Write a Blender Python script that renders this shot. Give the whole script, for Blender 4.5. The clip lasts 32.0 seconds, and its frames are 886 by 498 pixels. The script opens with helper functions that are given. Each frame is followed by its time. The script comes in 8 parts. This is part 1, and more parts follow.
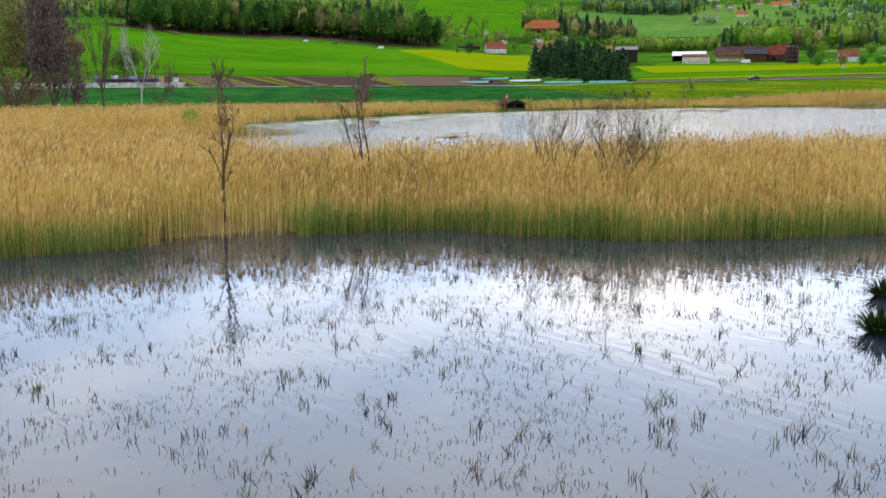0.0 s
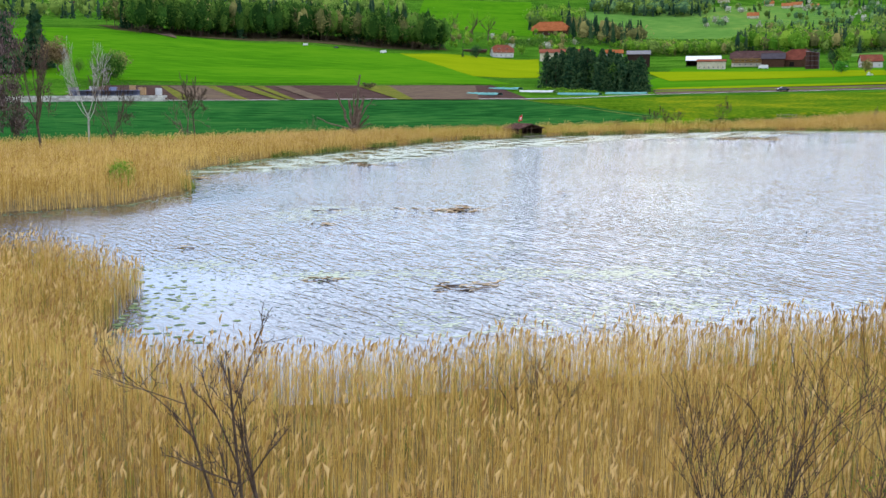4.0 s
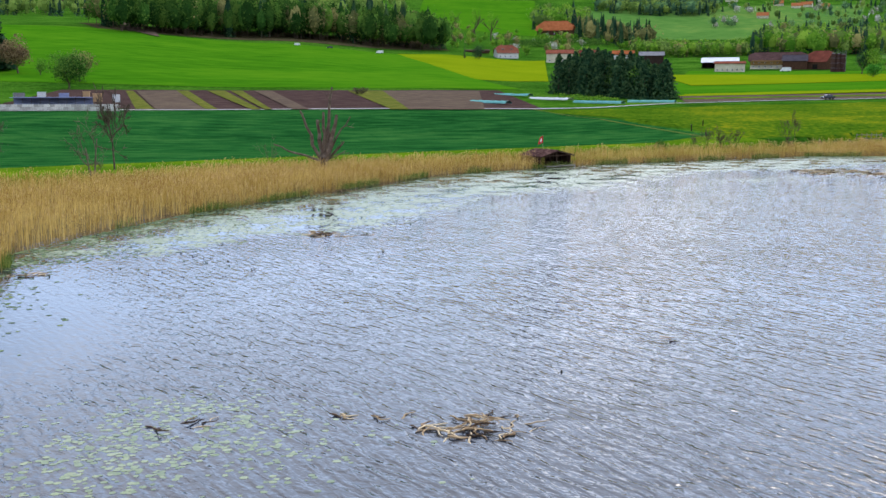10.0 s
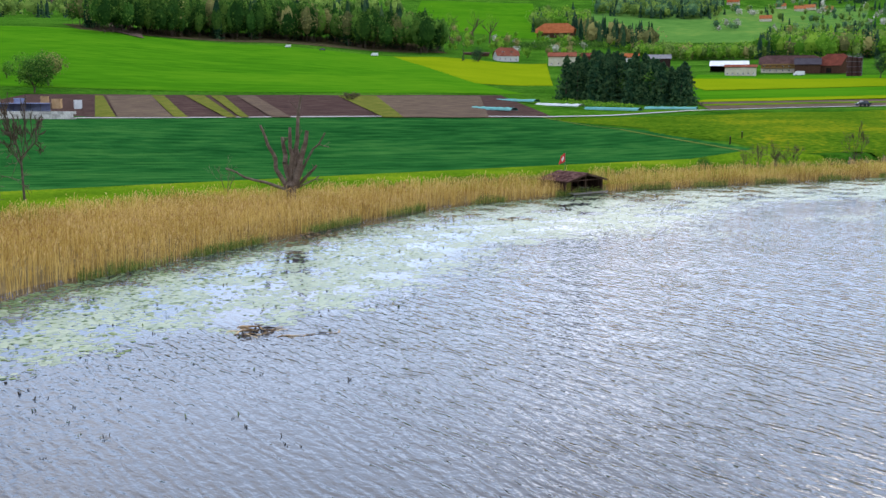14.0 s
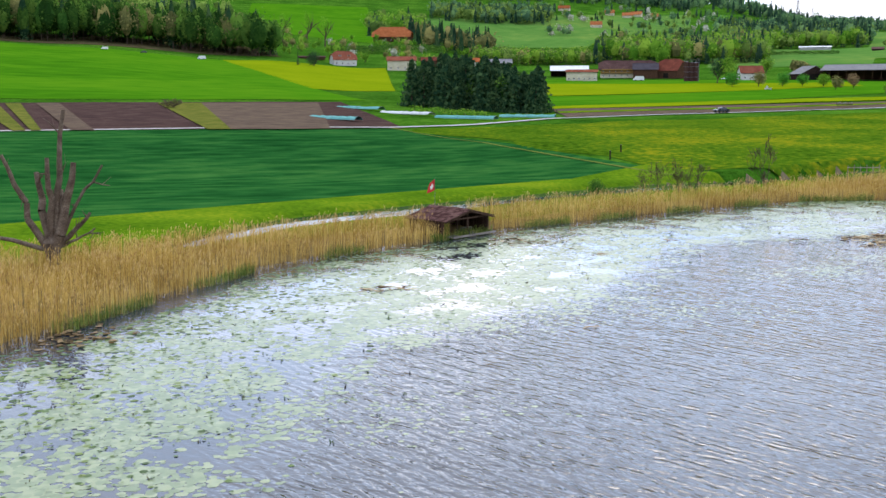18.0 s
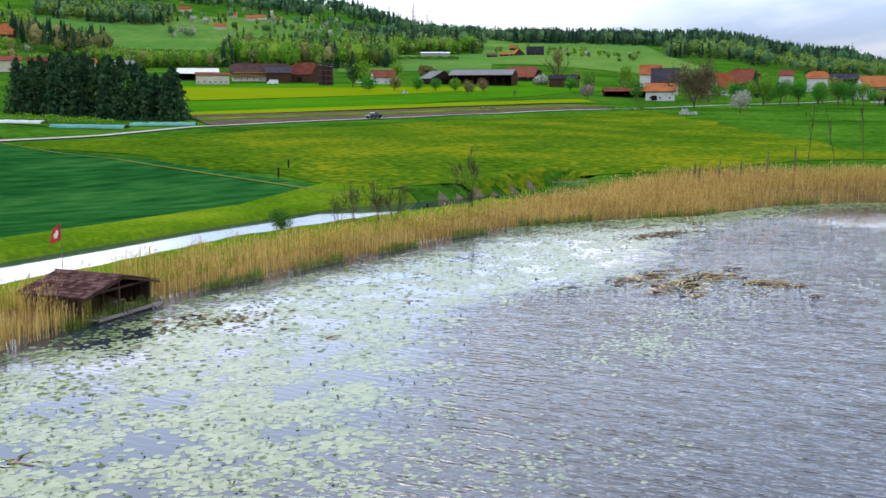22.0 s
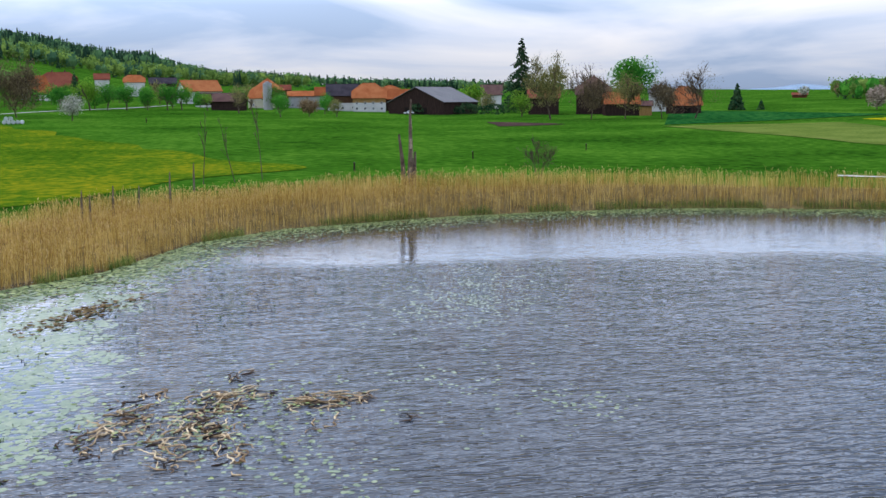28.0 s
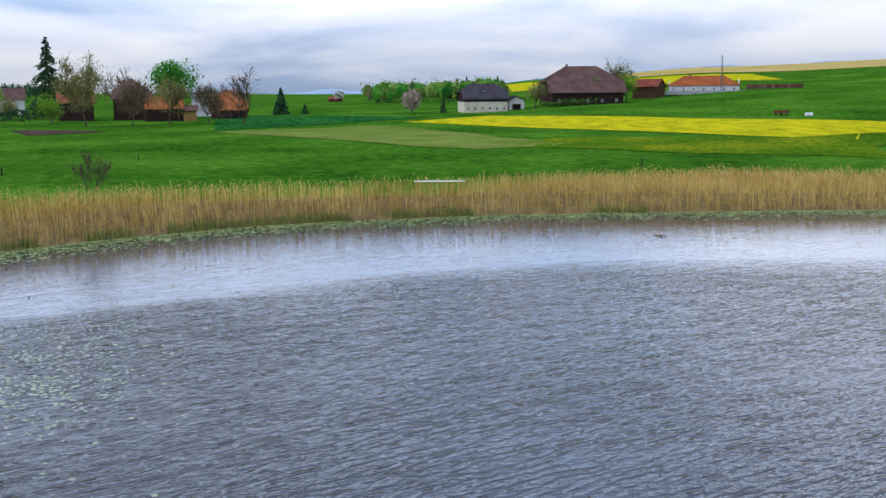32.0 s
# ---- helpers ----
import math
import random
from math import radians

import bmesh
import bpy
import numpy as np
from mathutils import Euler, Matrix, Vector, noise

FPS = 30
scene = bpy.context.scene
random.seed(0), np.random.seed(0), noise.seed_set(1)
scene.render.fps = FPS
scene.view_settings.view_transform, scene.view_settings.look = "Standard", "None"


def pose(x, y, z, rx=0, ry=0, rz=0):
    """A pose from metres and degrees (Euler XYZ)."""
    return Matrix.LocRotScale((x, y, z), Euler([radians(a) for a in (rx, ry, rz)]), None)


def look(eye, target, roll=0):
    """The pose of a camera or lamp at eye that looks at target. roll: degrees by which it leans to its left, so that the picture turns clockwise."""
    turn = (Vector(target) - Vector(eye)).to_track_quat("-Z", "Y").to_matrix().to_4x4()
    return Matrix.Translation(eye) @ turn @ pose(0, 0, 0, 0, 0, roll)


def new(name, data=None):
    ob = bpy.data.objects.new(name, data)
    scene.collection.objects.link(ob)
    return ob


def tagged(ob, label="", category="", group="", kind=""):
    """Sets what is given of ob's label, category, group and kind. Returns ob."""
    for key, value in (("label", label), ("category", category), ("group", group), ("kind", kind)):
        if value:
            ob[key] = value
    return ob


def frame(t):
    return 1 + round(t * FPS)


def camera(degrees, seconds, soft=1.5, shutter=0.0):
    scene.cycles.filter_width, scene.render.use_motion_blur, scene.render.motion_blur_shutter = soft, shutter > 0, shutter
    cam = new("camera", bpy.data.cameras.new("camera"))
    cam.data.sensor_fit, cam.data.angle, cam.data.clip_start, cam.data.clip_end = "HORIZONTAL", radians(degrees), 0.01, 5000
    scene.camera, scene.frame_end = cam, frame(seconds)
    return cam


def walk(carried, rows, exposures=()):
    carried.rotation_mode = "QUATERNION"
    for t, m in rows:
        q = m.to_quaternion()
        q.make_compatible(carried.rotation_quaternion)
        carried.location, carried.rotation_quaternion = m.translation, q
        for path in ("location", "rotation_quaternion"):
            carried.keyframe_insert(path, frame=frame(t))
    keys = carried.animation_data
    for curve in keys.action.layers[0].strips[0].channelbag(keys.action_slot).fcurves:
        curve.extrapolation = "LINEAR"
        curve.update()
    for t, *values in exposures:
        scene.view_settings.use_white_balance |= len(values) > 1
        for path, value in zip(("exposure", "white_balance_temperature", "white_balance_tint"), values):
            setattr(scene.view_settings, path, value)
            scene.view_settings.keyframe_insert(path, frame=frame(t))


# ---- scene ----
# ---------- the camera and its flight ----------
cam = camera(47.77, 32.0, soft=1.5)
# seconds, x, y, z, turn to the left of +y, tilt, lean
FLIGHT = [
    (0, -11.59, -12.21, 6.02, -5.73, -9.21, -0.35),
    (0.5, -11.19, -8.06, 5.97, -5.68, -9.24, -0.35),
    (1, -10.79, -3.99, 6.11, -5.63, -9.26, -0.34),
    (1.5, -10.40, -0.06, 6.51, -5.59, -9.25, -0.37),
    (2, -10.00, 3.90, 7.17, -5.54, -9.24, -0.41),
    (2.5, -9.60, 7.96, 8.03, -5.52, -9.24, -0.35),
    (3, -9.21, 12.03, 8.95, -5.51, -9.24, -0.26),
    (3.5, -8.83, 16.07, 9.87, -5.50, -9.24, -0.22),
    (4, -8.45, 19.99, 10.78, -5.48, -9.23, -0.22),
    (4.5, -8.07, 23.74, 11.71, -5.47, -9.21, -0.19),
    (6.5, -6.15, 40.16, 13.61, -5.41, -9.25, -0.21),
    (7, -5.74, 44.31, 13.44, -5.43, -9.27, -0.18),
    (7.5, -5.33, 48.53, 13.32, -5.44, -9.27, -0.15),
    (8, -4.91, 52.85, 13.23, -5.45, -9.27, -0.12),
    (8.5, -4.50, 57.08, 13.20, -5.46, -9.26, -0.08),
    (9, -4.12, 61.24, 13.22, -5.46, -9.26, -0.04),
    (9.5, -3.80, 65.44, 13.24, -5.47, -9.26, -0.03),
    (10, -3.48, 69.65, 13.26, -5.47, -9.26, -0.04),
    (10.5, -3.17, 73.88, 13.33, -5.49, -9.27, -0.02),
    (11, -2.84, 78.13, 13.44, -5.52, -9.28, 0.04),
    (11.5, -2.44, 82.42, 13.55, -5.52, -9.28, 0.08),
    (12, -2.05, 86.61, 13.57, -5.53, -9.24, 0.06),
    (12.5, -1.73, 90.66, 13.50, -5.54, -9.18, 0.01),
    (13, -1.43, 94.78, 13.49, -5.57, -9.13, -0.01),
    (13.5, -1.14, 98.91, 13.58, -5.61, -9.09, 0.01),
    (15.5, 0.39, 115.61, 14.06, -6.98, -8.99, 0.04),
    (16, 0.79, 119.78, 14.09, -8.12, -8.94, -0.01),
    (16.5, 1.20, 123.90, 14.16, -9.23, -8.91, -0.04),
    (17, 1.67, 128.07, 14.22, -10.67, -8.88, -0.05),
    (17.5, 2.18, 132.25, 14.27, -12.68, -8.84, -0.05),
    (18, 2.68, 136.33, 14.30, -14.94, -8.81, -0.03),
    (18.5, 3.23, 140.36, 14.29, -17.16, -8.77, 0.02),
    (19, 3.90, 144.36, 14.28, -19.31, -8.74, 0.04),
    (19.5, 4.74, 148.32, 14.28, -21.46, -8.71, 0.00),
    (20, 5.71, 152.24, 14.27, -23.69, -8.69, -0.05),
    (20.5, 6.70, 155.97, 14.29, -26.08, -8.68, -0.08),
    (21, 7.64, 159.45, 14.37, -28.84, -8.66, -0.09),
    (21.5, 8.61, 162.85, 14.47, -32.24, -8.63, -0.05),
    (22, 9.79, 166.29, 14.56, -35.94, -8.61, -0.05),
    (22.5, 11.25, 169.72, 14.66, -39.42, -8.60, -0.14),
    (23, 12.91, 173.06, 14.76, -42.67, -8.58, -0.25),
    (23.5, 14.66, 176.21, 14.87, -45.84, -8.58, -0.32),
    (24, 16.52, 179.15, 14.97, -48.92, -8.60, -0.38),
    (24.5, 18.43, 181.91, 15.04, -51.96, -8.62, -0.42),
    (25, 20.23, 184.35, 15.12, -55.00, -8.63, -0.44),
    (25.5, 21.91, 186.51, 15.21, -58.02, -8.63, -0.44),
    (27.5, 29.03, 193.24, 15.09, -70.94, -8.56, -0.38),
    (28, 30.99, 194.49, 15.01, -73.96, -8.54, -0.42),
    (28.5, 32.98, 195.64, 14.97, -77.00, -8.52, -0.45),
    (29, 35.07, 196.68, 14.96, -80.08, -8.52, -0.47),
    (29.5, 37.29, 197.62, 14.94, -83.21, -8.52, -0.51),
    (30, 39.56, 198.39, 14.88, -86.41, -8.50, -0.56),
    (30.5, 41.71, 198.97, 14.85, -89.70, -8.50, -0.58),
    (31, 43.71, 199.45, 14.89, -93.03, -8.50, -0.59),
    (31.5, 45.66, 199.88, 14.93, -96.43, -8.51, -0.58),
    (32, 47.65, 200.24, 15.00, -99.93, -8.51, -0.57),
]


def aimed(x, y, z, turn, tilt, lean):
    a, b = radians(turn), radians(tilt)
    way = Vector((-math.sin(a) * math.cos(b), math.cos(a) * math.cos(b), math.sin(b)))
    return look(Vector((x, y, z)), Vector((x, y, z)) + 10 * way, lean)


EXPOSURES = [(0.0, -0.15, 7250), (2.0, 0.2, 6900), (3.0, 0.18, 6900), (4.0, -0.06, 6850), (7.0, -0.38, 6650), (10.0, -0.33, 6600), (13.0, -0.26, 6600), (17.0, -0.18, 6780), (20.0, -0.22, 6750), (24.0, -0.34, 6600), (28.0, -0.42, 6420), (32.0, -0.46, 6320)]
walk(cam, [(r[0], aimed(*r[1:])) for r in FLIGHT], [(a, b, c, 12) for a, b, c in EXPOSURES])
# ---------- the lie of the land ----------
HUB = (-2.3, 159.4)
AZ = [-180, -120, -60, -17, -5, 5, 12, 20, 30, 36, 41, 50, 57, 62, 70, 80, 95, 104, 112, 124, 145, 180]
DIST = [0, 145, 185, 246, 369, 554, 738, 1108, 1600, 2462, 3692, 5908]
RISE = {
    -180: "0.6 0.6 0.7 1.2 2.5 3.7 6.2 9.8 14.8 24.6 36.9 36.9", -120: "0.6 0.6 0.7 1.2 2.5 6.2 12.3 24.6 36.9 49.2 61.5 61.5",
    -60: "0.6 0.6 1.1 2.5 6.2 18.5 30.8 49.2 61.5 73.8 73.8 73.8", -17: "0.6 0.6 5.1 7.3 12.7 35.1 57.5 87.5 120.0 230.0 234.6 234.6",
    -5: "0.6 0.6 5.1 7.4 12.1 30.4 49.2 85.5 137.0 255.0 260.1 260.1", 5: "0.6 0.6 5.0 7.3 11.5 25.4 40.6 78.3 130.0 262.0 267.2 267.2",
    12: "0.6 0.6 4.8 6.9 10.6 20.0 32.5 67.4 118.0 265.0 270.3 270.3", 20: "0.6 0.6 4.3 6.3 9.2 16.5 26.2 50.5 104.0 262.0 267.2 267.2",
    30: "0.6 0.6 4.3 6.3 9.2 15.7 24.8 51.5 96.6 226.0 230.5 230.5", 36: "0.6 0.6 4.1 6.0 9.0 15.5 23.8 54.3 87.9 166.0 169.3 169.3",
    41: "0.6 0.6 3.9 5.8 8.8 14.8 23.2 57.5 89.7 150.0 153.0 153.0", 50: "0.6 0.6 3.4 4.9 7.8 12.4 19.3 45.6 77.5 146.0 148.9 148.9",
    57: "0.6 0.6 3.3 4.6 7.3 11.3 16.3 28.9 49.2 102.0 104.0 104.0", 62: "0.6 0.6 3.1 4.4 6.7 10.3 14.7 24.5 36.0 62.2 83.8 113.3",
    70: "0.6 0.6 2.9 4.0 5.9 8.6 12.6 19.5 27.9 42.1 61.9 88.7", 80: "0.6 0.6 2.6 3.6 5.5 8.2 11.4 16.5 21.7 31.3 44.6 66.3",
    95: "0.6 0.6 2.2 3.3 5.8 10.2 13.4 18.2 23.1 28.3 36.3 51.7", 104: "0.6 0.6 1.9 3.3 6.9 14.1 20.1 36.0 40.0 31.1 31.6 43.2",
    112: "0.6 0.6 1.7 3.6 8.1 18.0 24.9 45.0 49.0 28.8 25.9 34.1", 124: "0.6 0.6 1.2 3.2 8.2 18.9 31.0 51.0 53.0 23.9 14.9 16.5",
    145: "0.6 0.6 1.1 2.5 6.2 14.8 22.2 44.0 46.0 24.6 14.8 14.8", 180: "0.6 0.6 0.7 1.2 2.5 3.7 6.2 9.8 14.8 24.6 36.9 36.9",
}
RISE_TABLE = np.array([[float(v) for v in RISE[a].split()] for a in AZ])


def land(x, y):
    """Height of the open land, before the pools are hollowed out."""
    x, y = np.asarray(x, float), np.asarray(y, float)
    dx, dy = x - HUB[0], y - HUB[1]
    a, d = np.degrees(np.arctan2(dx, dy)), np.minimum(np.hypot(dx, dy), 5906.0)
    i = np.clip(np.searchsorted(AZ, a, side="right") - 1, 0, len(AZ) - 2)
    j = np.clip(np.searchsorted(DIST, d, side="right") - 1, 0, len(DIST) - 2)
    az, di = np.array(AZ, float), np.array(DIST, float)
    u, v = (a - az[i]) / (az[i + 1] - az[i]), (d - di[j]) / (di[j + 1] - di[j])
    u = u * u * (3 - 2 * u)
    return (1 - v) * ((1 - u) * RISE_TABLE[i, j] + u * RISE_TABLE[i + 1, j]) + v * ((1 - u) * RISE_TABLE[i, j + 1] + u * RISE_TABLE[i + 1, j + 1])

# ---------- sky and sun ----------
SUN_AZ, SUN_EL = radians(25), radians(44)
world = bpy.data.worlds.new("sky")
scene.world = world
world.use_nodes = True
wt = world.node_tree
wt.nodes.clear()


def wn(kind, **values):
    n = wt.nodes.new(kind)
    for k, v in values.items():
        n.inputs[k].default_value = v
    return n


sky = wn("ShaderNodeTexSky")
sky.sky_type, sky.sun_disc, sky.sun_elevation, sky.sun_rotation = "NISHITA", False, SUN_EL, SUN_AZ
sky.air_density, sky.dust_density = 1.2, 2.0
w_coord = wn("ShaderNodeTexCoord")
w_sep = wn("ShaderNodeSeparateXYZ")
wt.links.new(w_coord.outputs["Generated"], w_sep.inputs[0])
w_up = wn("ShaderNodeMath")
w_up.operation = "MAXIMUM"
w_up.inputs[1].default_value = 0.0
wt.links.new(w_sep.outputs["Z"], w_up.inputs[0])
w_add = wn("ShaderNodeMath")
w_add.inputs[1].default_value = 0.16
wt.links.new(w_up.outputs[0], w_add.inputs[0])
w_div = wn("ShaderNodeVectorMath")
w_div.operation = "DIVIDE"
w_comb = wn("ShaderNodeCombineXYZ")
for k in range(3):
    wt.links.new(w_add.outputs[0], w_comb.inputs[k])
wt.links.new(w_coord.outputs["Generated"], w_div.inputs[0])
wt.links.new(w_comb.outputs[0], w_div.inputs[1])
w_map = wn("ShaderNodeMapping", Scale=(0.62, 0.62, 0.0), Location=(3.1, 1.7, 0))
wt.links.new(w_div.outputs[0], w_map.inputs["Vector"])
w_noise = wn("ShaderNodeTexNoise", Scale=1.0, Detail=6.0, Roughness=0.5, Distortion=0.5)
wt.links.new(w_map.outputs[0], w_noise.inputs["Vector"])
w_ramp = wn("ShaderNodeValToRGB")
e = w_ramp.color_ramp.elements
e[0].position, e[0].color = 0.4, (0.42, 0.56, 0.80, 1)
e[1].position, e[1].color = 0.65, (0.96, 0.98, 1.05, 1)
m = e.new(0.51)
m.color = (0.66, 0.76, 0.95, 1)
wt.links.new(w_noise.outputs["Fac"], w_ramp.inputs[0])
w_sky = wn("ShaderNodeBackground", Strength=0.06)
w_cloud = wn("ShaderNodeBackground")
# overcast: darker at the horizon, brighter towards the veiled sun, plus an added bright low band
w_rise = wn("ShaderNodeValToRGB")
e = w_rise.color_ramp.elements
e[0].position, e[0].color = 0.0, (0.46, 0.46, 0.46, 1)
e[1].position, e[1].color = 0.6, (1.2, 1.2, 1.2, 1)
# the peak at 0.16 lies above the view, added to lighten the lake's reflection
for at_z, grey in ((0.05, 0.62), (0.09, 0.8), (0.16, 2.1), (0.34, 1.75)):
    m = e.new(at_z)
    m.color = (grey, grey, grey, 1)
wt.links.new(w_up.outputs[0], w_rise.inputs[0])
w_dot = wn("ShaderNodeVectorMath")
w_dot.operation = "DOT_PRODUCT"
w_dot.inputs[1].default_value = (math.sin(SUN_AZ) * math.cos(SUN_EL), math.cos(SUN_AZ) * math.cos(SUN_EL), math.sin(SUN_EL))
wt.links.new(w_coord.outputs["Generated"], w_dot.inputs[0])
w_glow, w_gate = wn("ShaderNodeMapRange"), wn("ShaderNodeMapRange")
for node, numbers in ((w_glow, (0.58, 0.94, 0.0, 1.2)), (w_gate, (0.045, 0.17, 0.0, 1.0))):
    for k, v in enumerate(numbers):
        node.inputs[k + 1].default_value = v
wt.links.new(w_dot.outputs["Value"], w_glow.inputs[0])
wt.links.new(w_up.outputs[0], w_gate.inputs[0])
w_power = wn("ShaderNodeMath")
w_power.operation = "MULTIPLY_ADD"
wt.links.new(w_glow.outputs[0], w_power.inputs[0])
wt.links.new(w_gate.outputs[0], w_power.inputs[1])
wt.links.new(w_rise.outputs[0], w_power.inputs[2])
w_level = wn("ShaderNodeMath")
w_level.operation, w_level.inputs[1].default_value = "MULTIPLY", 2.15
wt.links.new(w_power.outputs[0], w_level.inputs[0])
wt.links.new(w_level.outputs[0], w_cloud.inputs["Strength"])
wt.links.new(sky.outputs[0], w_sky.inputs[0])
wt.links.new(w_ramp.outputs[0], w_cloud.inputs[0])
w_mix = wn("ShaderNodeMixShader", Fac=0.86)
wt.links.new(w_sky.outputs[0], w_mix.inputs[1])
wt.links.new(w_cloud.outputs[0], w_mix.inputs[2])
w_out = wn("ShaderNodeOutputWorld")
wt.links.new(w_mix.outputs[0], w_out.inputs[0])

sun = new("sun", bpy.data.lights.new("sun", "SUN"))
sun.data.energy, sun.data.angle, sun.data.color = 1.2, radians(14), (1.0, 0.95, 0.88)
sun.matrix_world = look((math.sin(SUN_AZ) * 60, math.cos(SUN_AZ) * 60, 60 * math.tan(SUN_EL)), (0, 0, 0))
scene.view_settings.exposure = 0.0

# ---------- materials ----------
def stuff_material(name, colours, rough=0.8, scale=1.0, scale2=None, island=0.0, bump=0.0, bump_scale=20.0, metal=0.0, stretch=(1, 1, 1), spec=0.0, objects=0.0, turn=0.0, thin=0.0, grain=0.45):
    """colours: dark, middle, light. Two scales of noise in metres; island or objects adds variation from piece to piece."""
    m = bpy.data.materials.new(name)
    m.use_nodes = True
    t = m.node_tree
    bs = t.nodes["Principled BSDF"]
    bs.inputs["Roughness"].default_value, bs.inputs["Metallic"].default_value = rough, metal
    bs.inputs["Specular IOR Level"].default_value = spec
    pos = t.nodes.new("ShaderNodeNewGeometry")
    mp = t.nodes.new("ShaderNodeMapping")
    mp.inputs["Scale"].default_value = stretch
    mp.inputs["Rotation"].default_value = (0, 0, radians(turn))
    t.links.new(pos.outputs["Position"], mp.inputs["Vector"])
    n1, n2 = t.nodes.new("ShaderNodeTexNoise"), t.nodes.new("ShaderNodeTexNoise")
    for n, s, d in ((n1, scale, 5.0), (n2, scale2 or scale * 11, 3.0)):
        n.inputs["Scale"].default_value, n.inputs["Detail"].default_value = s, d
        t.links.new(mp.outputs[0], n.inputs["Vector"])
    mix = t.nodes.new("ShaderNodeMath")
    mix.operation = "MULTIPLY_ADD"
    mix.inputs[1].default_value = 1 - grain
    t.links.new(n1.outputs["Fac"], mix.inputs[0])
    half = t.nodes.new("ShaderNodeMath")
    half.operation, half.inputs[1].default_value = "MULTIPLY", grain
    t.links.new(n2.outputs["Fac"], half.inputs[0])
    t.links.new(half.outputs[0], mix.inputs[2])
    value = mix.outputs[0]
    if island or objects:
        if island:
            source, amount = pos.outputs["Random Per Island"], island
        else:
            source, amount = t.nodes.new("ShaderNodeObjectInfo").outputs["Random"], objects
        add = t.nodes.new("ShaderNodeMath")
        add.operation, add.inputs[1].default_value = "MULTIPLY_ADD", amount
        t.links.new(source, add.inputs[0])
        low = t.nodes.new("ShaderNodeMath")
        low.operation, low.inputs[1].default_value = "ADD", -amount / 2
        t.links.new(value, low.inputs[0])
        t.links.new(low.outputs[0], add.inputs[2])
        value = add.outputs[0]
    ramp = t.nodes.new("ShaderNodeValToRGB")
    el = ramp.color_ramp.elements
    el[0].position, el[0].color = 0.32, (*colours[0], 1)
    el[1].position, el[1].color = 0.68, (*colours[-1], 1)
    for k, c in enumerate(colours[1:-1]):
        x = el.new(0.32 + 0.36 * (k + 1) / (len(colours) - 1))
        x.color = (*c, 1)
    t.links.new(value, ramp.inputs[0])
    t.links.new(ramp.outputs[0], bs.inputs["Base Color"])
    if thin:
        tr, ms = t.nodes.new("ShaderNodeBsdfTranslucent"), t.nodes.new("ShaderNodeMixShader")
        ms.inputs[0].default_value = thin
        t.links.new(ramp.outputs[0], tr.inputs[0])
        t.links.new(bs.outputs[0], ms.inputs[1])
        t.links.new(tr.outputs[0], ms.inputs[2])
        t.links.new(ms.outputs[0], t.nodes["Material Output"].inputs[0])
    if bump:
        nb, bp = t.nodes.new("ShaderNodeTexNoise"), t.nodes.new("ShaderNodeBump")
        nb.inputs["Scale"].default_value, nb.inputs["Detail"].default_value = bump_scale, 4.0
        bp.inputs["Strength"].default_value, bp.inputs["Distance"].default_value = bump, 0.3 / bump_scale * 4
        t.links.new(mp.outputs[0], nb.inputs["Vector"])
        t.links.new(nb.outputs["Fac"], bp.inputs["Height"])
        t.links.new(bp.outputs[0], bs.inputs["Normal"])
    return m


M = {}
M["meadow"] = stuff_material("meadow", [(0.0086, 0.03612, 0.00344), (0.03096, 0.0989, 0.00774), (0.0731, 0.1634, 0.01548)], 0.9, 0.03, 0.5, bump=1.0, bump_scale=1.5, grain=0.5)
M["dandelion"] = stuff_material("dandelion_meadow", [(0.01584, 0.0484, 0.00264), (0.05456, 0.1126, 0.00616), (0.2024, 0.1804, 0.00792)], 0.9, 0.045, 0.75, bump=1.0, bump_scale=2.0, grain=0.52)
M["bank"] = stuff_material("bank_grass", [(0.027, 0.0765, 0.0036), (0.072, 0.135, 0.0063), (0.162, 0.1935, 0.0108)], 0.9, 0.08, 1.5, bump=0.5, bump_scale=4)
M["crop"] = stuff_material("green_crop", [(0.004, 0.036, 0.008), (0.012, 0.072, 0.015), (0.032, 0.115, 0.023)], 0.85, 0.04, 0.3, bump=1.0, bump_scale=1.2, stretch=(0.45, 1.3, 1), turn=3, grain=0.66)
M["hillcrop"] = stuff_material("hill_crop", [(0.02112, 0.0924, 0.00352), (0.03696, 0.1276, 0.0044), (0.06336, 0.1584, 0.00616)], 0.9, 0.014, 0.12, bump=0.3, bump_scale=1, stretch=(0.5, 1.2, 1), turn=8, grain=0.5)
M["limecrop"] = stuff_material("lime_crop", [(0.09594, 0.1476, 0.00297), (0.1255, 0.1734, 0.00369), (0.155, 0.1956, 0.00513)], 0.9, 0.03, 0.6)
M["rape"] = stuff_material("rape_flower", [(0.1092, 0.1326, 0.00546), (0.2808, 0.2574, 0.00702), (0.4368, 0.3666, 0.00858)], 0.9, 0.12, 0.9, stretch=(0.7, 2, 1), turn=20)
M["far_meadow"] = stuff_material("hill_pasture", [(0.0405, 0.1125, 0.0198), (0.0675, 0.1485, 0.0288), (0.126, 0.18, 0.036)], 0.9, 0.006, 0.06)
M["mown"] = stuff_material("mown_grass", [(0.0552, 0.092, 0.01472), (0.092, 0.127, 0.02392), (0.138, 0.1638, 0.03864)], 0.9, 0.08, 1.2, bump=0.5, bump_scale=3)
M["puddle"] = stuff_material("flood_water", [(0.03, 0.035, 0.035), (0.05, 0.055, 0.055), (0.08, 0.085, 0.08)], 0.06, 0.3, 2, spec=0.5)
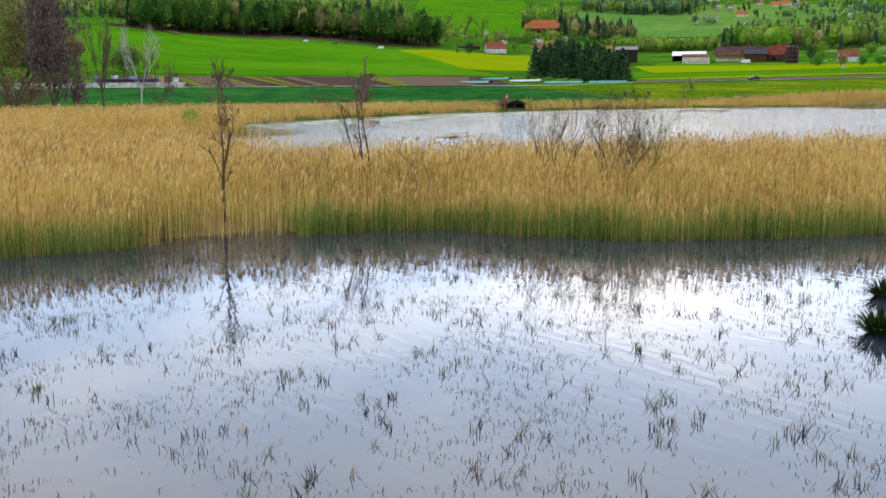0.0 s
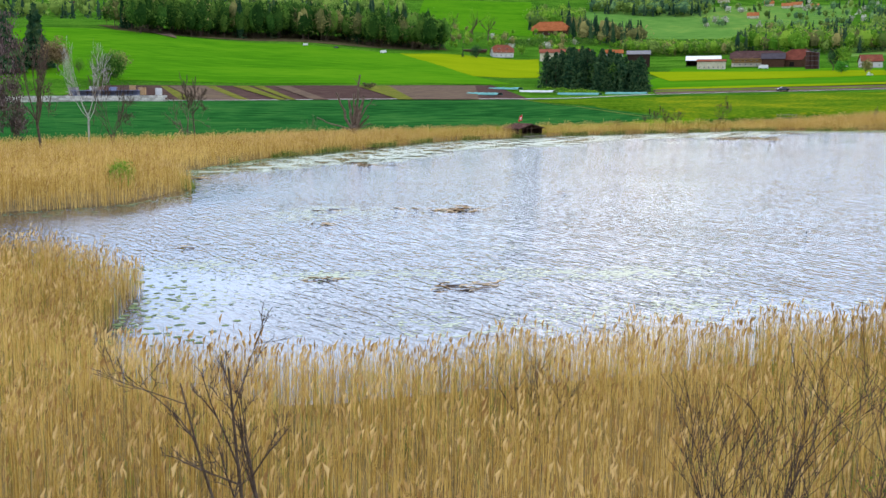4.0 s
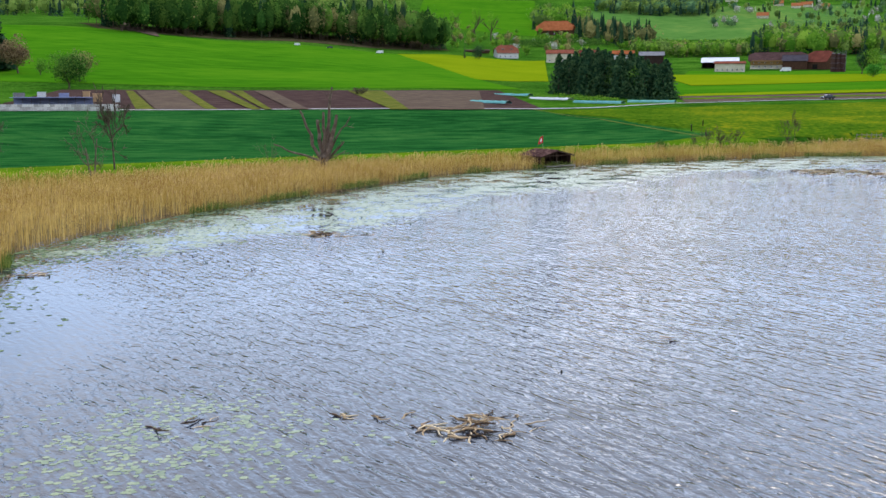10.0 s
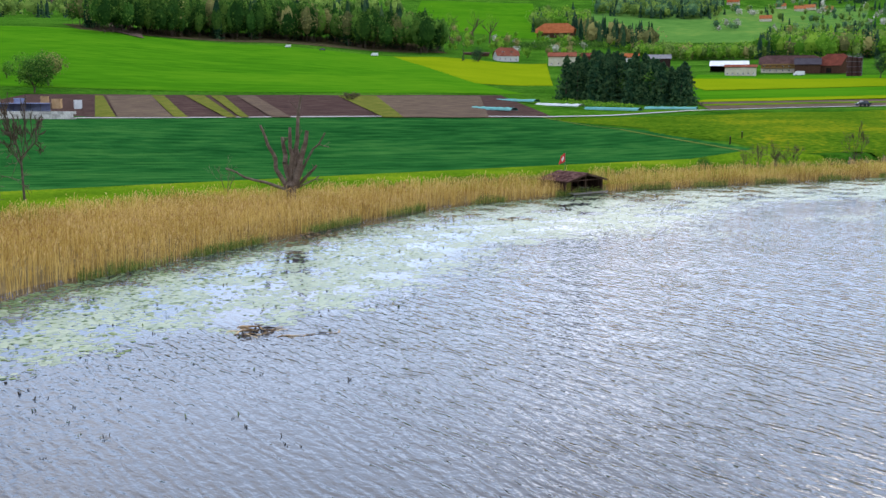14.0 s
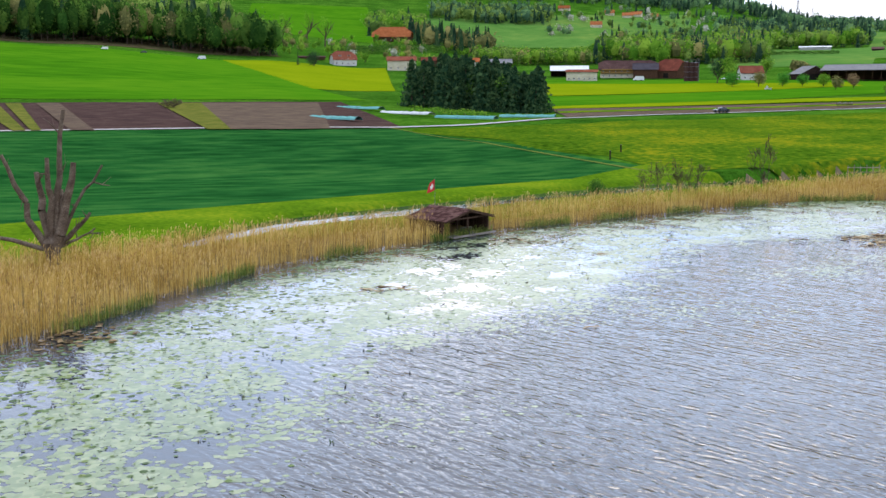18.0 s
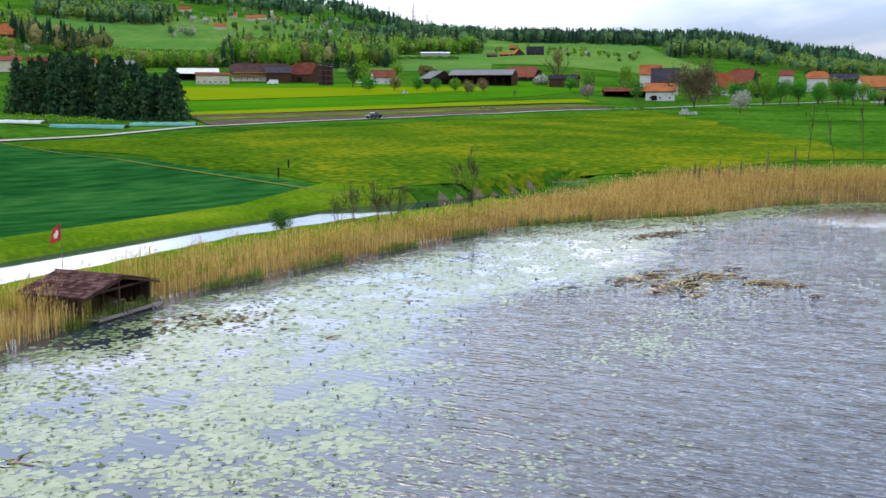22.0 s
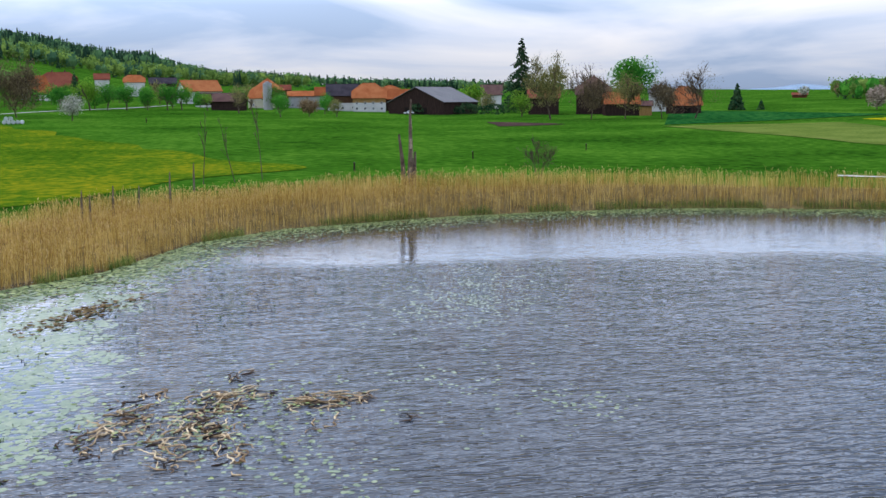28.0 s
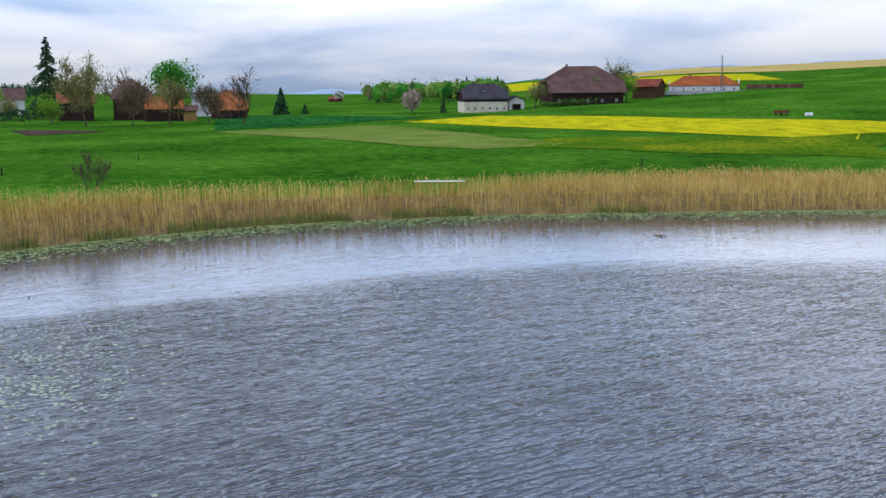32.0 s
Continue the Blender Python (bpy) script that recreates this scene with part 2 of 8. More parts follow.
M["straw"] = stuff_material("straw_field", [(0.21, 0.162, 0.054), (0.288, 0.216, 0.072), (0.33, 0.264, 0.096)], 0.9, 0.02, 0.5)
M["soil"] = stuff_material("tilled_soil", [(0.0315, 0.0196, 0.0175), (0.0525, 0.0322, 0.028), (0.084, 0.0525, 0.042)], 0.95, 0.2, 2.5, bump=0.7, bump_scale=3)
M["soil_pale"] = stuff_material("pale_soil", [(0.06, 0.043, 0.033), (0.088, 0.063, 0.046), (0.125, 0.093, 0.06)], 0.95, 0.2, 2.5, bump=0.6, bump_scale=3)
M["gravel"] = stuff_material("gravel_track", [(0.225, 0.21, 0.195), (0.315, 0.3, 0.277), (0.39, 0.375, 0.345)], 0.95, 0.5, 6)
M["reed_litter"] = stuff_material("reed_litter", [(0.07, 0.05, 0.022), (0.14, 0.10, 0.045), (0.22, 0.16, 0.075)], 0.95, 0.5, 4)
M["mud"] = stuff_material("pond_mud", [(0.05, 0.042, 0.024), (0.1, 0.08, 0.048), (0.16, 0.13, 0.08)], 0.9, 0.6, 4)
M["reed"] = stuff_material("dry_reed", [(0.24, 0.145, 0.034), (0.45, 0.30, 0.078), (0.63, 0.455, 0.155)], 0.8, 0.12, 1.1, island=0.42, thin=0.25)
M["plume"] = stuff_material("reed_plume", [(0.27, 0.155, 0.055), (0.45, 0.295, 0.11), (0.62, 0.45, 0.20)], 0.9, 0.3, 2, island=0.4, thin=0.25)
M["shoot"] = stuff_material("green_reed_shoot", [(0.04, 0.085, 0.014), (0.115, 0.175, 0.03), (0.27, 0.30, 0.08)], 0.7, 0.3, 2, island=0.5, thin=0.3)


def water_material(name, base, bump_a, rough):
    m = bpy.data.materials.new(name)
    m.use_nodes = True
    t = m.node_tree
    bs = t.nodes["Principled BSDF"]
    bs.inputs["Roughness"].default_value, bs.inputs["IOR"].default_value = rough, 1.28
    pos = t.nodes.new("ShaderNodeNewGeometry")
    nc = t.nodes.new("ShaderNodeTexNoise")
    nc.inputs["Scale"].default_value, nc.inputs["Detail"].default_value = 0.05, 3
    t.links.new(pos.outputs["Position"], nc.inputs["Vector"])
    ramp = t.nodes.new("ShaderNodeValToRGB")
    ramp.color_ramp.elements[0].position, ramp.color_ramp.elements[0].color = 0.35, (*base[0], 1)
    ramp.color_ramp.elements[1].position, ramp.color_ramp.elements[1].color = 0.65, (*base[1], 1)
    t.links.new(nc.outputs["Fac"], ramp.inputs[0])
    t.links.new(ramp.outputs[0], bs.inputs["Base Color"])
    calm = t.nodes.new("ShaderNodeAttribute")
    calm.attribute_name = "ruffle"
    breeze = t.nodes.new("ShaderNodeTexNoise")
    breeze.inputs["Scale"].default_value, breeze.inputs["Detail"].default_value = 0.06, 3.0
    t.links.new(pos.outputs["Position"], breeze.inputs["Vector"])
    puff = t.nodes.new("ShaderNodeMapRange")
    for k, v in enumerate((0.3, 0.7, 0.75, 1.2)):
        puff.inputs[k + 1].default_value = v
    t.links.new(breeze.outputs["Fac"], puff.inputs[0])
    gust = t.nodes.new("ShaderNodeMath")
    gust.operation = "MULTIPLY"
    t.links.new(calm.outputs["Fac"], gust.inputs[0])
    t.links.new(puff.outputs[0], gust.inputs[1])
    last = None
    # wind waves in long crests, the chop between them, and slow gusts
    for kind, sc, turn, stretch, dist in (("wave", 0.5, 27, (1.0, 2.0, 1), 0.03), ("noise", 2.3, 21, (1.0, 2.6, 1), 0.08), ("noise", 4.6, 33, (1.0, 2.2, 1), 0.05)):
        mp = t.nodes.new("ShaderNodeMapping")
        mp.vector_type = "TEXTURE"
        mp.inputs["Scale"].default_value, mp.inputs["Rotation"].default_value = stretch, (0, 0, radians(turn))
        t.links.new(pos.outputs["Position"], mp.inputs["Vector"])
        if kind == "wave":
            n = t.nodes.new("ShaderNodeTexWave")
            for key, v in (("Scale", sc), ("Distortion", 10.0), ("Detail", 2.0), ("Detail Scale", 1.1), ("Detail Roughness", 0.6)):
                n.inputs[key].default_value = v
        else:
            n = t.nodes.new("ShaderNodeTexNoise")
            n.inputs["Scale"].default_value, n.inputs["Detail"].default_value, n.inputs["Distortion"].default_value = sc, 2.0, 0.5
        t.links.new(mp.outputs[0], n.inputs["Vector"])
        b = t.nodes.new("ShaderNodeBump")
        b.inputs["Distance"].default_value = dist
        s = t.nodes.new("ShaderNodeMath")
        s.operation, s.inputs[1].default_value = "MULTIPLY", bump_a
        t.links.new(gust.outputs[0], s.inputs[0])
        t.links.new(s.outputs[0], b.inputs["Strength"])
        t.links.new(n.outputs["Fac"], b.inputs["Height"])
        if last:
            t.links.new(last.outputs[0], b.inputs["Normal"])
        last = b
    t.links.new(last.outputs[0], bs.inputs["Normal"])
    return m


M["water"] = water_material("lake_water", ((0.014, 0.019, 0.028), (0.024, 0.030, 0.041)), 0.8, 0.03)

M["litter"] = stuff_material("forest_floor", [(0.030, 0.026, 0.012), (0.055, 0.045, 0.022), (0.085, 0.075, 0.03)], 0.95, 0.1, 1.2)
M["weeds"] = stuff_material("weedy_strip", [(0.045, 0.062, 0.01), (0.085, 0.092, 0.018), (0.14, 0.13, 0.028)], 0.95, 0.3, 2.5)
# blue-grey of distance haze, painted into the ridge's colour
M["ridge"] = stuff_material("haze_painted_ridge", [(0.17, 0.235, 0.31), (0.2, 0.265, 0.34), (0.23, 0.295, 0.365)], 0.95, 0.003, 0.02)

# ---------- helpers for meshes ----------
def mesh_from(name, verts, faces, mats, index=None, smooth=False):
    """A mesh from arrays: verts (n, 3), faces (m, 3) or (m, 4), one material slot a face."""
    verts, faces = np.asarray(verts, np.float32), np.asarray(faces, np.int32)
    me = bpy.data.meshes.new(name)
    n, k = faces.shape
    me.vertices.add(len(verts))
    me.vertices.foreach_set("co", verts.ravel())
    me.loops.add(n * k)
    me.loops.foreach_set("vertex_index", faces.ravel())
    me.polygons.add(n)
    me.polygons.foreach_set("loop_start", np.arange(0, n * k, k, dtype=np.int32))
    for m in mats if isinstance(mats, (list, tuple)) else [mats]:
        me.materials.append(m)
    if index is not None:
        me.polygons.foreach_set("material_index", np.asarray(index, np.int32))
    me.polygons.foreach_set("use_smooth", np.full(n, smooth))
    me.update(calc_edges=True)
    return me


def inside(poly, x, y):
    poly = np.asarray(poly, float)
    hit = np.zeros(np.shape(x), bool)
    for (x0, y0), (x1, y1) in zip(poly, np.roll(poly, -1, 0)):
        if y0 != y1:
            hit ^= ((y0 > y) != (y1 > y)) & (x < (x1 - x0) * (y - y0) / (y1 - y0) + x0)
    return hit


def edge_distance(poly, x, y, closed=True):
    poly = np.asarray(poly, float)
    best = np.full(np.shape(x), 1e9)
    for (x0, y0), (x1, y1) in list(zip(poly, np.roll(poly, -1, 0)))[: len(poly) if closed else -1]:
        dx, dy = x1 - x0, y1 - y0
        s = np.clip(((x - x0) * dx + (y - y0) * dy) / (dx * dx + dy * dy + 1e-9), 0, 1)
        best = np.minimum(best, np.hypot(x - x0 - s * dx, y - y0 - s * dy))
    return best


def path_of(text):
    return [tuple(float(v) for v in p.split(",")) for p in text.split()]


LAKE = path_of("-19.5,60 -19.2,64 -19.4,75 -26,82 -48,88 -54,100 -38.4,109 -30,114.3 -25.5,122 -24.9,129 -27,137 -30.2,152 -27,161 -20.7,175 -14.5,184 -7.7,194.3 0.3,206 9.5,218.5 15.6,223 23.6,227.7 37.4,237 52.8,242.8 70.5,249 83.5,253 92,252 107,247.5 125,249 138,244.5 152.5,231 162,218 169,205 172,194 174.3,172 171.5,148 167,120 160,85 135,60 90,58 40,62 18,60 0,57 -10,55")
POOL = path_of("-50,0 -36,20 -24.1,25.2 -18.5,27.3 -14.7,28.5 -11.2,30 -7,30.3 -3.7,27.5 0,26 6.3,25.8 11.2,26.8 40,26 60,5 48,-40 -44,-40")
DITCH = path_of("-0.9,229.9 7.1,243 14.9,251.8 31.5,261.3 53.6,271.8 73.5,280.5 96.4,282.8 119.1,285.6 118.7,280.7 88.4,273 68.3,267.3 51.2,261.5 34.3,251.6 13.9,241.5 3.2,229.9")

SOUTH_BELT = path_of("-45,14 -36,20.5 -24.1,25.6 -18.5,27.7 -14.7,28.9 -11.2,30.4 -7,30.7 -3.7,27.9 0,26.4 6.3,26.2 11.2,27.2 40,26.4 70,40 90,57 40,61.5 18,59.5 0,56.5 -10,54.5 -19,59.5 -19,64 -19.2,75 -26,82 -48,88 -62,70")
WEST_MASS = path_of("-70,94.7 -49.9,89.9 -38.4,108.7 -29.8,113.8 -27.6,121.7 -24.3,129.1 -26.5,137.1 -29.7,151.9 -26.4,159.7 -20.2,175.1 -35.9,201.2 -60.4,193.6 -90.6,180.5")
NORTH_BELT = path_of("-20.2,174.8 -14.3,181.3 -7.6,190.7 0.7,201.9 9.8,216.5 15.5,222.1 23.4,226.5 36.9,234.7 51.8,239.9 69.8,246 83.8,252.2 92.3,251.3 106.9,246.1 124.1,247.8 136.7,243.3 152.2,230 158,246 145,255.7 136,264 126,268 112,267 96.9,264.5 81.8,258.8 70.6,255.2 58.2,252 48.1,249 34.2,243.8 23.4,237.4 9.9,231.5 -2.8,225.8 -23.2,216.3 -37,201.2")
EAST_BELT = path_of("151.2,230.4 162.2,216.7 169.4,202.7 171.8,191.4 172.9,173.1 170.7,148.2 166.6,120.6 149.9,79.4 133.1,59.7 163.9,54.8 176,80 182,110 190,130 186.6,158 180.6,176 178.8,191 176.9,205 173.2,218.6 166.9,230 158,246")



def ground_z(x, y):
    x, y = np.asarray(x, float), np.asarray(y, float)
    z = land(x, y)
    for poly, wide in ((LAKE, 6.0), (POOL, 6.0), (DITCH, 2.2)):
        d = edge_distance(poly, x, y)
        d = np.where(inside(poly, x, y), -d, d)
        k = np.clip((d + wide * 0.3) / wide, 0, 1)
        z = np.where(k < 1, z * k + -0.9 * (1 - k), z)
    return z


def gz(x, y):
    return float(ground_z(np.array([x]), np.array([y]))[0])


def land_z(x, y):
    return float(land(x, y))


# ---------- ground: one sheet to the horizon ----------
turns = np.radians(np.arange(0, 360, 0.9))
rings = np.concatenate([[0.5], np.linspace(3, 190, 110), np.geomspace(193, 4790, 95)])
gx = HUB[0] + np.sin(turns)[:, None] * rings[None]
gy = HUB[1] + np.cos(turns)[:, None] * rings[None]
gzv = ground_z(gx, gy)
na, nr = gx.shape
ids = np.arange(na * nr).reshape(na, nr)
nxt = np.roll(ids, -1, 0)
quads = np.stack([ids[:, :-1], ids[:, 1:], nxt[:, 1:], nxt[:, :-1]], -1).reshape(-1, 4)[:, ::-1]
low = (gzv.ravel()[quads].mean(1) < 0.12).astype(int)
mid_x, mid_y = gx.ravel()[quads].mean(1), gy.ravel()[quads].mean(1)
for belt in (SOUTH_BELT, WEST_MASS, NORTH_BELT, EAST_BELT):
    low[inside(belt, mid_x, mid_y)] = 2
ground = new("ground", mesh_from("ground", np.stack([gx, gy, gzv], -1).reshape(-1, 3), quads, [M["meadow"], M["mud"], M["reed_litter"]], low, True))
tagged(ground, "green spring meadow land rising to low hills", "ground", kind="structure")


def polar(turn, far):
    return HUB[0] + math.sin(radians(turn)) * far, HUB[1] + math.cos(radians(turn)) * far


def field(name, corners, mat, label, n=24, m=24, lift=None, wobble=0.0):
    """A field laid on the land: four corners (x, y) in order, cut into n by m cells."""
    c = np.array(corners, float)
    u, v = np.meshgrid(np.linspace(0, 1, n + 1), np.linspace(0, 1, m + 1), indexing="ij")
    p = ((1 - u) * (1 - v))[..., None] * c[0] + (u * (1 - v))[..., None] * c[1] + (u * v)[..., None] * c[2] + ((1 - u) * v)[..., None] * c[3]
    if wobble:
        for i in range(n + 1):
            for j in range(m + 1):
                q = Vector((p[i, j, 0] * 0.05, p[i, j, 1] * 0.05, 3.3))
                p[i, j] += np.array([noise.noise(q), noise.noise(q + Vector((9, 4, 1)))]) * wobble
    d = np.hypot(p[..., 0] - HUB[0], p[..., 1] - HUB[1])
    z = ground_z(p[..., 0], p[..., 1]) + (lift if lift is not None else 0.03 + d * 0.00035)
    idx = np.arange((n + 1) * (m + 1)).reshape(n + 1, m + 1)
    f = np.stack([idx[:-1, :-1], idx[1:, :-1], idx[1:, 1:], idx[:-1, 1:]], -1).reshape(-1, 4)
    cx, cy = p.reshape(-1, 2)[f].mean(1).T
    if "bank" not in name:
        f = f[~(inside(NORTH_BELT, cx, cy) | inside(EAST_BELT, cx, cy))]
    a = p[0, 0], p[-1, 0], p[-1, -1]
    if np.cross(a[1] - a[0], a[2] - a[0]) < 0:
        f = f[:, ::-1]
    ob = new(name, mesh_from(name, np.concatenate([p, z[..., None]], -1).reshape(-1, 3), f, mat, None, True))
    return tagged(ob, label, "field", kind="structure")


field("field_crop", [(-137.7, 190.2), (81, 294), (53.1, 373.9), (-155.1, 375.6)], M["crop"], "dark green young cereal field behind the lake", 60, 40)
field("field_bank", [(-100, 184), (98, 266), (82, 296), (-112, 204)], M["bank"], "strip of pale yellow-green grass along the reeds", 220, 50, lift=0.14)
field("field_dandelion", [(56, 374), (84, 288), (182.7, 264), (312.1, 442.6)], M["dandelion"], "meadow full of yellow dandelions", 120, 100, wobble=7)
field("field_plots", [(-110, 374.1), (-116.8, 488.5), (66.4, 529), (56.9, 375.7)], M["soil"], "dark tilled vegetable plots", 30, 20)
field("field_hill", [(-257.3, 513.8), (78.8, 539.2), (36.1, 846.4), (-264.7, 879.7)], M["hillcrop"], "bright green cereal field on the slope", 50, 40)
field("field_lime", [(66.4, 612.6), (106.7, 614.9), (159, 890.5), (36.1, 846.4)], M["limecrop"], "yellow-green field below the farmhouse", 12, 20)
field("field_stripe", [(112.8, 458.9), (494.4, 638.4), (538.8, 721), (252, 807.9)], M["hillcrop"], "green crop strip before the farms", 24, 12)
field("field_rape", [(192, 25.7), (414, 150.2), (453, 110.8), (260, -13.5)], M["rape"], "strip of bright yellow flowering rape", 16, 12)
field("field_rape", [polar(97, 830), polar(114, 745), polar(113, 870), polar(97, 1100)], M["rape"], "flowering rape field on the rise", 20, 20)
field("field_straw", [polar(105, 985), polar(128, 850), polar(128, 1160), polar(104.5, 1160)], M["straw"], "beige stubble field along the crest", 24, 12)
field("field_dark", [(377.9, 216.3), (406.8, 182.4), (452.5, 134.4), (543.9, 224.0)], M["crop"], "dark blue-green crop strip by the farm", 16, 16)
field("field_molehill", [(352, 268), (378.0, 250.5), (384, 256), (388.1, 280.1)], M["soil"], "bare patch of dark soil in the meadow", 6, 6, wobble=3)
field("field_far", [polar(3.6, 1150), polar(12.2, 1150), polar(11, 1950), polar(4.6, 1950)], M["hillcrop"], "bright green pasture above the farmhouses", 20, 24)
field("field_far", [polar(14.2, 1330), polar(29, 1330), polar(29, 2080), polar(14.2, 1780)], M["far_meadow"], "pale green pasture on the far slope", 24, 24)
field("field_far", [polar(30.5, 900), polar(39, 900), polar(39, 1290), polar(30.5, 1290)], M["far_meadow"], "green pasture below the white shed", 20, 20)
field("field_far", [polar(38.4, 1000), polar(52, 900), polar(47, 2150), polar(38.4, 2150)], M["far_meadow"], "green pasture round the hamlet", 28, 28)
field("field_strip", [(366, 216), (392, 159), (279, 129), (266, 154)], M["mown"], "pale mown strip across the meadow", 30, 16, wobble=4)
field("field_dandelion", [(276, 144), (300, 125), (274, 48), (219, 86)], M["dandelion"], "yellow-green dandelion meadow beside the reeds", 24, 24, wobble=6)
field("field_puddle", [(196, 178), (198.4, 178), (198, 170), (196.4, 170)], M["puddle"], "shallow flood water lying in the meadow", 12, 12, lift=0.12, wobble=2.5)
field("field_litter", [(-190, 868), (84, 915), (62, 1046), (-240, 1010)], M["litter"], "brown leaf litter under the wood", 24, 16)

# ---------- water ----------
wx, wy = np.meshgrid(np.arange(-70, 192.1, 2.0), np.arange(-46, 296.1, 2.0), indexing="ij")
idx = np.arange(wx.size).reshape(wx.shape)
wf = np.stack([idx[:-1, :-1], idx[1:, :-1], idx[1:, 1:], idx[:-1, 1:]], -1).reshape(-1, 4)
water_me = mesh_from("water", np.stack([wx, wy, 0 * wx], -1).reshape(-1, 3), wf, M["water"], None, True)
in_lake = inside(LAKE, wx, wy)
shore = np.where(in_lake, edge_distance(LAKE, wx, wy), 0)
reach = 1.0 + 36 * np.clip((wx - 108) / 18, 0, 1) * np.clip((244 - wy) / 16, 0, 1) + 3 * np.sin(wx * 0.11 + 1) * np.sin(wy * 0.09)
ruffle = np.clip((shore - reach) / 9, np.where(wx > 108, 0.16, 0.3), 1) * (1 + 0.5 * np.clip((wx - 45) / 40, 0, 1))
BAY = path_of("-31,144.2 -30.3,151.8 -27,159.7 -20.7,175.1 -14.7,181.3 -8.1,190.7 0.2,201.9 9.4,216.7 15.5,222.4 23.4,227.1 36.9,235.1 51.8,240.3 69.8,246.5 83.8,252.6 92.4,251.7 106.9,246.6 124.1,248.3 117.3,242.2 105.6,239 96.9,235.9 89.2,232.8 76.9,224.1 64.5,220.4 53.9,219.7 47.8,216.8 41.6,208.3 33.5,198.5 23.1,194 12.8,188.2 7.5,174.1 0.1,163.3 -9.5,158.2 -17.9,149.3")
calm_bay = np.where(inside(BAY, wx, wy), np.clip(edge_distance(BAY, wx, wy) / 5, 0, 1), 0)
ruffle = np.where(in_lake, ruffle * (1 - 0.9 * calm_bay), 0.04)
at = water_me.attributes.new("ruffle", "FLOAT", "POINT")
at.data.foreach_set("value", ruffle.ravel().astype(np.float32))
water = tagged(new("water", water_me), "grey lake water ruffled by wind, calm near the reeds", "water", kind="structure")

# ---------- reeds ----------
rng = np.random.default_rng(5)


def scatter(poly, per_m2, keep=None):
    poly = np.array(poly)
    x0, y0, x1, y1 = *poly.min(0), *poly.max(0)
    n = int((x1 - x0) * (y1 - y0) * per_m2)
    x, y = rng.uniform(x0, x1, n), rng.uniform(y0, y1, n)
    ok = inside(poly, x, y)
    if keep:
        ok &= keep(x, y)
    return x[ok], y[ok]


def patchy(x, y, size, seed):
    """Smooth values from 0 to 1 that change over the given size in metres."""
    r = np.random.default_rng(seed)
    out = np.zeros_like(x)
    for k in range(5):
        a, p, f = r.uniform(0, 6.28), r.uniform(0, 6.28), r.uniform(0.6, 1.9) / size
        out += np.sin((x * np.cos(a) + y * np.sin(a)) * 6.28 * f + p)
    return np.clip(0.5 + out / 5, 0, 1)


def reeds(name, x, y, tall, wide, label, plume=0.7, spread=0.12, foot=0.0, leaves=1, mats=("reed", "plume")):
    n = len(x)
    z = np.maximum(ground_z(x, y), -0.12) + foot
    h = tall * (0.66 + 0.3 * patchy(x, y, 7, 3) + 0.16 * patchy(x, y, 1.8, 13)) * rng.normal(1, 0.12 if plume else 0.28, n)
    a = rng.uniform(0, 6.283, n)
    lean = np.abs(rng.normal(0, spread, n)) * h
    la = rng.normal(0.6, 1.1, n)
    tip = np.stack([x + np.cos(la) * lean, y + np.sin(la) * lean, z + h], -1)
    base = np.stack([x, y, z], -1)
    mid = base * 0.45 + tip * 0.55
    mid[:, :2] -= (tip - base)[:, :2] * 0.12
    side = np.stack([np.cos(a), np.sin(a), 0 * a], -1) * (wide * rng.uniform(0.6, 1.4, n))[:, None] * 0.5
    V, F, I = [], [], []
    count = 0

    def put(v, f, slot):
        nonlocal count
        k = v.shape[1]
        V.append(v.reshape(-1, 3))
        off = (np.arange(len(v)) * k)[:, None, None] + count
        F.append((np.array(f)[None] + off).reshape(-1, 3))
        I.append(np.full(len(v) * len(f), slot))
        count += v.shape[0] * k

    put(np.stack([base - side, base + side, mid + side * 0.9, mid - side * 0.9, tip], 1), [(0, 1, 2), (0, 2, 3), (3, 2, 4)], 0)
    for _ in range(leaves):
        s = rng.uniform(0.35, 0.85, n)[:, None]
        root = base * (1 - s) + tip * s
        b = rng.uniform(0, 6.283, n)
        out = np.stack([np.cos(b), np.sin(b), rng.uniform(0.5, 2.2, n)], -1) * (tall * rng.uniform(0.1, 0.24, n))[:, None]
        put(np.stack([root - side * 0.9, root + side * 0.9, root + out], 1), [(0, 1, 2)], 0)
    pick = rng.uniform(0, 1, n) < plume
    t, s, q = tip[pick], side[pick], rng.uniform(0.7, 1.4, pick.sum())[:, None]
    droop = np.stack([np.cos(la[pick]), np.sin(la[pick]), 0 * la[pick]], -1) * 0.09 * q
    if len(t):
        fat = s / (np.linalg.norm(s, axis=1)[:, None]) * 0.023 * q * (1 + wide * 12)
        up = np.array([0, 0, 0.24]) * q
        put(np.stack([t - up * 0.7, t + fat, t + up * 0.5 + droop, t - fat], 1), [(0, 1, 2), (0, 2, 3)], 1)
    ob = new(name, mesh_from(name, np.concatenate(V), np.concatenate(F), [M[k] for k in mats], np.concatenate(I)))
    return tagged(ob, label, "reeds", kind="stuff")


def off_water(x, y):
    return ~inside(LAKE, x, y) & ~inside(POOL, x, y) & ~inside(DITCH, x, y)


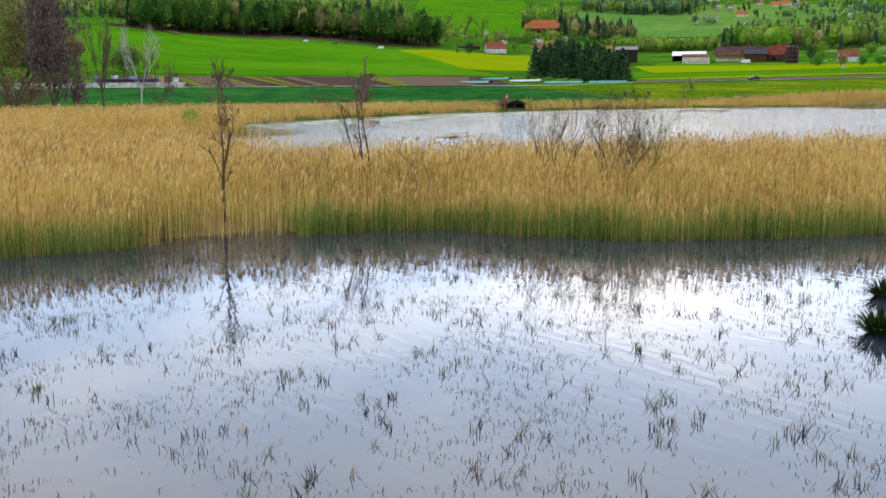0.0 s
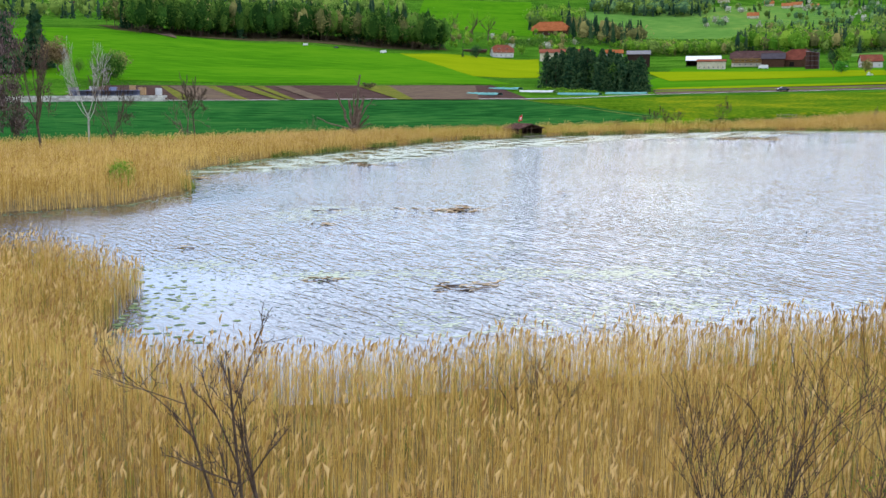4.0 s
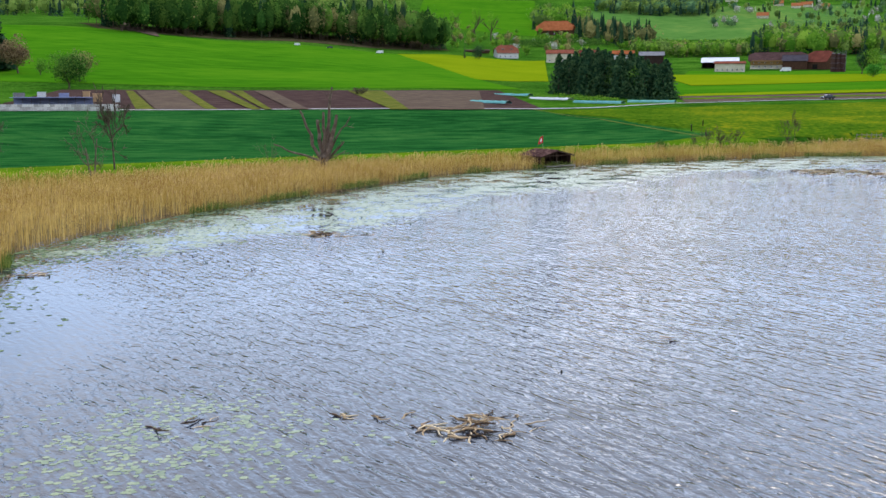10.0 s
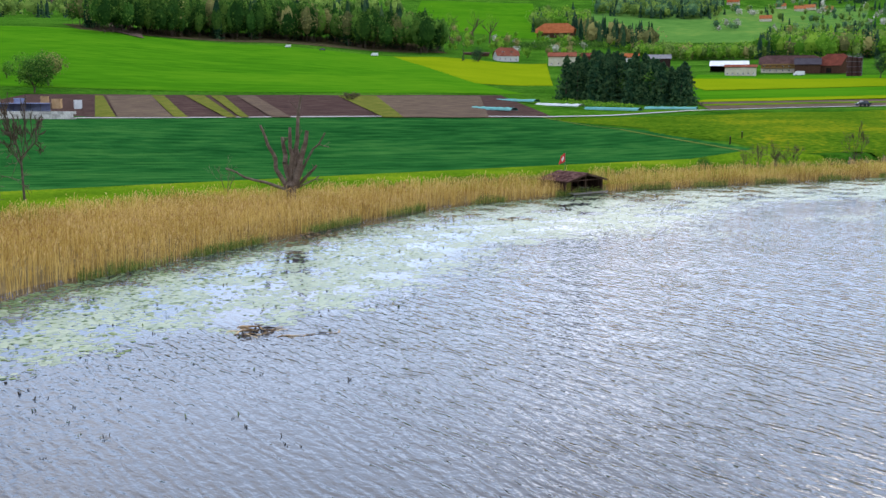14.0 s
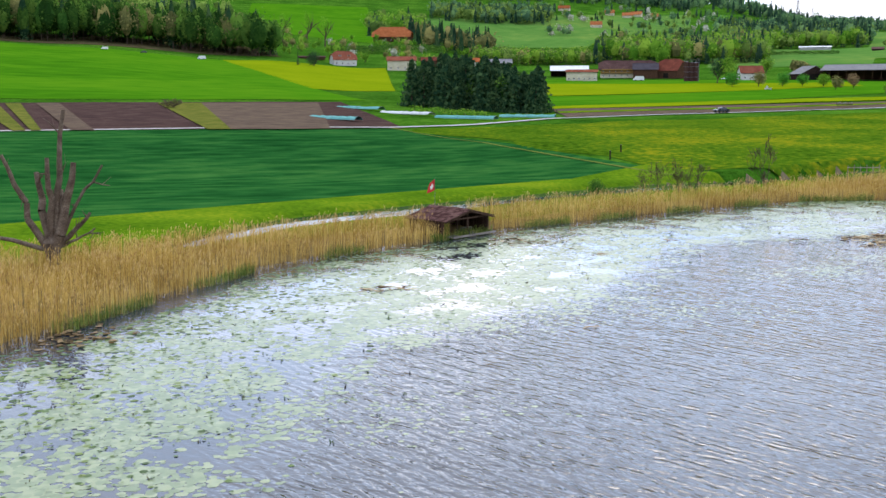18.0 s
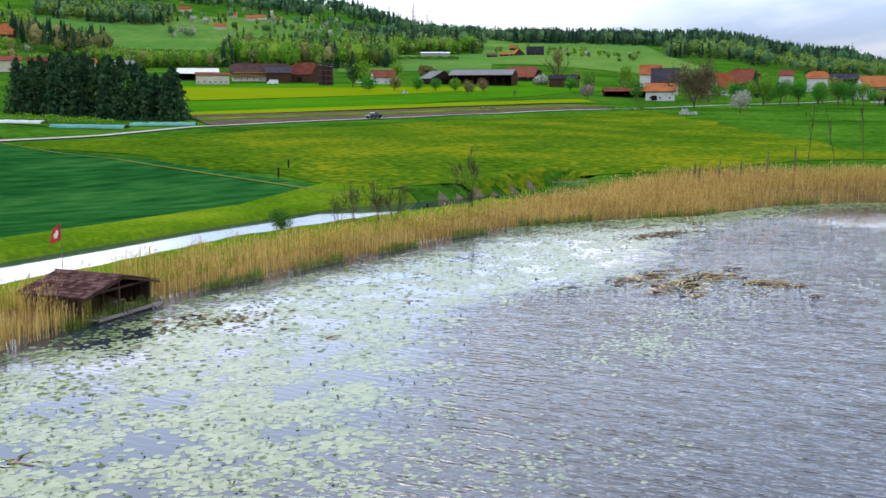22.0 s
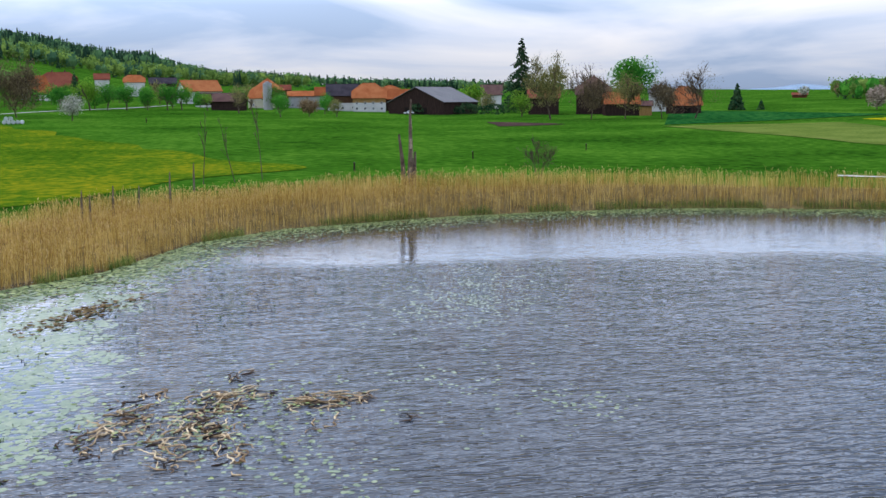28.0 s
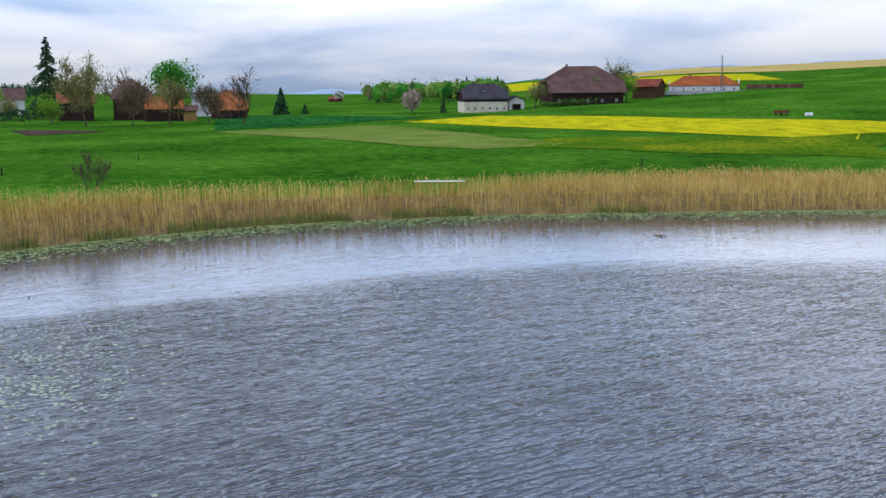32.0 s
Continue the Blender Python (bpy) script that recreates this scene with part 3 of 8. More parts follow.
x, y = scatter(SOUTH_BELT, 29, lambda x, y: off_water(x, y) & (x > -54) & (x < 44))
reeds("reed_belt", x, y, 2.0, 0.016, "dense dry golden reeds with brown plumes between pool and lake", 0.26, 0.07)
x, y = scatter(WEST_MASS, 9, off_water)
reeds("reed_belt", x, y, 2.3, 0.032, "pale golden reed bed on the west bank", 0.3, 0.07)
x, y = scatter(NORTH_BELT, 16, off_water)
hut_u, hut_v = (x - 30.8) * 0.358 - (y - 237.3) * 0.934, (x - 30.8) * 0.934 + (y - 237.3) * 0.358
hut = (hut_u < -3.4) | (np.abs(hut_v) > 3.6)
reeds("reed_belt", x[hut], y[hut], 1.95, 0.028, "golden reeds lining the north shore of the lake", 0.35, 0.06)
x, y = scatter(EAST_BELT, 11, off_water)
reeds("reed_belt", x, y, 2.3, 0.034, "golden reeds lining the east shore of the lake", 0.35, 0.06)


def shoots(poly_line, depth, per_m, tall, wide, label, gate=0.35, seed=1, dry=False):
    pts = np.array(poly_line, float)
    seg = np.linalg.norm(np.diff(pts, axis=0), axis=1)
    s = rng.uniform(0, seg.sum(), int(seg.sum() * per_m))
    k = np.clip(np.searchsorted(np.cumsum(seg), s), 0, len(seg) - 1)
    u = (s - np.concatenate([[0], np.cumsum(seg)])[k]) / seg[k]
    p = pts[k] * (1 - u)[:, None] + pts[k + 1] * u[:, None]
    nrm = np.stack([-(pts[k + 1] - pts[k])[:, 1], (pts[k + 1] - pts[k])[:, 0]], -1) / seg[k][:, None]
    p = p + nrm * (rng.uniform(-0.4, 1, len(s)) * depth)[:, None]
    ok = patchy(p[:, 0], p[:, 1], 16, seed) > gate
    if dry:
        return reeds("reed_belt", p[ok, 0], p[ok, 1], tall, wide, label, 0.4, 0.1)
    return reeds("reed_shoots", p[ok, 0], p[ok, 1], tall, wide, label, 0.0, 0.1, leaves=2, mats=("shoot", "shoot"))


shoots(POOL[0:12], 2.0, 280, 1.2, 0.016, "fresh green reed shoots at the pool edge", 0.0)
shoots(POOL[0:12], 1.5, 60, 1.9, 0.016, "loose dry reed stalks standing out at the pool edge", 0.4, 6, True)
shoots(LAKE[9:34], 0.8, 60, 0.9, 0.03, "fresh green reed shoots at the lake edge", 0.5, 4)
x, y = scatter(SOUTH_BELT, 5, lambda x, y: off_water(x, y) & (x > -30) & (x < 34) & (patchy(x, y, 11, 8) > 0.3))
reeds("reed_shoots", x, y, 1.6, 0.018, "young green shoots between the dry reeds", 0.0, 0.08, leaves=1, mats=("shoot", "shoot"))

# ---------- parts and trees ----------
def part(name, me, parent, label="", loc=None):
    ob = new(name, me)
    ob.parent = parent
    if loc is not None:
        ob.matrix_basis = loc if isinstance(loc, Matrix) else Matrix.Translation(loc)
    if label:
        ob["label"] = label
    if name in ("crown", "bough_mass", "bud_spray", "blade_tuft", "foliage", "stem_frame", "branch_frame"):
        ob["kind"] = "stuff"
    return ob


def thing(name, x, y, z, turn, label, category, group=""):
    ob = new(name)
    ob.empty_display_size = 0.3
    ob.matrix_basis = pose(x, y, z, 0, 0, turn)
    return tagged(ob, label, category, group)


M["bark"] = stuff_material("bark", [(0.035, 0.025, 0.018), (0.075, 0.055, 0.042), (0.13, 0.10, 0.075)], 0.95, 2.0, 14, bump=0.6, bump_scale=18)
M["deadwood"] = stuff_material("dead_wood", [(0.05, 0.035, 0.025), (0.11, 0.08, 0.06), (0.20, 0.16, 0.12)], 0.95, 1.5, 12, bump=0.6, bump_scale=15)
M["birch"] = stuff_material("birch_bark", [(0.075, 0.0675, 0.06), (0.3375, 0.3225, 0.3), (0.465, 0.45, 0.4275)], 0.85, 1.5, 9, stretch=(1, 1, 4))
M["leaf_spring"] = stuff_material("spring_leaf", [(0.0569, 0.1619, 0.0152), (0.1139, 0.2466, 0.0228), (0.1999, 0.3314, 0.038)], 0.8, 0.08, 1.2, island=0.5, thin=0.35)
M["leaf_green"] = stuff_material("green_leaf", [(0.025, 0.1248, 0.0166), (0.0458, 0.1976, 0.025), (0.0936, 0.2912, 0.0333)], 0.8, 0.15, 1.5, island=0.5, thin=0.35)
M["leaf_wood"] = stuff_material("woodland_leaf", [(0.0226, 0.0722, 0.0136), (0.0541, 0.1355, 0.0226), (0.1242, 0.2364, 0.0361)], 0.85, 0.05, 0.6, island=0.45, thin=0.35)
M["leaf_deep"] = stuff_material("deep_woodland_leaf", [(0.014, 0.044, 0.009), (0.034, 0.085, 0.015), (0.078, 0.145, 0.024)], 0.85, 0.05, 0.6, island=0.45, thin=0.3)
M["leaf_olive"] = stuff_material("budding_leaf", [(0.0866, 0.0979, 0.0347), (0.1607, 0.1597, 0.0544), (0.272, 0.2447, 0.0866)], 0.85, 0.2, 1.5, island=0.5, thin=0.35)
M["leaf_rust"] = stuff_material("rusty_bud", [(0.1033, 0.0699, 0.0376), (0.1855, 0.1236, 0.0645), (0.2838, 0.2016, 0.1075)], 0.85, 0.2, 1.5, island=0.5, thin=0.35)
M["needle"] = stuff_material("spruce_needle", [(0.0128, 0.0382, 0.0191), (0.0286, 0.0701, 0.0319), (0.0638, 0.1148, 0.0446)], 0.8, 0.2, 1.5, island=0.5, thin=0.35)
# distant foliage: the haze is put into these paler, bluer colours
M["needle_hazy"] = stuff_material("hazy_needle", [(0.02023, 0.05234, 0.03218), (0.03622, 0.0805, 0.04824), (0.06026, 0.1166, 0.06026)], 0.9, 0.02, 0.2, island=0.45, thin=0.5)
M["leaf_hazy"] = stuff_material("hazy_leaf", [(0.06919, 0.1258, 0.02938), (0.1258, 0.2076, 0.0419), (0.2044, 0.2988, 0.06502)], 0.9, 0.008, 0.08, island=0.5, thin=0.5)
M["leaf_ridge_hazy"] = stuff_material("hazy_ridge_leaf", [(0.05357, 0.1217, 0.06329), (0.08762, 0.1826, 0.0779), (0.1461, 0.2556, 0.09734)], 0.9, 0.006, 0.06, island=0.5, thin=0.5)
M["blossom"] = stuff_material("blossom", [(0.18, 0.20, 0.12), (0.34, 0.34, 0.27), (0.48, 0.46, 0.40)], 0.9, 0.3, 2, island=0.6)
M["blossom_pink"] = stuff_material("pink_blossom", [(0.14, 0.11, 0.08), (0.26, 0.20, 0.15), (0.36, 0.28, 0.22)], 0.9, 0.3, 2, island=0.6)


def leaf_quads(r, centres, size, out=None):
    """A quad for each centre, facing out (with scatter)."""
    n = len(centres)
    nrm = r.normal(0, 1, (n, 3))
    if out is not None:
        nrm = out + 0.65 * nrm
    nrm /= np.linalg.norm(nrm, axis=1)[:, None] + 1e-9
    a = np.cross(nrm, r.normal(0, 1, (n, 3)))
    a /= np.linalg.norm(a, axis=1)[:, None] + 1e-9
    b = np.cross(nrm, a)
    s = (size * r.uniform(0.55, 1.35, n))[:, None]
    k = r.uniform(0.5, 1.0, (n, 4, 1))
    corners = np.stack([-a * s - b * s * 0.5, a * s * 0.4 - b * s, a * s + b * s * 0.5, -a * s * 0.4 + b * s], 1) * k * 0.5
    v = (centres[:, None] + corners).reshape(-1, 3)
    return v, np.arange(4 * n).reshape(-1, 4)


def crown_points(r, n, w, h, lobes, low=0.0):
    """Points in the outer shell of a lumpy crown of width w and height h, from z = 0 up, and the way out of it."""
    u = r.normal(0, 1, (lobes, 3))
    u /= np.linalg.norm(u, axis=1)[:, None]
    c = u * r.uniform(0.3, 0.68, (lobes, 1)) * np.array([w / 2, w / 2, h / 2])
    c[:, 2] += h / 2
    rad = r.uniform(0.26, 0.42, lobes) * min(w, h)
    k = r.integers(0, lobes, n)
    d = r.normal(0, 1, (n, 3))
    d /= np.linalg.norm(d, axis=1)[:, None]
    p = c[k] + d * (rad[k] * r.uniform(0.55, 1.08, n))[:, None]
    p[:, 2] = np.maximum(p[:, 2], low + r.uniform(0, 0.1, n) * h)
    out = p - np.array([0, 0, h * 0.4])
    return p, out / (np.linalg.norm(out, axis=1)[:, None] + 1e-9)


def cone_points(r, n, w, h, full=1.0):
    """Points on the tiered boughs of a conifer."""
    z = 1 - np.sqrt(r.uniform(0, 1, n)) if full > 0.9 else r.uniform(0, 1, n) ** 1.2
    tier = 0.72 + 0.28 * np.abs(np.sin(z * 26))
    rad = w / 2 * (1 - z) ** full * tier * r.uniform(0.5, 1.08, n) + 0.1
    a = r.uniform(0, 6.283, n)
    p = np.stack([np.cos(a) * rad, np.sin(a) * rad, z * h - rad * 0.18], -1)
    return p, np.stack([np.cos(a), np.sin(a), 0.5 + 0 * a], -1)


def tubes(segments, sides=5):
    """Tapered tubes: rows of (start, end, radius at start, radius at end)."""
    V, F, count = [], [], 0
    for p, q, r0, r1 in segments:
        p, q = np.array(p, float), np.array(q, float)
        d = q - p
        d /= np.linalg.norm(d) + 1e-9
        a = np.cross(d, (0.31, 0.87, 0.37))
        a /= np.linalg.norm(a) + 1e-9
        b = np.cross(d, a)
        k = sides if r0 > 0.03 else 3
        t = np.arange(k) * 2 * math.pi / k
        ring = np.cos(t)[:, None] * a + np.sin(t)[:, None] * b
        V += [p + ring * r0, q + ring * r1]
        i = np.arange(k)
        j = (i + 1) % k
        F.append(np.stack([i, j, j + k, i + k], -1) + count)
        count += 2 * k
    return np.concatenate(V), np.concatenate(F)


def limbs(r, p, d, length, radius, depth, spread=0.7, kids=3, bend=0.25, up=0.15, out=None, short=1.0):
    """A branching skeleton from p along d."""
    out = [] if out is None else out
    steps = 3 if depth > 1 else 2
    pts = [np.array(p, float)]
    d = np.array(d, float)
    for s in range(steps):
        d = d + r.normal(0, bend, 3) * 0.5 + np.array([0, 0, up * 0.3])
        d /= np.linalg.norm(d)
        pts.append(pts[-1] + d * length / steps)
    for s in range(steps):
        out.append((pts[s], pts[s + 1], radius * (1 - 0.6 * s / steps), radius * (1 - 0.6 * (s + 1) / steps)))
    if depth > 0:
        for k in range(kids):
            f = r.uniform(0.35, 1.0)
            i = min(int(f * steps), steps - 1)
            q = pts[i] + (pts[i + 1] - pts[i]) * (f * steps - i)
            e = d + r.normal(0, spread, 3)
            e[2] += up
            e /= np.linalg.norm(e)
            limbs(r, q, e, length * r.uniform(0.5, 0.72) * short, radius * (1 - 0.6 * f) * 0.72, depth - 1, spread, kids, bend, up, out, short)
    return out


def leafy_tree(x, y, tall, wide, leaf, label, leaves=420, leaf_size=None, trunk=0.22, bark="bark", name="tree", z=None, seed=0, category="tree", group="", lobes=11):
    r = np.random.default_rng(int(abs(x * 13 + y * 7)) + seed)
    t = thing(name, x, y, (land_z(x, y) if z is None else z) - 0.05, 0, label, category, group)
    base = tall * trunk
    seg = [((0, 0, 0), (0.02 * tall * r.normal(), 0.02 * tall * r.normal(), base * 1.2), tall * 0.024 + 0.05, tall * 0.017 + 0.03)]
    for k in range(5):
        a = r.uniform(0, 6.28)
        limbs(r, seg[0][1] if k else (0, 0, base * 0.9), (math.cos(a) * 0.7, math.sin(a) * 0.7, 1.0), tall * 0.42, tall * 0.013 + 0.02, 1, 0.6, 3, out=seg)
    part("trunk", mesh_from("trunk", *tubes(seg), M[bark], None, True), t)
    p, out = crown_points(r, int(leaves * (7 if math.hypot(x, y) < 640 else 4)), wide * 0.95, tall - base, lobes + 3, 0.0)
    p[:, 2] += base
    part("crown", mesh_from("crown", *leaf_quads(r, p, leaf_size if leaf_size else wide * (0.052 if math.hypot(x, y) < 640 else 0.075), out), M[leaf]), t)
    return t


def spruce(x, y, tall, wide, label, leaves=500, leaf="needle", group="", ragged=0.0, z=None, name="spruce", full=1.0):
    r = np.random.default_rng(int(abs(x * 17 + y * 5)))
    t = thing(name, x, y, (land_z(x, y) if z is None else z) - 0.05, 0, label, "conifer", group)
    part("trunk", mesh_from("trunk", *tubes([((0, 0, 0), (0, 0, tall * 0.6), tall * 0.02 + 0.05, tall * 0.012), ((0, 0, tall * 0.6), (0, 0, tall * 0.98), tall * 0.012, 0.02)]), M["bark"]), t)
    leaves = int(leaves * 1.5)
    p, out = cone_points(r, leaves, wide, tall * 0.96, full)
    p[:, 2] += tall * 0.06
    if ragged:
        p[:, :2] *= r.uniform(1 - ragged, 1 + ragged, (leaves, 1))
    part("bough_mass", mesh_from("bough_mass", *leaf_quads(r, p, wide * (0.19 if full > 0.9 else 0.13), out), M[leaf]), t)
    return t


def bare_tree(x, y, tall, label, stems=1, depth=3, kids=3, radius=None, spread=0.6, up=0.25, mat="bark", z=None, seed=0, name="bare_tree", first=0.5, lean=0.2, category="tree", buds="", bud_count=200, bud_size=0.25, slim=0.0018, short=1.0):
    r = np.random.default_rng(int(abs(x * 11 + y * 3)) + seed)
    away = math.hypot(x - 20, y - 150)
    slim = max(slim, 0.00017 * away / tall if away > 250 else 0)
    t = thing(name, x, y, (gz(x, y) if z is None else z) - 0.1, 0, label, category)
    seg = []
    for k in range(stems):
        a = r.uniform(0, 6.28)
        d = (math.cos(a) * lean, math.sin(a) * lean, 1)
        limbs(r, (math.cos(a) * 0.1 * (stems - 1) ** 0.5, math.sin(a) * 0.1 * (stems - 1) ** 0.5, 0), d, tall * first * r.uniform(0.75, 1.1), (radius or tall * 0.02) * r.uniform(0.7, 1.1), depth, spread, kids, 0.22, up, seg, short)
    top = max(s[1][2] for s in seg)
    k = tall / max(top, 0.1)
    seg = [(np.array(p) * (1, 1, k), np.array(q) * (1, 1, k), max(a, tall * slim), max(b, tall * slim * 0.8)) for p, q, a, b in seg]
    part("branch_frame", mesh_from("branch_frame", *tubes(seg), M[mat], None, True), t)
    if buds:
        ends = np.array([s[1] for s in seg if s[3] < max((radius or tall * 0.02) * 0.35, tall * slim * 1.01)] or [seg[-1][1]])
        c = ends[r.integers(0, len(ends), bud_count)] + r.normal(0, bud_size * 0.8, (bud_count, 3))
        part("bud_spray", mesh_from("bud_spray", *leaf_quads(r, c, bud_size), M[buds]), t)
    return t


M["twig_purple"] = stuff_material("purple_grey_twigs", [(0.06, 0.045, 0.045), (0.11, 0.082, 0.078), (0.17, 0.125, 0.115)], 0.95, 0.3, 2, island=0.5)
M["twig_brown"] = stuff_material("brown_twigs", [(0.07, 0.052, 0.03), (0.12, 0.088, 0.05), (0.18, 0.14, 0.075)], 0.95, 0.3, 2, island=0.5)


def twiggy_tree(x, y, tall, wide, label, bark="bark", buds="twig_brown", count=1800, size=0.45, bole=0.3, seed=0, stems=1, droop=0.0, far=None, thick=0.016, z=None, full=0.5):
    """A tree before its leaves are out: bole, main limbs, and a haze of fine twigs and buds filling a rounded crown."""
    r = np.random.default_rng(int(abs(x * 7 + y * 19)) + seed)
    t = thing("bare_tree", x, y, (land_z(x, y) if z is None else z) - 0.1, 0, label, "tree")
    thin = 0.00022 * (far or math.hypot(x - 25, y - 190))
    top, seg = tall * bole, []
    for k in range(stems):
        foot = np.array([r.normal(0, 0.25), r.normal(0, 0.25), 0]) * (stems > 1)
        crotch = foot + (r.normal(0, 0.03) * tall, r.normal(0, 0.03) * tall, top)
        seg.append((foot, crotch, tall * thick, tall * thick * 0.75))
        for _ in range(max(2, 7 // stems)):
            a, e = r.uniform(0, 6.283), r.uniform(0.5, 1.6)
            limbs(r, crotch - (0, 0, r.uniform(0, 0.2) * top), (math.cos(a), math.sin(a), e), (tall - top) * 0.42, tall * thick * 0.5, 3, 0.6, 3, 0.25, 0.12 - droop, seg)
    ends = np.array([q[1] for q in seg])
    up = (tall - top) / max(ends[:, 2].max() - top, 0.1)
    out = wide / 2 / max(np.percentile(np.hypot(ends[:, 0], ends[:, 1]), 88), 0.1)
    shape = lambda q: np.array([q[0] * out, q[1] * out, q[2] if q[2] <= top else top + (q[2] - top) * up])
    seg = [(shape(a), shape(b), max(c, thin), max(d, thin * 0.8)) for a, b, c, d in seg]
    part("branch_frame", mesh_from("branch_frame", *tubes(seg), M[bark], None, True), t)
    tips = np.array([q[1] for q in seg if q[2] < tall * thick * 0.3] or [q[1] for q in seg])
    count = int(count * 2.6)
    c = tips[r.integers(0, len(tips), count)] + r.normal(0, max(size, wide * 0.045), (count, 3))
    shell, _ = crown_points(r, count, wide, tall - top, 12, 0.0)
    pick = r.uniform(0, 1, count) < full
    c[pick] = shell[pick] * (1, 1, 0.98) + (0, 0, top * 0.9)
    v, f = leaf_quads(r, c, size)
    v = v.reshape(-1, 4, 3)
    mid = v.mean(1, keepdims=True)
    v = mid + (v - mid) * np.array([0.55, 0.55, 1.5])
    part("bud_spray", mesh_from("bud_spray", v.reshape(-1, 3), f, M[buds]), t)
    return t


def hero_spruce(x, y, tall, wide, label):
    """A free-standing spruce: whorls of drooping boughs, each a fan of needle sprays, with gaps between them."""
    r = np.random.default_rng(77)
    t = thing("spruce", x, y, land_z(x, y) - 0.05, 0, label, "conifer")
    part("trunk", mesh_from("trunk", *tubes([((0, 0, 0), (0, 0, tall * 0.6), 0.45, 0.25), ((0, 0, tall * 0.6), (0, 0, tall), 0.25, 0.03)], 7), M["bark"], None, True), t)
    c, seg = [], []
    for k in range(34):
        f = k / 33
        z = tall * (0.07 + 0.91 * f)
        reach = wide / 2 * (1 - f) ** 0.85 * r.uniform(0.7, 1.1) + 0.35
        for j in range(int(9 - 4 * f)):
            a, q = r.uniform(0, 6.283), reach * r.uniform(0.7, 1.15)
            tip = np.array([math.cos(a) * q, math.sin(a) * q, z - q * 0.32])
            mid = np.array([math.cos(a) * q * 0.5, math.sin(a) * q * 0.5, z - q * 0.02])
            seg += [((0, 0, z), mid, 0.07, 0.05), (mid, tip, 0.05, 0.02)]
            n = int(12 + 44 * q / (wide / 2))
            u = r.uniform(0.15, 1, (n, 1))
            line = np.where(u < 0.5, np.array([0, 0, z]) * (1 - 2 * u) + mid * 2 * u, mid * (2 - 2 * u) + tip * (2 * u - 1))
            c.append(line + r.normal(0, 1, (n, 3)) * np.array([0.3, 0.3, 0.22]) * (0.5 + q * 0.12) - np.array([0, 0, 0.25]))
    part("branch_frame", mesh_from("branch_frame", *tubes(seg, 4), M["bark"]), t)
    part("bough_mass", mesh_from("bough_mass", *leaf_quads(r, np.concatenate(c), 0.95), M["needle"]), t)
    return t


core_a, core_b = np.meshgrid(np.arange(8) * math.pi / 4, np.radians([-80, -40, 0, 38, 78]), indexing="ij")
CORE = np.stack([np.cos(core_a) * np.cos(core_b), np.sin(core_a) * np.cos(core_b), np.sin(core_b)], -1).reshape(-1, 3)
core_i = np.arange(40).reshape(8, 5)
core_j = np.roll(core_i, -1, 0)
CORE_F = np.stack([core_i[:, :-1], core_j[:, :-1], core_j[:, 1:], core_i[:, 1:]], -1).reshape(-1, 4)


far_a, far_b = np.meshgrid(np.arange(5) * math.pi * 0.4, np.radians([-50, 8, 56]), indexing="ij")
FAR_CORE = np.stack([np.cos(far_a) * np.cos(far_b), np.sin(far_a) * np.cos(far_b), np.sin(far_b)], -1).reshape(-1, 3)
far_i = np.arange(15).reshape(5, 3)
far_j = np.roll(far_i, -1, 0)
FAR_CORE_F = np.stack([far_i[:, :-1], far_j[:, :-1], far_j[:, 1:], far_i[:, 1:]], -1).reshape(-1, 4)


def woodland(name, spots, label, quads=60, mats=("leaf_wood", "leaf_spring", "needle"), mix=(0.6, 0.2, 0.2), tall=(14, 24), size=1.6, seed=0, slim=1.0):
    """A far wood: many whole trees in one mesh, each with its own trunk, crown shape and height."""
    r = np.random.default_rng(seed + 40)
    quads = int(quads * (0.7 if quads > 200 else 0.42))
    shape, shape_f = (CORE, CORE_F) if quads > 100 else (FAR_CORE, FAR_CORE_F)
    V, F, I, count = [], [], [], 0
    for x, y in spots:
        kind = r.choice(len(mix), p=mix)
        h = r.uniform(*tall)
        needle = "needle" in mats[kind]
        if needle:
            h *= 1.12
            p, out = cone_points(r, quads, h * 0.34, h)
        else:
            w = h * r.uniform(0.7, 1.05) * slim
            p, out = crown_points(r, quads, w, h * 0.9, 8)
            p[:, 2] += h * 0.1
        z = land_z(x, y)
        if needle:
            core = shape * (h * 0.13, h * 0.13, h * 0.46)
            core[:, :2] *= (1.15 - (shape[:, 2:] + 1) * 0.5) * 1.1
            core[:, 2] += h * 0.5
        else:
            core = shape * (w * 0.29, w * 0.29, h * 0.31)
            core[:, 2] += h * 0.54
        core = core * r.uniform(0.84, 1.12, (len(core), 1)) + (x, y, z)
        V.append(core)
        F.append(shape_f + count)
        I.append(np.full(len(shape_f), kind))
        count += len(core)
        v, f = leaf_quads(r, p + (x, y, z), size, out)
        V.append(v)
        F.append(f + count)
        I.append(np.full(len(f), kind))
        count += len(v)
        k = 0.16
        trunk = np.array([(x - k, y, z), (x + k, y, z), (x + k * 0.5, y, z + h * 0.5), (x - k * 0.5, y, z + h * 0.5)])
        V.append(trunk)
        F.append(np.array([[0, 1, 2, 3]]) + count)
        I.append(np.array([len(mats)]))
        count += 4
    ob = new(name, mesh_from(name, np.concatenate(V), np.concatenate(F), [M[k] for k in mats] + [M["bark"]], np.concatenate(I)))
    return tagged(ob, label, "woods", kind="stuff")


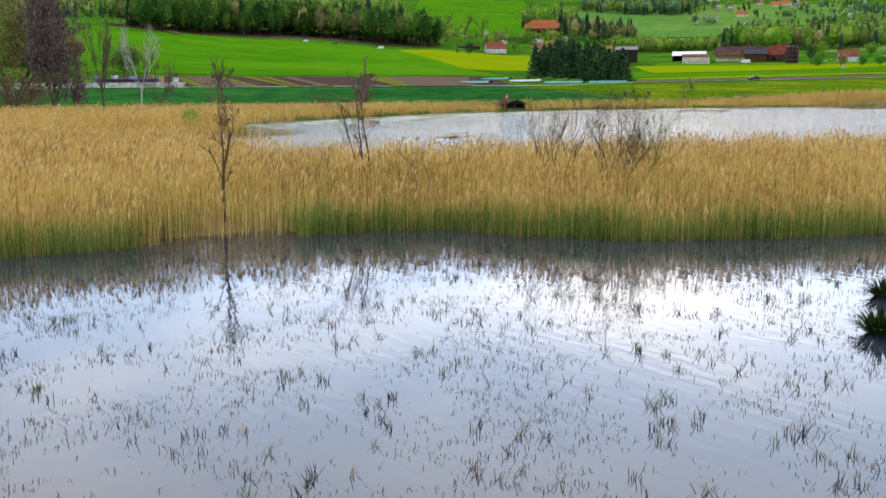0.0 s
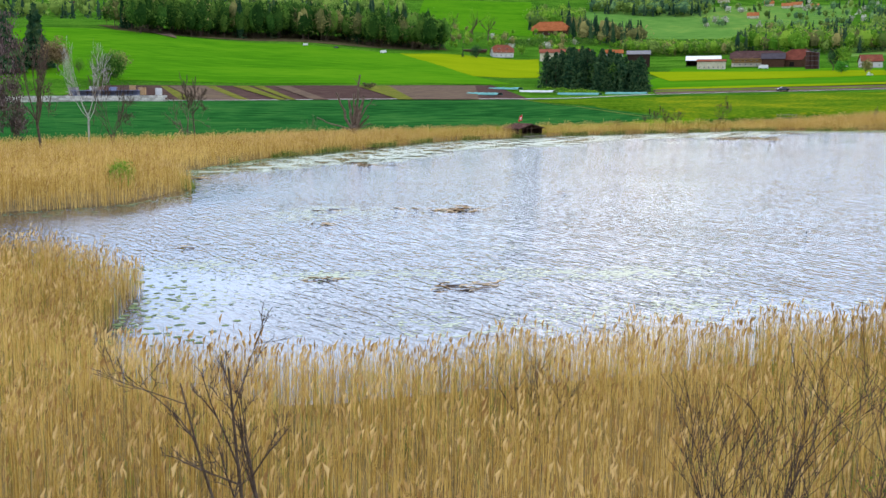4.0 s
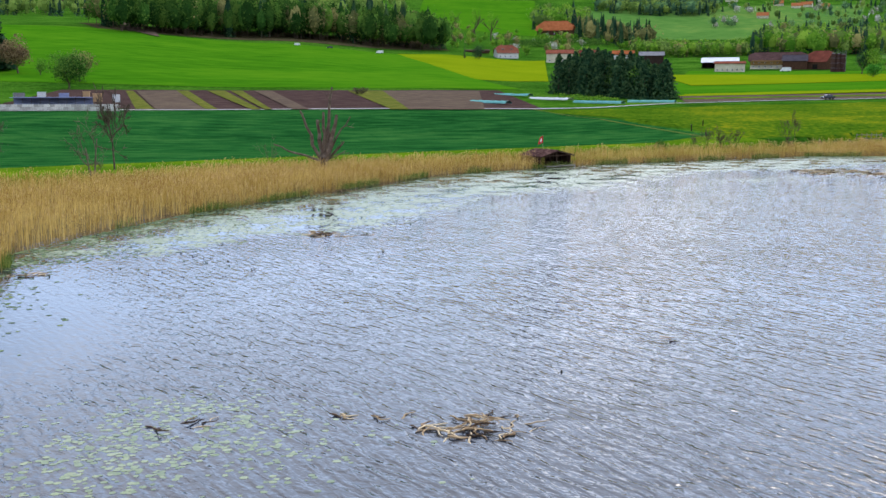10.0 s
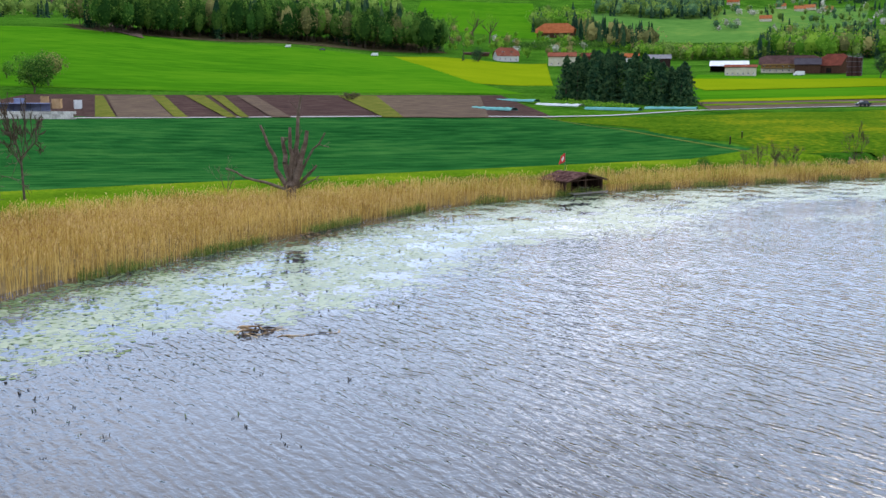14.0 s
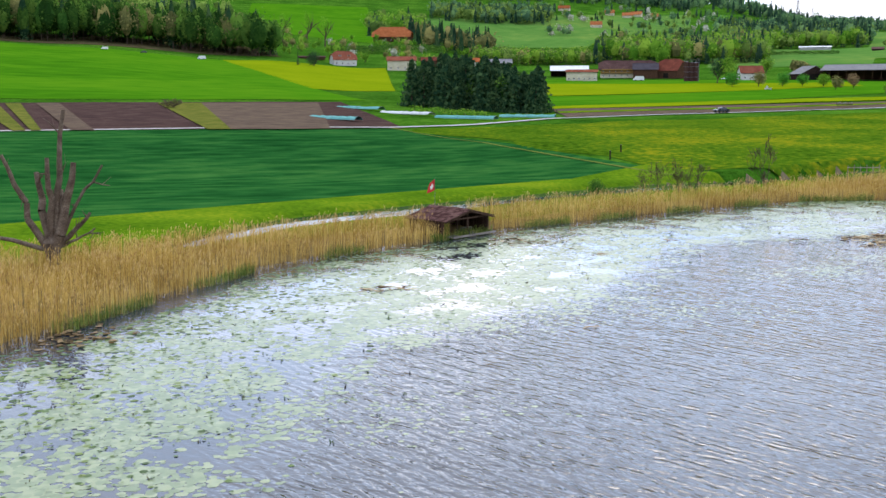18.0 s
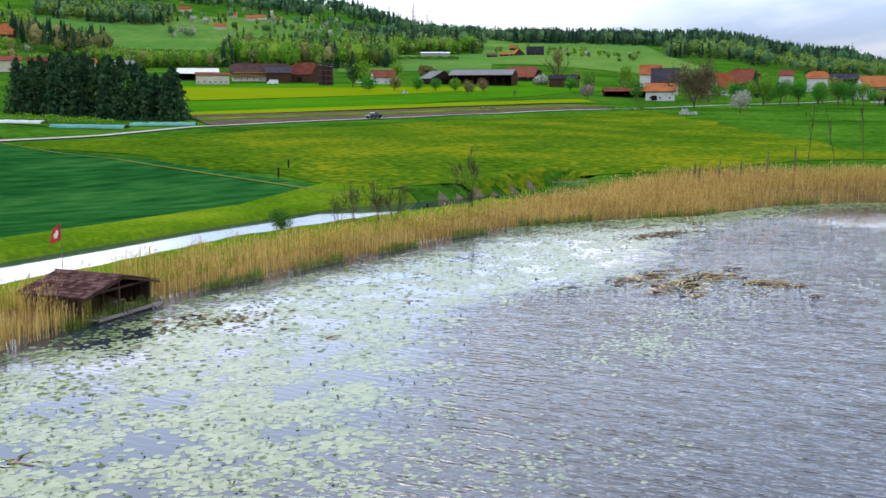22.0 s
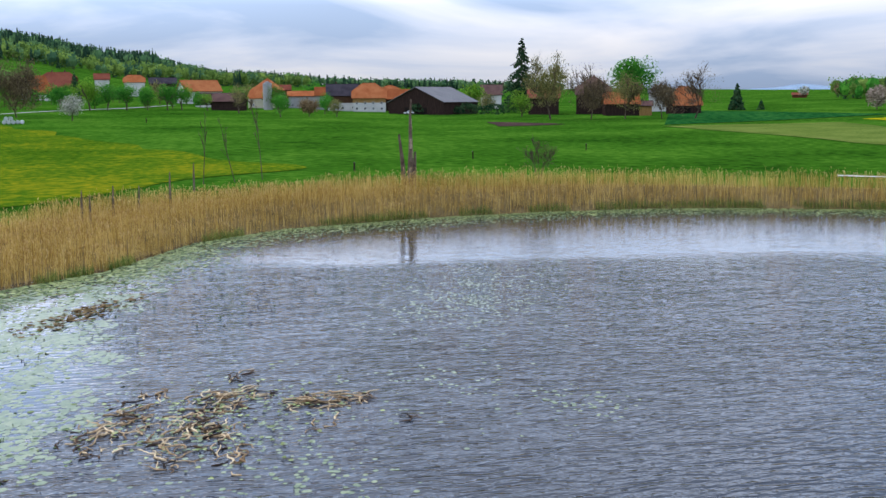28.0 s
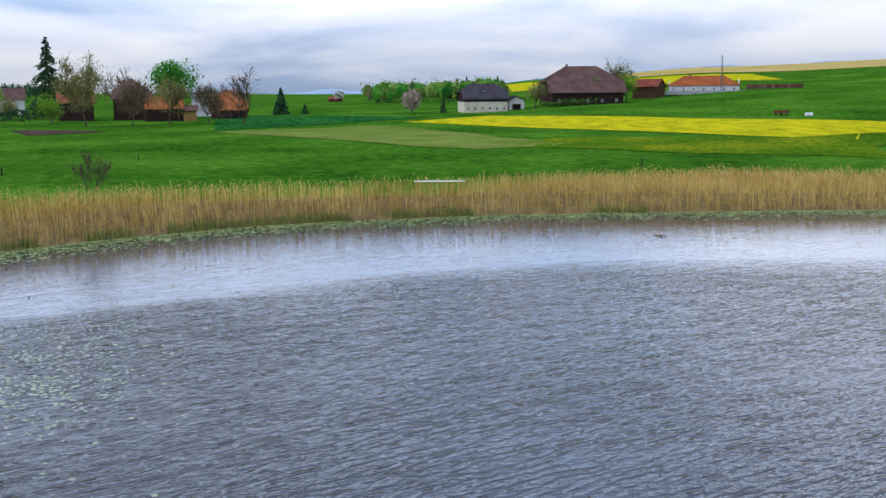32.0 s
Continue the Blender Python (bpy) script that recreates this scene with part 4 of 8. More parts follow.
def spots_polar(a0, a1, d0, d1, n, seed, gate=0.0):
    r = np.random.default_rng(seed)
    a = np.radians(r.uniform(a0, a1, n * 3))
    d = r.uniform(d0, d1, n * 3)
    x, y = HUB[0] + np.sin(a) * d, HUB[1] + np.cos(a) * d
    ok = patchy(x, y, 180, seed) > gate
    return list(zip(x[ok], y[ok]))[:n]


def spots_area(poly, n, seed):
    r = np.random.default_rng(seed)
    poly = np.array(poly, float)
    x, y = r.uniform(*np.stack([poly.min(0), poly.max(0)])[:, 0], n * 5), r.uniform(*np.stack([poly.min(0), poly.max(0)])[:, 1], n * 5)
    ok = inside(poly, x, y)
    return list(zip(x[ok], y[ok]))[:n]


# the wood on the hill
woodland("hill_wood", spots_area(path_of("-171.5,852.4 -92.8,912.8 -4.4,937 67.1,896.3 85.2,925.2 58.1,1037.1 -91.2,1064.9 -228.2,994.5"), 760, 3), "dense mixed spring wood on the hillside", 250, ("leaf_deep", "leaf_wood", "leaf_olive", "needle"), (0.62, 0.22, 0.1, 0.06), (22, 35), 1.9, slim=0.62)
woodland("hill_wood", spots_polar(-30, 3.5, 1231, 1846, 420, 5, 0.4), "woods along the upper hill", 75, ("leaf_hazy", "needle_hazy"), (0.7, 0.3), (19, 31), 4.3)
woodland("hill_wood", spots_polar(11.2, 14.4, 1290, 1650, 90, 25), "leafy wood above the orange farmhouse", 200, ("leaf_spring", "leaf_hazy", "needle_hazy"), (0.5, 0.35, 0.15), (18, 30), 2.8)
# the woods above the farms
woodland("hill_wood", spots_polar(17.4, 24.6, 960, 1100, 230, 7), "bright spring wood behind the farms", 190, ("leaf_spring", "leaf_hazy", "leaf_olive"), (0.55, 0.35, 0.1), (9, 17), 2.2)
woodland("hill_wood", spots_polar(13.6, 18.2, 1090, 1240, 80, 26), "belt of dark conifers above the farms", 190, ("needle", "needle_hazy", "leaf_olive"), (0.6, 0.25, 0.15), (17, 30), 2.4)
woodland("hill_wood", spots_polar(24.2, 33.5, 960, 1330, 430, 27), "tall mixed spring wood behind the farms", 160, ("leaf_spring", "leaf_hazy", "needle_hazy", "leaf_olive"), (0.3, 0.35, 0.25, 0.1), (15, 27), 2.6)
woodland("hill_wood", spots_polar(30.5, 38.1, 1300, 1440, 170, 8), "light green trees at the foot of the dark wood", 140, ("leaf_spring", "leaf_hazy", "needle_hazy"), (0.45, 0.4, 0.15), (15, 26), 2.8)
woodland("hill_wood", spots_polar(30.5, 38.3, 1430, 1750, 420, 15), "dark conifer wood on the spur", 120, ("needle_hazy", "leaf_ridge_hazy", "leaf_hazy"), (0.62, 0.2, 0.18), (20, 33), 3.4)
woodland("hill_wood", spots_polar(14.6, 21.4, 1750, 1960, 330, 9), "belt of wood on the far slope", 85, ("leaf_ridge_hazy", "leaf_hazy", "needle_hazy"), (0.45, 0.3, 0.25), (14, 25), 3.8)
woodland("hill_wood", spots_polar(21, 31, 1560, 2050, 130, 28, 0.5), "scattered clumps of trees on the far slope", 85, ("leaf_hazy", "leaf_ridge_hazy", "needle_hazy", "blossom"), (0.4, 0.3, 0.2, 0.1), (9, 19), 3.2)
woodland("hill_wood", spots_polar(8, 41, 2154, 2646, 1500, 10, 0.15), "dark wood along the ridge", 50, ("leaf_ridge_hazy", "needle_hazy"), (0.5, 0.5), (17, 29), 5.6)
woodland("hill_wood", spots_polar(39.6, 58, 1980, 2462, 1250, 11, 0.1), "dark spruce wood on the eastern hill", 60, ("needle_hazy", "leaf_ridge_hazy"), (0.72, 0.28), (19, 31), 4.6)
woodland("hill_wood", spots_polar(48.4, 66, 1415, 1908, 640, 12, 0.3), "light green wood at the hill foot", 85, ("leaf_hazy", "leaf_ridge_hazy", "needle_hazy"), (0.55, 0.25, 0.2), (14, 24), 3.6)
woodland("hill_wood", spots_polar(39, 47, 1120, 1500, 40, 29, 0.45), "scattered fruit trees round the hamlet", 120, ("leaf_spring", "leaf_hazy", "blossom"), (0.5, 0.35, 0.15), (6, 11), 2.0)
woodland("hill_wood", spots_polar(58, 80, 2092, 3200, 1100, 13, 0.1), "distant low wooded ridge", 40, ("leaf_ridge_hazy", "needle_hazy"), (0.5, 0.5), (14, 24), 6.4)
woodland("hill_wood", spots_polar(92.5, 99.5, 689, 862, 164, 14, 0.0), "row of trees on the far fields", 150, ("leaf_hazy", "leaf_green", "needle"), (0.6, 0.3, 0.1), (8, 16), 1.5)
woodland("orchard_trees", spots_polar(6, 17, 800, 1180, 110, 16, 0.35), "scattered orchard trees on the slope", 120, ("leaf_spring", "leaf_olive", "blossom"), (0.6, 0.3, 0.1), (6, 12), 1.5)

# the stand of dark spruces by the track
r_s = np.random.default_rng(21)
for k in range(74):
    u, v = r_s.uniform(0, 0.86), r_s.uniform(0, 1)
    px_, py_ = 87 + 39 * u + 20 * v * (1 - u), 499 - 60 * u + 37 * v
    if k % 9 == 8:
        leafy_tree(px_, py_, r_s.uniform(11, 15), 7.5, "leaf_wood", "dark leafy tree at the edge of the spruces", 260, 0.8)
    else:
        spruce(px_, py_, r_s.uniform(12.5, 19) * (0.78 + 0.3 * math.sin(math.pi * min(u / 0.86 * 0.8 + 0.15, 1))), r_s.uniform(7.5, 12), "dark green spruce in a dense stand", 700, full=0.6, ragged=0.2, group="stand of spruces")

# single trees: x, y, height, width
hero_spruce(516.6, 293.5, 36.2, 24, "tall dark spruce with drooping boughs beside the farm")
twiggy_tree(423.5, 263.0, 25.5, 16.5, "old tree with olive spring buds at the field edge", buds="leaf_olive", count=3600, size=0.6, bole=0.2)
twiggy_tree(428.7, 247.8, 17.0, 14.0, "brown budding tree before the farmhouse", buds="twig_brown", count=2400, size=0.55, bole=0.26)
twiggy_tree(438.1, 235.5, 18.2, 14.0, "olive budding tree before the barn", buds="leaf_olive", count=2200, size=0.5, bole=0.26)
twiggy_tree(439.1, 221.1, 15.5, 12.0, "thin brown tree at the field edge", buds="twig_brown", count=2000, size=0.5, bole=0.26)
twiggy_tree(432.6, 208.2, 21.5, 20.0, "large bare tree with a round crown of twigs", buds="twig_brown", count=1100, size=0.4, bole=0.2)
leafy_tree(536.4, 241.6, 26.6, 20.7, "leaf_green", "fresh green lime tree behind the farm", leaves=800)
twiggy_tree(537.6, 264.6, 23, 22, "bare tree behind the farmhouse", buds="twig_brown", count=900, size=0.4, bole=0.2)
bare_tree(596.1, 322.2, 16.1, "bare tree behind the village", depth=3, kids=4, first=0.42)
leafy_tree(454.0, 280.6, 12.3, 9.4, "leaf_spring", "yellow-green bush beside the orchard", leaves=350, trunk=0.08)
leafy_tree(556.7, 328.2, 14.6, 13.1, "leaf_spring", "bright green tree behind the barn", leaves=350)
leafy_tree(498.8, 306.3, 9.2, 11.6, "leaf_olive", "pale willow bush behind the hedge", leaves=260, trunk=0.08)
spruce(532.7, 192.6, 12.6, 8.8, "small dark conifer on the meadow edge", leaves=400)
spruce(530.4, 181.5, 5.1, 3.9, "little dark conifer on the meadow edge", leaves=200)
leafy_tree(507.1, 133.8, 10.8, 13.7, "blossom_pink", "blossoming bush with beige and pink flowers", leaves=420, trunk=0.1)
spruce(494.6, 121.2, 7.7, 3.9, "small dark thuja beside the cream house", leaves=200)
leafy_tree(485.7, 80.9, 13.2, 9.3, "leaf_olive", "budding tree beside the big farmhouse", leaves=300)
leafy_tree(501.2, 47.1, 11.9, 9.3, "leaf_green", "round green tree before the farmhouse", leaves=400, trunk=0.12)
leafy_tree(503.6, 31.7, 14.7, 9.4, "leaf_spring", "green tree beside the farmhouse", leaves=380, trunk=0.12)
twiggy_tree(524.5, 28.0, 20.7, 16.7, "half-bare tree behind the farmhouse", buds="leaf_olive", count=1400, size=0.5, bole=0.3)
leafy_tree(792.1, 146.1, 8.4, 12.7, "blossom", "white blossoming fruit tree by the hut", leaves=200)
leafy_tree(777.9, 124.4, 9.2, 9.2, "leaf_rust", "rusty budding orchard tree by the hut", leaves=200)
leafy_tree(776.3, 110.1, 11.8, 9.2, "leaf_green", "small green orchard tree by the hut", leaves=200)
leafy_tree(533.1, 740.0, 32.5, 10.3, "leaf_olive", "tall slender poplar with olive buds", leaves=520, trunk=0.06)
leafy_tree(475.5, 692.7, 7.9, 16.3, "blossom", "white blossoming fruit tree", leaves=380, trunk=0.12)
leafy_tree(389.8, 558.2, 7.9, 12.0, "blossom_pink", "pinkish blossoming fruit tree", leaves=320, trunk=0.15)
leafy_tree(445.7, 584.5, 19.9, 10.0, "leaf_spring", "bright spring-green tree in the village", leaves=380, trunk=0.1)
leafy_tree(387.8, 521.4, 11.9, 8.0, "leaf_green", "green tree beside the low shed", leaves=320, trunk=0.1)
twiggy_tree(335.3, 440.1, 20.4, 19.5, "large brown budding tree at the meadow edge", buds="twig_brown", count=3600, size=0.6, bole=0.14)
spruce(502.0, 536.2, 16.5, 8.2, "dark conifer in the village", leaves=350)
leafy_tree(403.0, 472.1, 10.9, 12.1, "leaf_green", "round fresh green tree in the village row", leaves=380, trunk=0.2, group='row of village trees')
leafy_tree(416.7, 467.0, 15.4, 9.5, "leaf_spring", "round fresh green tree in the village row", leaves=380, trunk=0.2, group='row of village trees')
leafy_tree(424.2, 463.3, 13.0, 9.0, "leaf_green", "round fresh green tree in the village row", leaves=380, trunk=0.2, group='row of village trees')
leafy_tree(432.2, 458.7, 13.6, 10.2, "leaf_green", "round fresh green tree in the village row", leaves=380, trunk=0.2, group='row of village trees')
leafy_tree(438.9, 452.2, 11.2, 8.5, "leaf_green", "round fresh green tree in the village row", leaves=380, trunk=0.2, group='row of village trees')
leafy_tree(441.9, 443.7, 13.4, 9.6, "leaf_green", "round fresh green tree in the village row", leaves=380, trunk=0.2, group='row of village trees')
leafy_tree(448.7, 440.2, 12.8, 8.6, "leaf_green", "round fresh green tree in the village row", leaves=380, trunk=0.2, group='row of village trees')
leafy_tree(322.6, 407.7, 9.0, 8.6, "blossom", "white blossoming fruit tree on the meadow", leaves=420, trunk=0.2)
leafy_tree(452.8, 429.4, 9.0, 6.2, "leaf_spring", "small green tree before the barn", leaves=220)
leafy_tree(397.0, 366.2, 9.0, 8.1, "leaf_green", "fresh green fruit tree on the meadow", leaves=380, trunk=0.15)
bare_tree(427.8, 393.9, 6.5, "bare shrubby fruit tree", depth=3, kids=4, buds='leaf_rust', bud_count=160, bud_size=0.4)
leafy_tree(411.0, 360.0, 8.1, 10.3, "leaf_rust", "rusty budding fruit tree", leaves=300, trunk=0.15, leaf_size=0.6)
leafy_tree(417.3, 350.6, 8.0, 6.9, "leaf_olive", "olive budding fruit tree", leaves=260, trunk=0.15)
leafy_tree(555.3, 420.4, 14.5, 12.0, "leaf_green", "green tree between the houses", leaves=260)
leafy_tree(345.7, 717.4, 19.2, 14.3, "leaf_spring", "orchard tree beside the farms", leaves=300, trunk=0.15)
leafy_tree(340.8, 720.4, 17.1, 10.7, "needle", "orchard tree beside the farms", leaves=300, trunk=0.15)
leafy_tree(321.7, 669.9, 8.8, 11.1, "leaf_green", "orchard tree beside the farms", leaves=300, trunk=0.15)
leafy_tree(335.9, 664.4, 9.8, 9.8, "leaf_olive", "orchard tree beside the farms", leaves=300, trunk=0.15)
leafy_tree(346.9, 657.0, 8.6, 9.2, "leaf_green", "orchard tree beside the farms", leaves=300, trunk=0.15)
leafy_tree(359.8, 656.5, 7.8, 7.3, "leaf_green", "orchard tree beside the farms", leaves=300, trunk=0.15)
leafy_tree(365.1, 643.9, 7.7, 8.5, "leaf_spring", "orchard tree beside the farms", leaves=300, trunk=0.15)
leafy_tree(350.3, 612.5, 7.9, 9.3, "leaf_olive", "orchard tree beside the farms", leaves=300, trunk=0.15)
leafy_tree(370.5, 624.6, 8.3, 8.4, "leaf_rust", "orchard tree beside the farms", leaves=300, trunk=0.15)
leafy_tree(450.2, 836.1, 12.6, 13.3, "leaf_spring", "orchard tree beside the farms", leaves=300, trunk=0.15)
leafy_tree(470.6, 822.2, 9.4, 26.7, "leaf_olive", "orchard tree beside the farms", leaves=300, trunk=0.15)
leafy_tree(345.9, 567.1, 4.9, 4.0, "leaf_spring", "young sapling on the field edge", leaves=120, trunk=0.3)
leafy_tree(492.9, 676.6, 11.9, 8.6, "leaf_olive", "olive garden tree in the village", leaves=200)
leafy_tree(-153.7, 554.0, 15.8, 16.9, "leaf_rust", "reddish budding tree beside the yard", leaves=420)
leafy_tree(-117.0, 499.9, 15.1, 15.9, "leaf_wood", "dark green leafy tree beside the yard", leaves=520, trunk=0.12)
leafy_tree(-142.3, 549.0, 7.8, 6.3, "leaf_wood", "small dark green tree", leaves=200, trunk=0.15)
spruce(-167.3, 565.5, 32.9, 18.6, "tall dark spruce above the yard", leaves=600)
spruce(-175.7, 540.4, 31.1, 23.0, "tall dark spruce beside the yard", leaves=500)
bare_tree(2.1, 473.2, 3.6, "low bare willow shrub on the plots", stems=14, depth=2, kids=4, first=0.8, radius=0.03, lean=0.7, buds='leaf_olive', bud_count=260, bud_size=0.4, category='shrub', name='shrub')
leafy_tree(108.5, 1137.7, 32.3, 8.6, "leaf_spring", "lone tree on the upper meadow", leaves=160)
leafy_tree(131.0, 1135.1, 35.3, 8.6, "leaf_spring", "lone tree on the upper meadow", leaves=160)
leafy_tree(148.8, 1132.8, 33.9, 8.6, "leaf_spring", "lone tree on the upper meadow", leaves=160)
leafy_tree(98.5, 843.5, 11.1, 9.8, "needle", "dark clipped tree beside the farmhouse", leaves=300, trunk=0.05)
spruce(86.5, 835.9, 11.4, 2.6, "slim dark cypress beside the farmhouse", leaves=160)
twiggy_tree(-53.9, 175.6, 19.0, 8.0, "dark bare alder on the reed bank", buds="twig_brown", count=250, size=0.16, bole=0.3, far=175, full=0.1, thick=0.013, z=0.5)
twiggy_tree(-49.4, 184.8, 18.4, 7.0, "bare white-barked birch on the reed bank", bark="birch", buds="twig_purple", count=260, size=0.16, bole=0.35, stems=2, far=90, full=0.1, thick=0.006, z=0.5)
twiggy_tree(-46.6, 189.2, 13.4, 7.5, "leaning bare tree on the reed bank", buds="twig_purple", count=260, size=0.16, bole=0.2, stems=3, far=185, full=0.1, thick=0.01, z=0.5)
twiggy_tree(-38.7, 225.9, 13.5, 5.5, "slim bare tree behind the reeds", buds="twig_brown", count=20, size=0.2, bole=0.4, far=230, full=0.1, thick=0.012, z=0.5)
leafy_tree(-119.9, 529.0, 13.0, 14.7, "leaf_olive", "round olive tree beyond the bank", leaves=320)
leafy_tree(-76.5, 198.0, 31, 15.0, "leaf_olive", "big olive-yellow willow in bud on the bank", leaves=1500, leaf_size=0.42, trunk=0.06, lobes=18)
twiggy_tree(-67.6, 193.2, 29.0, 10.5, "big dark purple-grey tree dense with bare twigs", buds="twig_purple", count=6500, size=0.5, bole=0.08, stems=3, far=195, z=0.6)
twiggy_tree(-71.5, 188.5, 9.0, 12.0, "low dark thicket of twigs on the bank", buds="twig_brown", count=1500, size=0.35, bole=0.08, stems=4, far=190, z=0.6)

# ---------- buildings ----------
M["plaster_white"] = stuff_material("white_plaster", [(0.36, 0.35, 0.33), (0.46, 0.45, 0.43), (0.52, 0.51, 0.49)], 0.9, 0.3, 3)
M["plaster_cream"] = stuff_material("cream_plaster", [(0.34, 0.30, 0.22), (0.44, 0.40, 0.30), (0.50, 0.46, 0.36)], 0.9, 0.3, 3)
M["plaster_grey"] = stuff_material("grey_plaster", [(0.20, 0.20, 0.20), (0.28, 0.28, 0.27), (0.34, 0.34, 0.33)], 0.9, 0.3, 3)
M["timber_dark"] = stuff_material("dark_timber", [(0.014, 0.009, 0.008), (0.028, 0.018, 0.015), (0.050, 0.032, 0.026)], 0.85, 0.6, 5, stretch=(6, 6, 0.6))
M["timber_brown"] = stuff_material("brown_timber", [(0.035, 0.018, 0.012), (0.060, 0.032, 0.02), (0.095, 0.052, 0.032)], 0.85, 0.6, 5, stretch=(6, 6, 0.6))
M["timber_honey"] = stuff_material("honey_timber", [(0.16, 0.085, 0.03), (0.24, 0.14, 0.05), (0.32, 0.20, 0.08)], 0.8, 0.6, 5, stretch=(6, 6, 0.6))
M["tile_red"] = stuff_material("red_tile", [(0.085, 0.025, 0.018), (0.14, 0.042, 0.028), (0.19, 0.065, 0.04)], 0.85, 0.25, 3, bump=0.5, bump_scale=4, objects=0.3)
M["tile_orange"] = stuff_material("orange_tile", [(0.187, 0.05525, 0.02125), (0.272, 0.085, 0.0323), (0.34, 0.1275, 0.051)], 0.85, 0.25, 3, bump=0.5, bump_scale=4, objects=0.3)
M["tile_brown"] = stuff_material("brown_tile", [(0.045, 0.024, 0.022), (0.075, 0.042, 0.038), (0.11, 0.065, 0.056)], 0.85, 0.25, 3, bump=0.5, bump_scale=4, objects=0.3)
M["tile_dark"] = stuff_material("dark_tile", [(0.022, 0.019, 0.024), (0.038, 0.033, 0.040), (0.06, 0.052, 0.06)], 0.8, 0.25, 3, bump=0.5, bump_scale=4, objects=0.3)
M["sheet_grey"] = stuff_material("grey_fibre_cement", [(0.11, 0.105, 0.11), (0.16, 0.155, 0.16), (0.21, 0.205, 0.20)], 0.7, 0.3, 3, stretch=(4, 0.5, 1))
M["sheet_white"] = stuff_material("white_sheet", [(0.42, 0.42, 0.43), (0.55, 0.55, 0.56), (0.62, 0.62, 0.63)], 0.5, 0.3, 3)
M["frame_white"] = stuff_material("white_frame", [(0.4, 0.4, 0.4), (0.5, 0.5, 0.5), (0.55, 0.55, 0.55)], 0.6, 1, 8)
M["glass_dark"] = stuff_material("window_glass", [(0.010, 0.012, 0.016), (0.018, 0.021, 0.027), (0.03, 0.034, 0.04)], 0.08, 0.5, 3, spec=0.5)
# near-black that paints the shade inside open barns and doorways
M["inside_shade"] = stuff_material("painted_inside_shade", [(0.008, 0.007, 0.006), (0.014, 0.012, 0.010), (0.022, 0.019, 0.016)], 0.95, 0.5, 3)
M["iron"] = stuff_material("grey_iron", [(0.10, 0.10, 0.11), (0.16, 0.16, 0.17), (0.23, 0.23, 0.24)], 0.5, 1, 8, metal=0.7)
M["silo_brown"] = stuff_material("brown_silo", [(0.035, 0.018, 0.016), (0.055, 0.028, 0.024), (0.08, 0.045, 0.038)], 0.6, 0.3, 3, stretch=(2, 2, 0.3))


def boxes(rows):
    """One mesh of boxes: rows of (x0, y0, z0, x1, y1, z1)."""
    V, F = [], []
    for k, (x0, y0, z0, x1, y1, z1) in enumerate(rows):
        V += [(x0, y0, z0), (x1, y0, z0), (x1, y1, z0), (x0, y1, z0), (x0, y0, z1), (x1, y0, z1), (x1, y1, z1), (x0, y1, z1)]
        F += [[8 * k + i for i in f] for f in ((0, 3, 2, 1), (4, 5, 6, 7), (0, 1, 5, 4), (1, 2, 6, 5), (2, 3, 7, 6), (3, 0, 4, 7))]
    return np.array(V, float), np.array(F)


def polymesh(name, verts, faces, mat):
    me = bpy.data.meshes.new(name)
    me.from_pydata([tuple(v) for v in verts], [], faces)
    me.materials.append(mat)
    me.update()
    return me


def slab(pts, thick):
    """A roof pane: its outline (three or four points) thickened downwards."""
    n = len(pts)
    v = [tuple(p) for p in pts] + [(p[0], p[1], p[2] - thick) for p in pts]
    f = [list(range(n)), list(range(2 * n - 1, n - 1, -1))] + [[i, i + n, (i + 1) % n + n, (i + 1) % n] for i in range(n)]
    return v, f


SHARED = {}


def window_mesh(w, h, kind):
    key = (round(w, 1), round(h, 1), kind)
    if key not in SHARED:
        if kind == "frame":
            t = 0.12
            SHARED[key] = mesh_from("window_frame", *boxes([(-w / 2, -0.07, 0, -w / 2 + t, 0.02, h), (w / 2 - t, -0.07, 0, w / 2, 0.02, h), (-w / 2 + t, -0.07, h - t, w / 2 - t, 0.02, h), (-w / 2 - 0.08, -0.16, -0.06, w / 2 + 0.08, 0.02, t), (-0.04, -0.06, t, 0.04, 0.02, h - t)]), M["frame_white"])
        else:
            SHARED[key] = mesh_from("pane", *boxes([(-w / 2 + 0.1, -0.02, 0.1, w / 2 - 0.1, 0.015, h - 0.1)]), M["glass_dark"])
    return SHARED[key]


def add_window(parent, x, y, z, w, h, turn=0):
    f = part("window", window_mesh(w, h, "frame"), parent, loc=pose(x, y, z, 0, 0, turn))
    part("pane", window_mesh(w, h, "pane"), f)


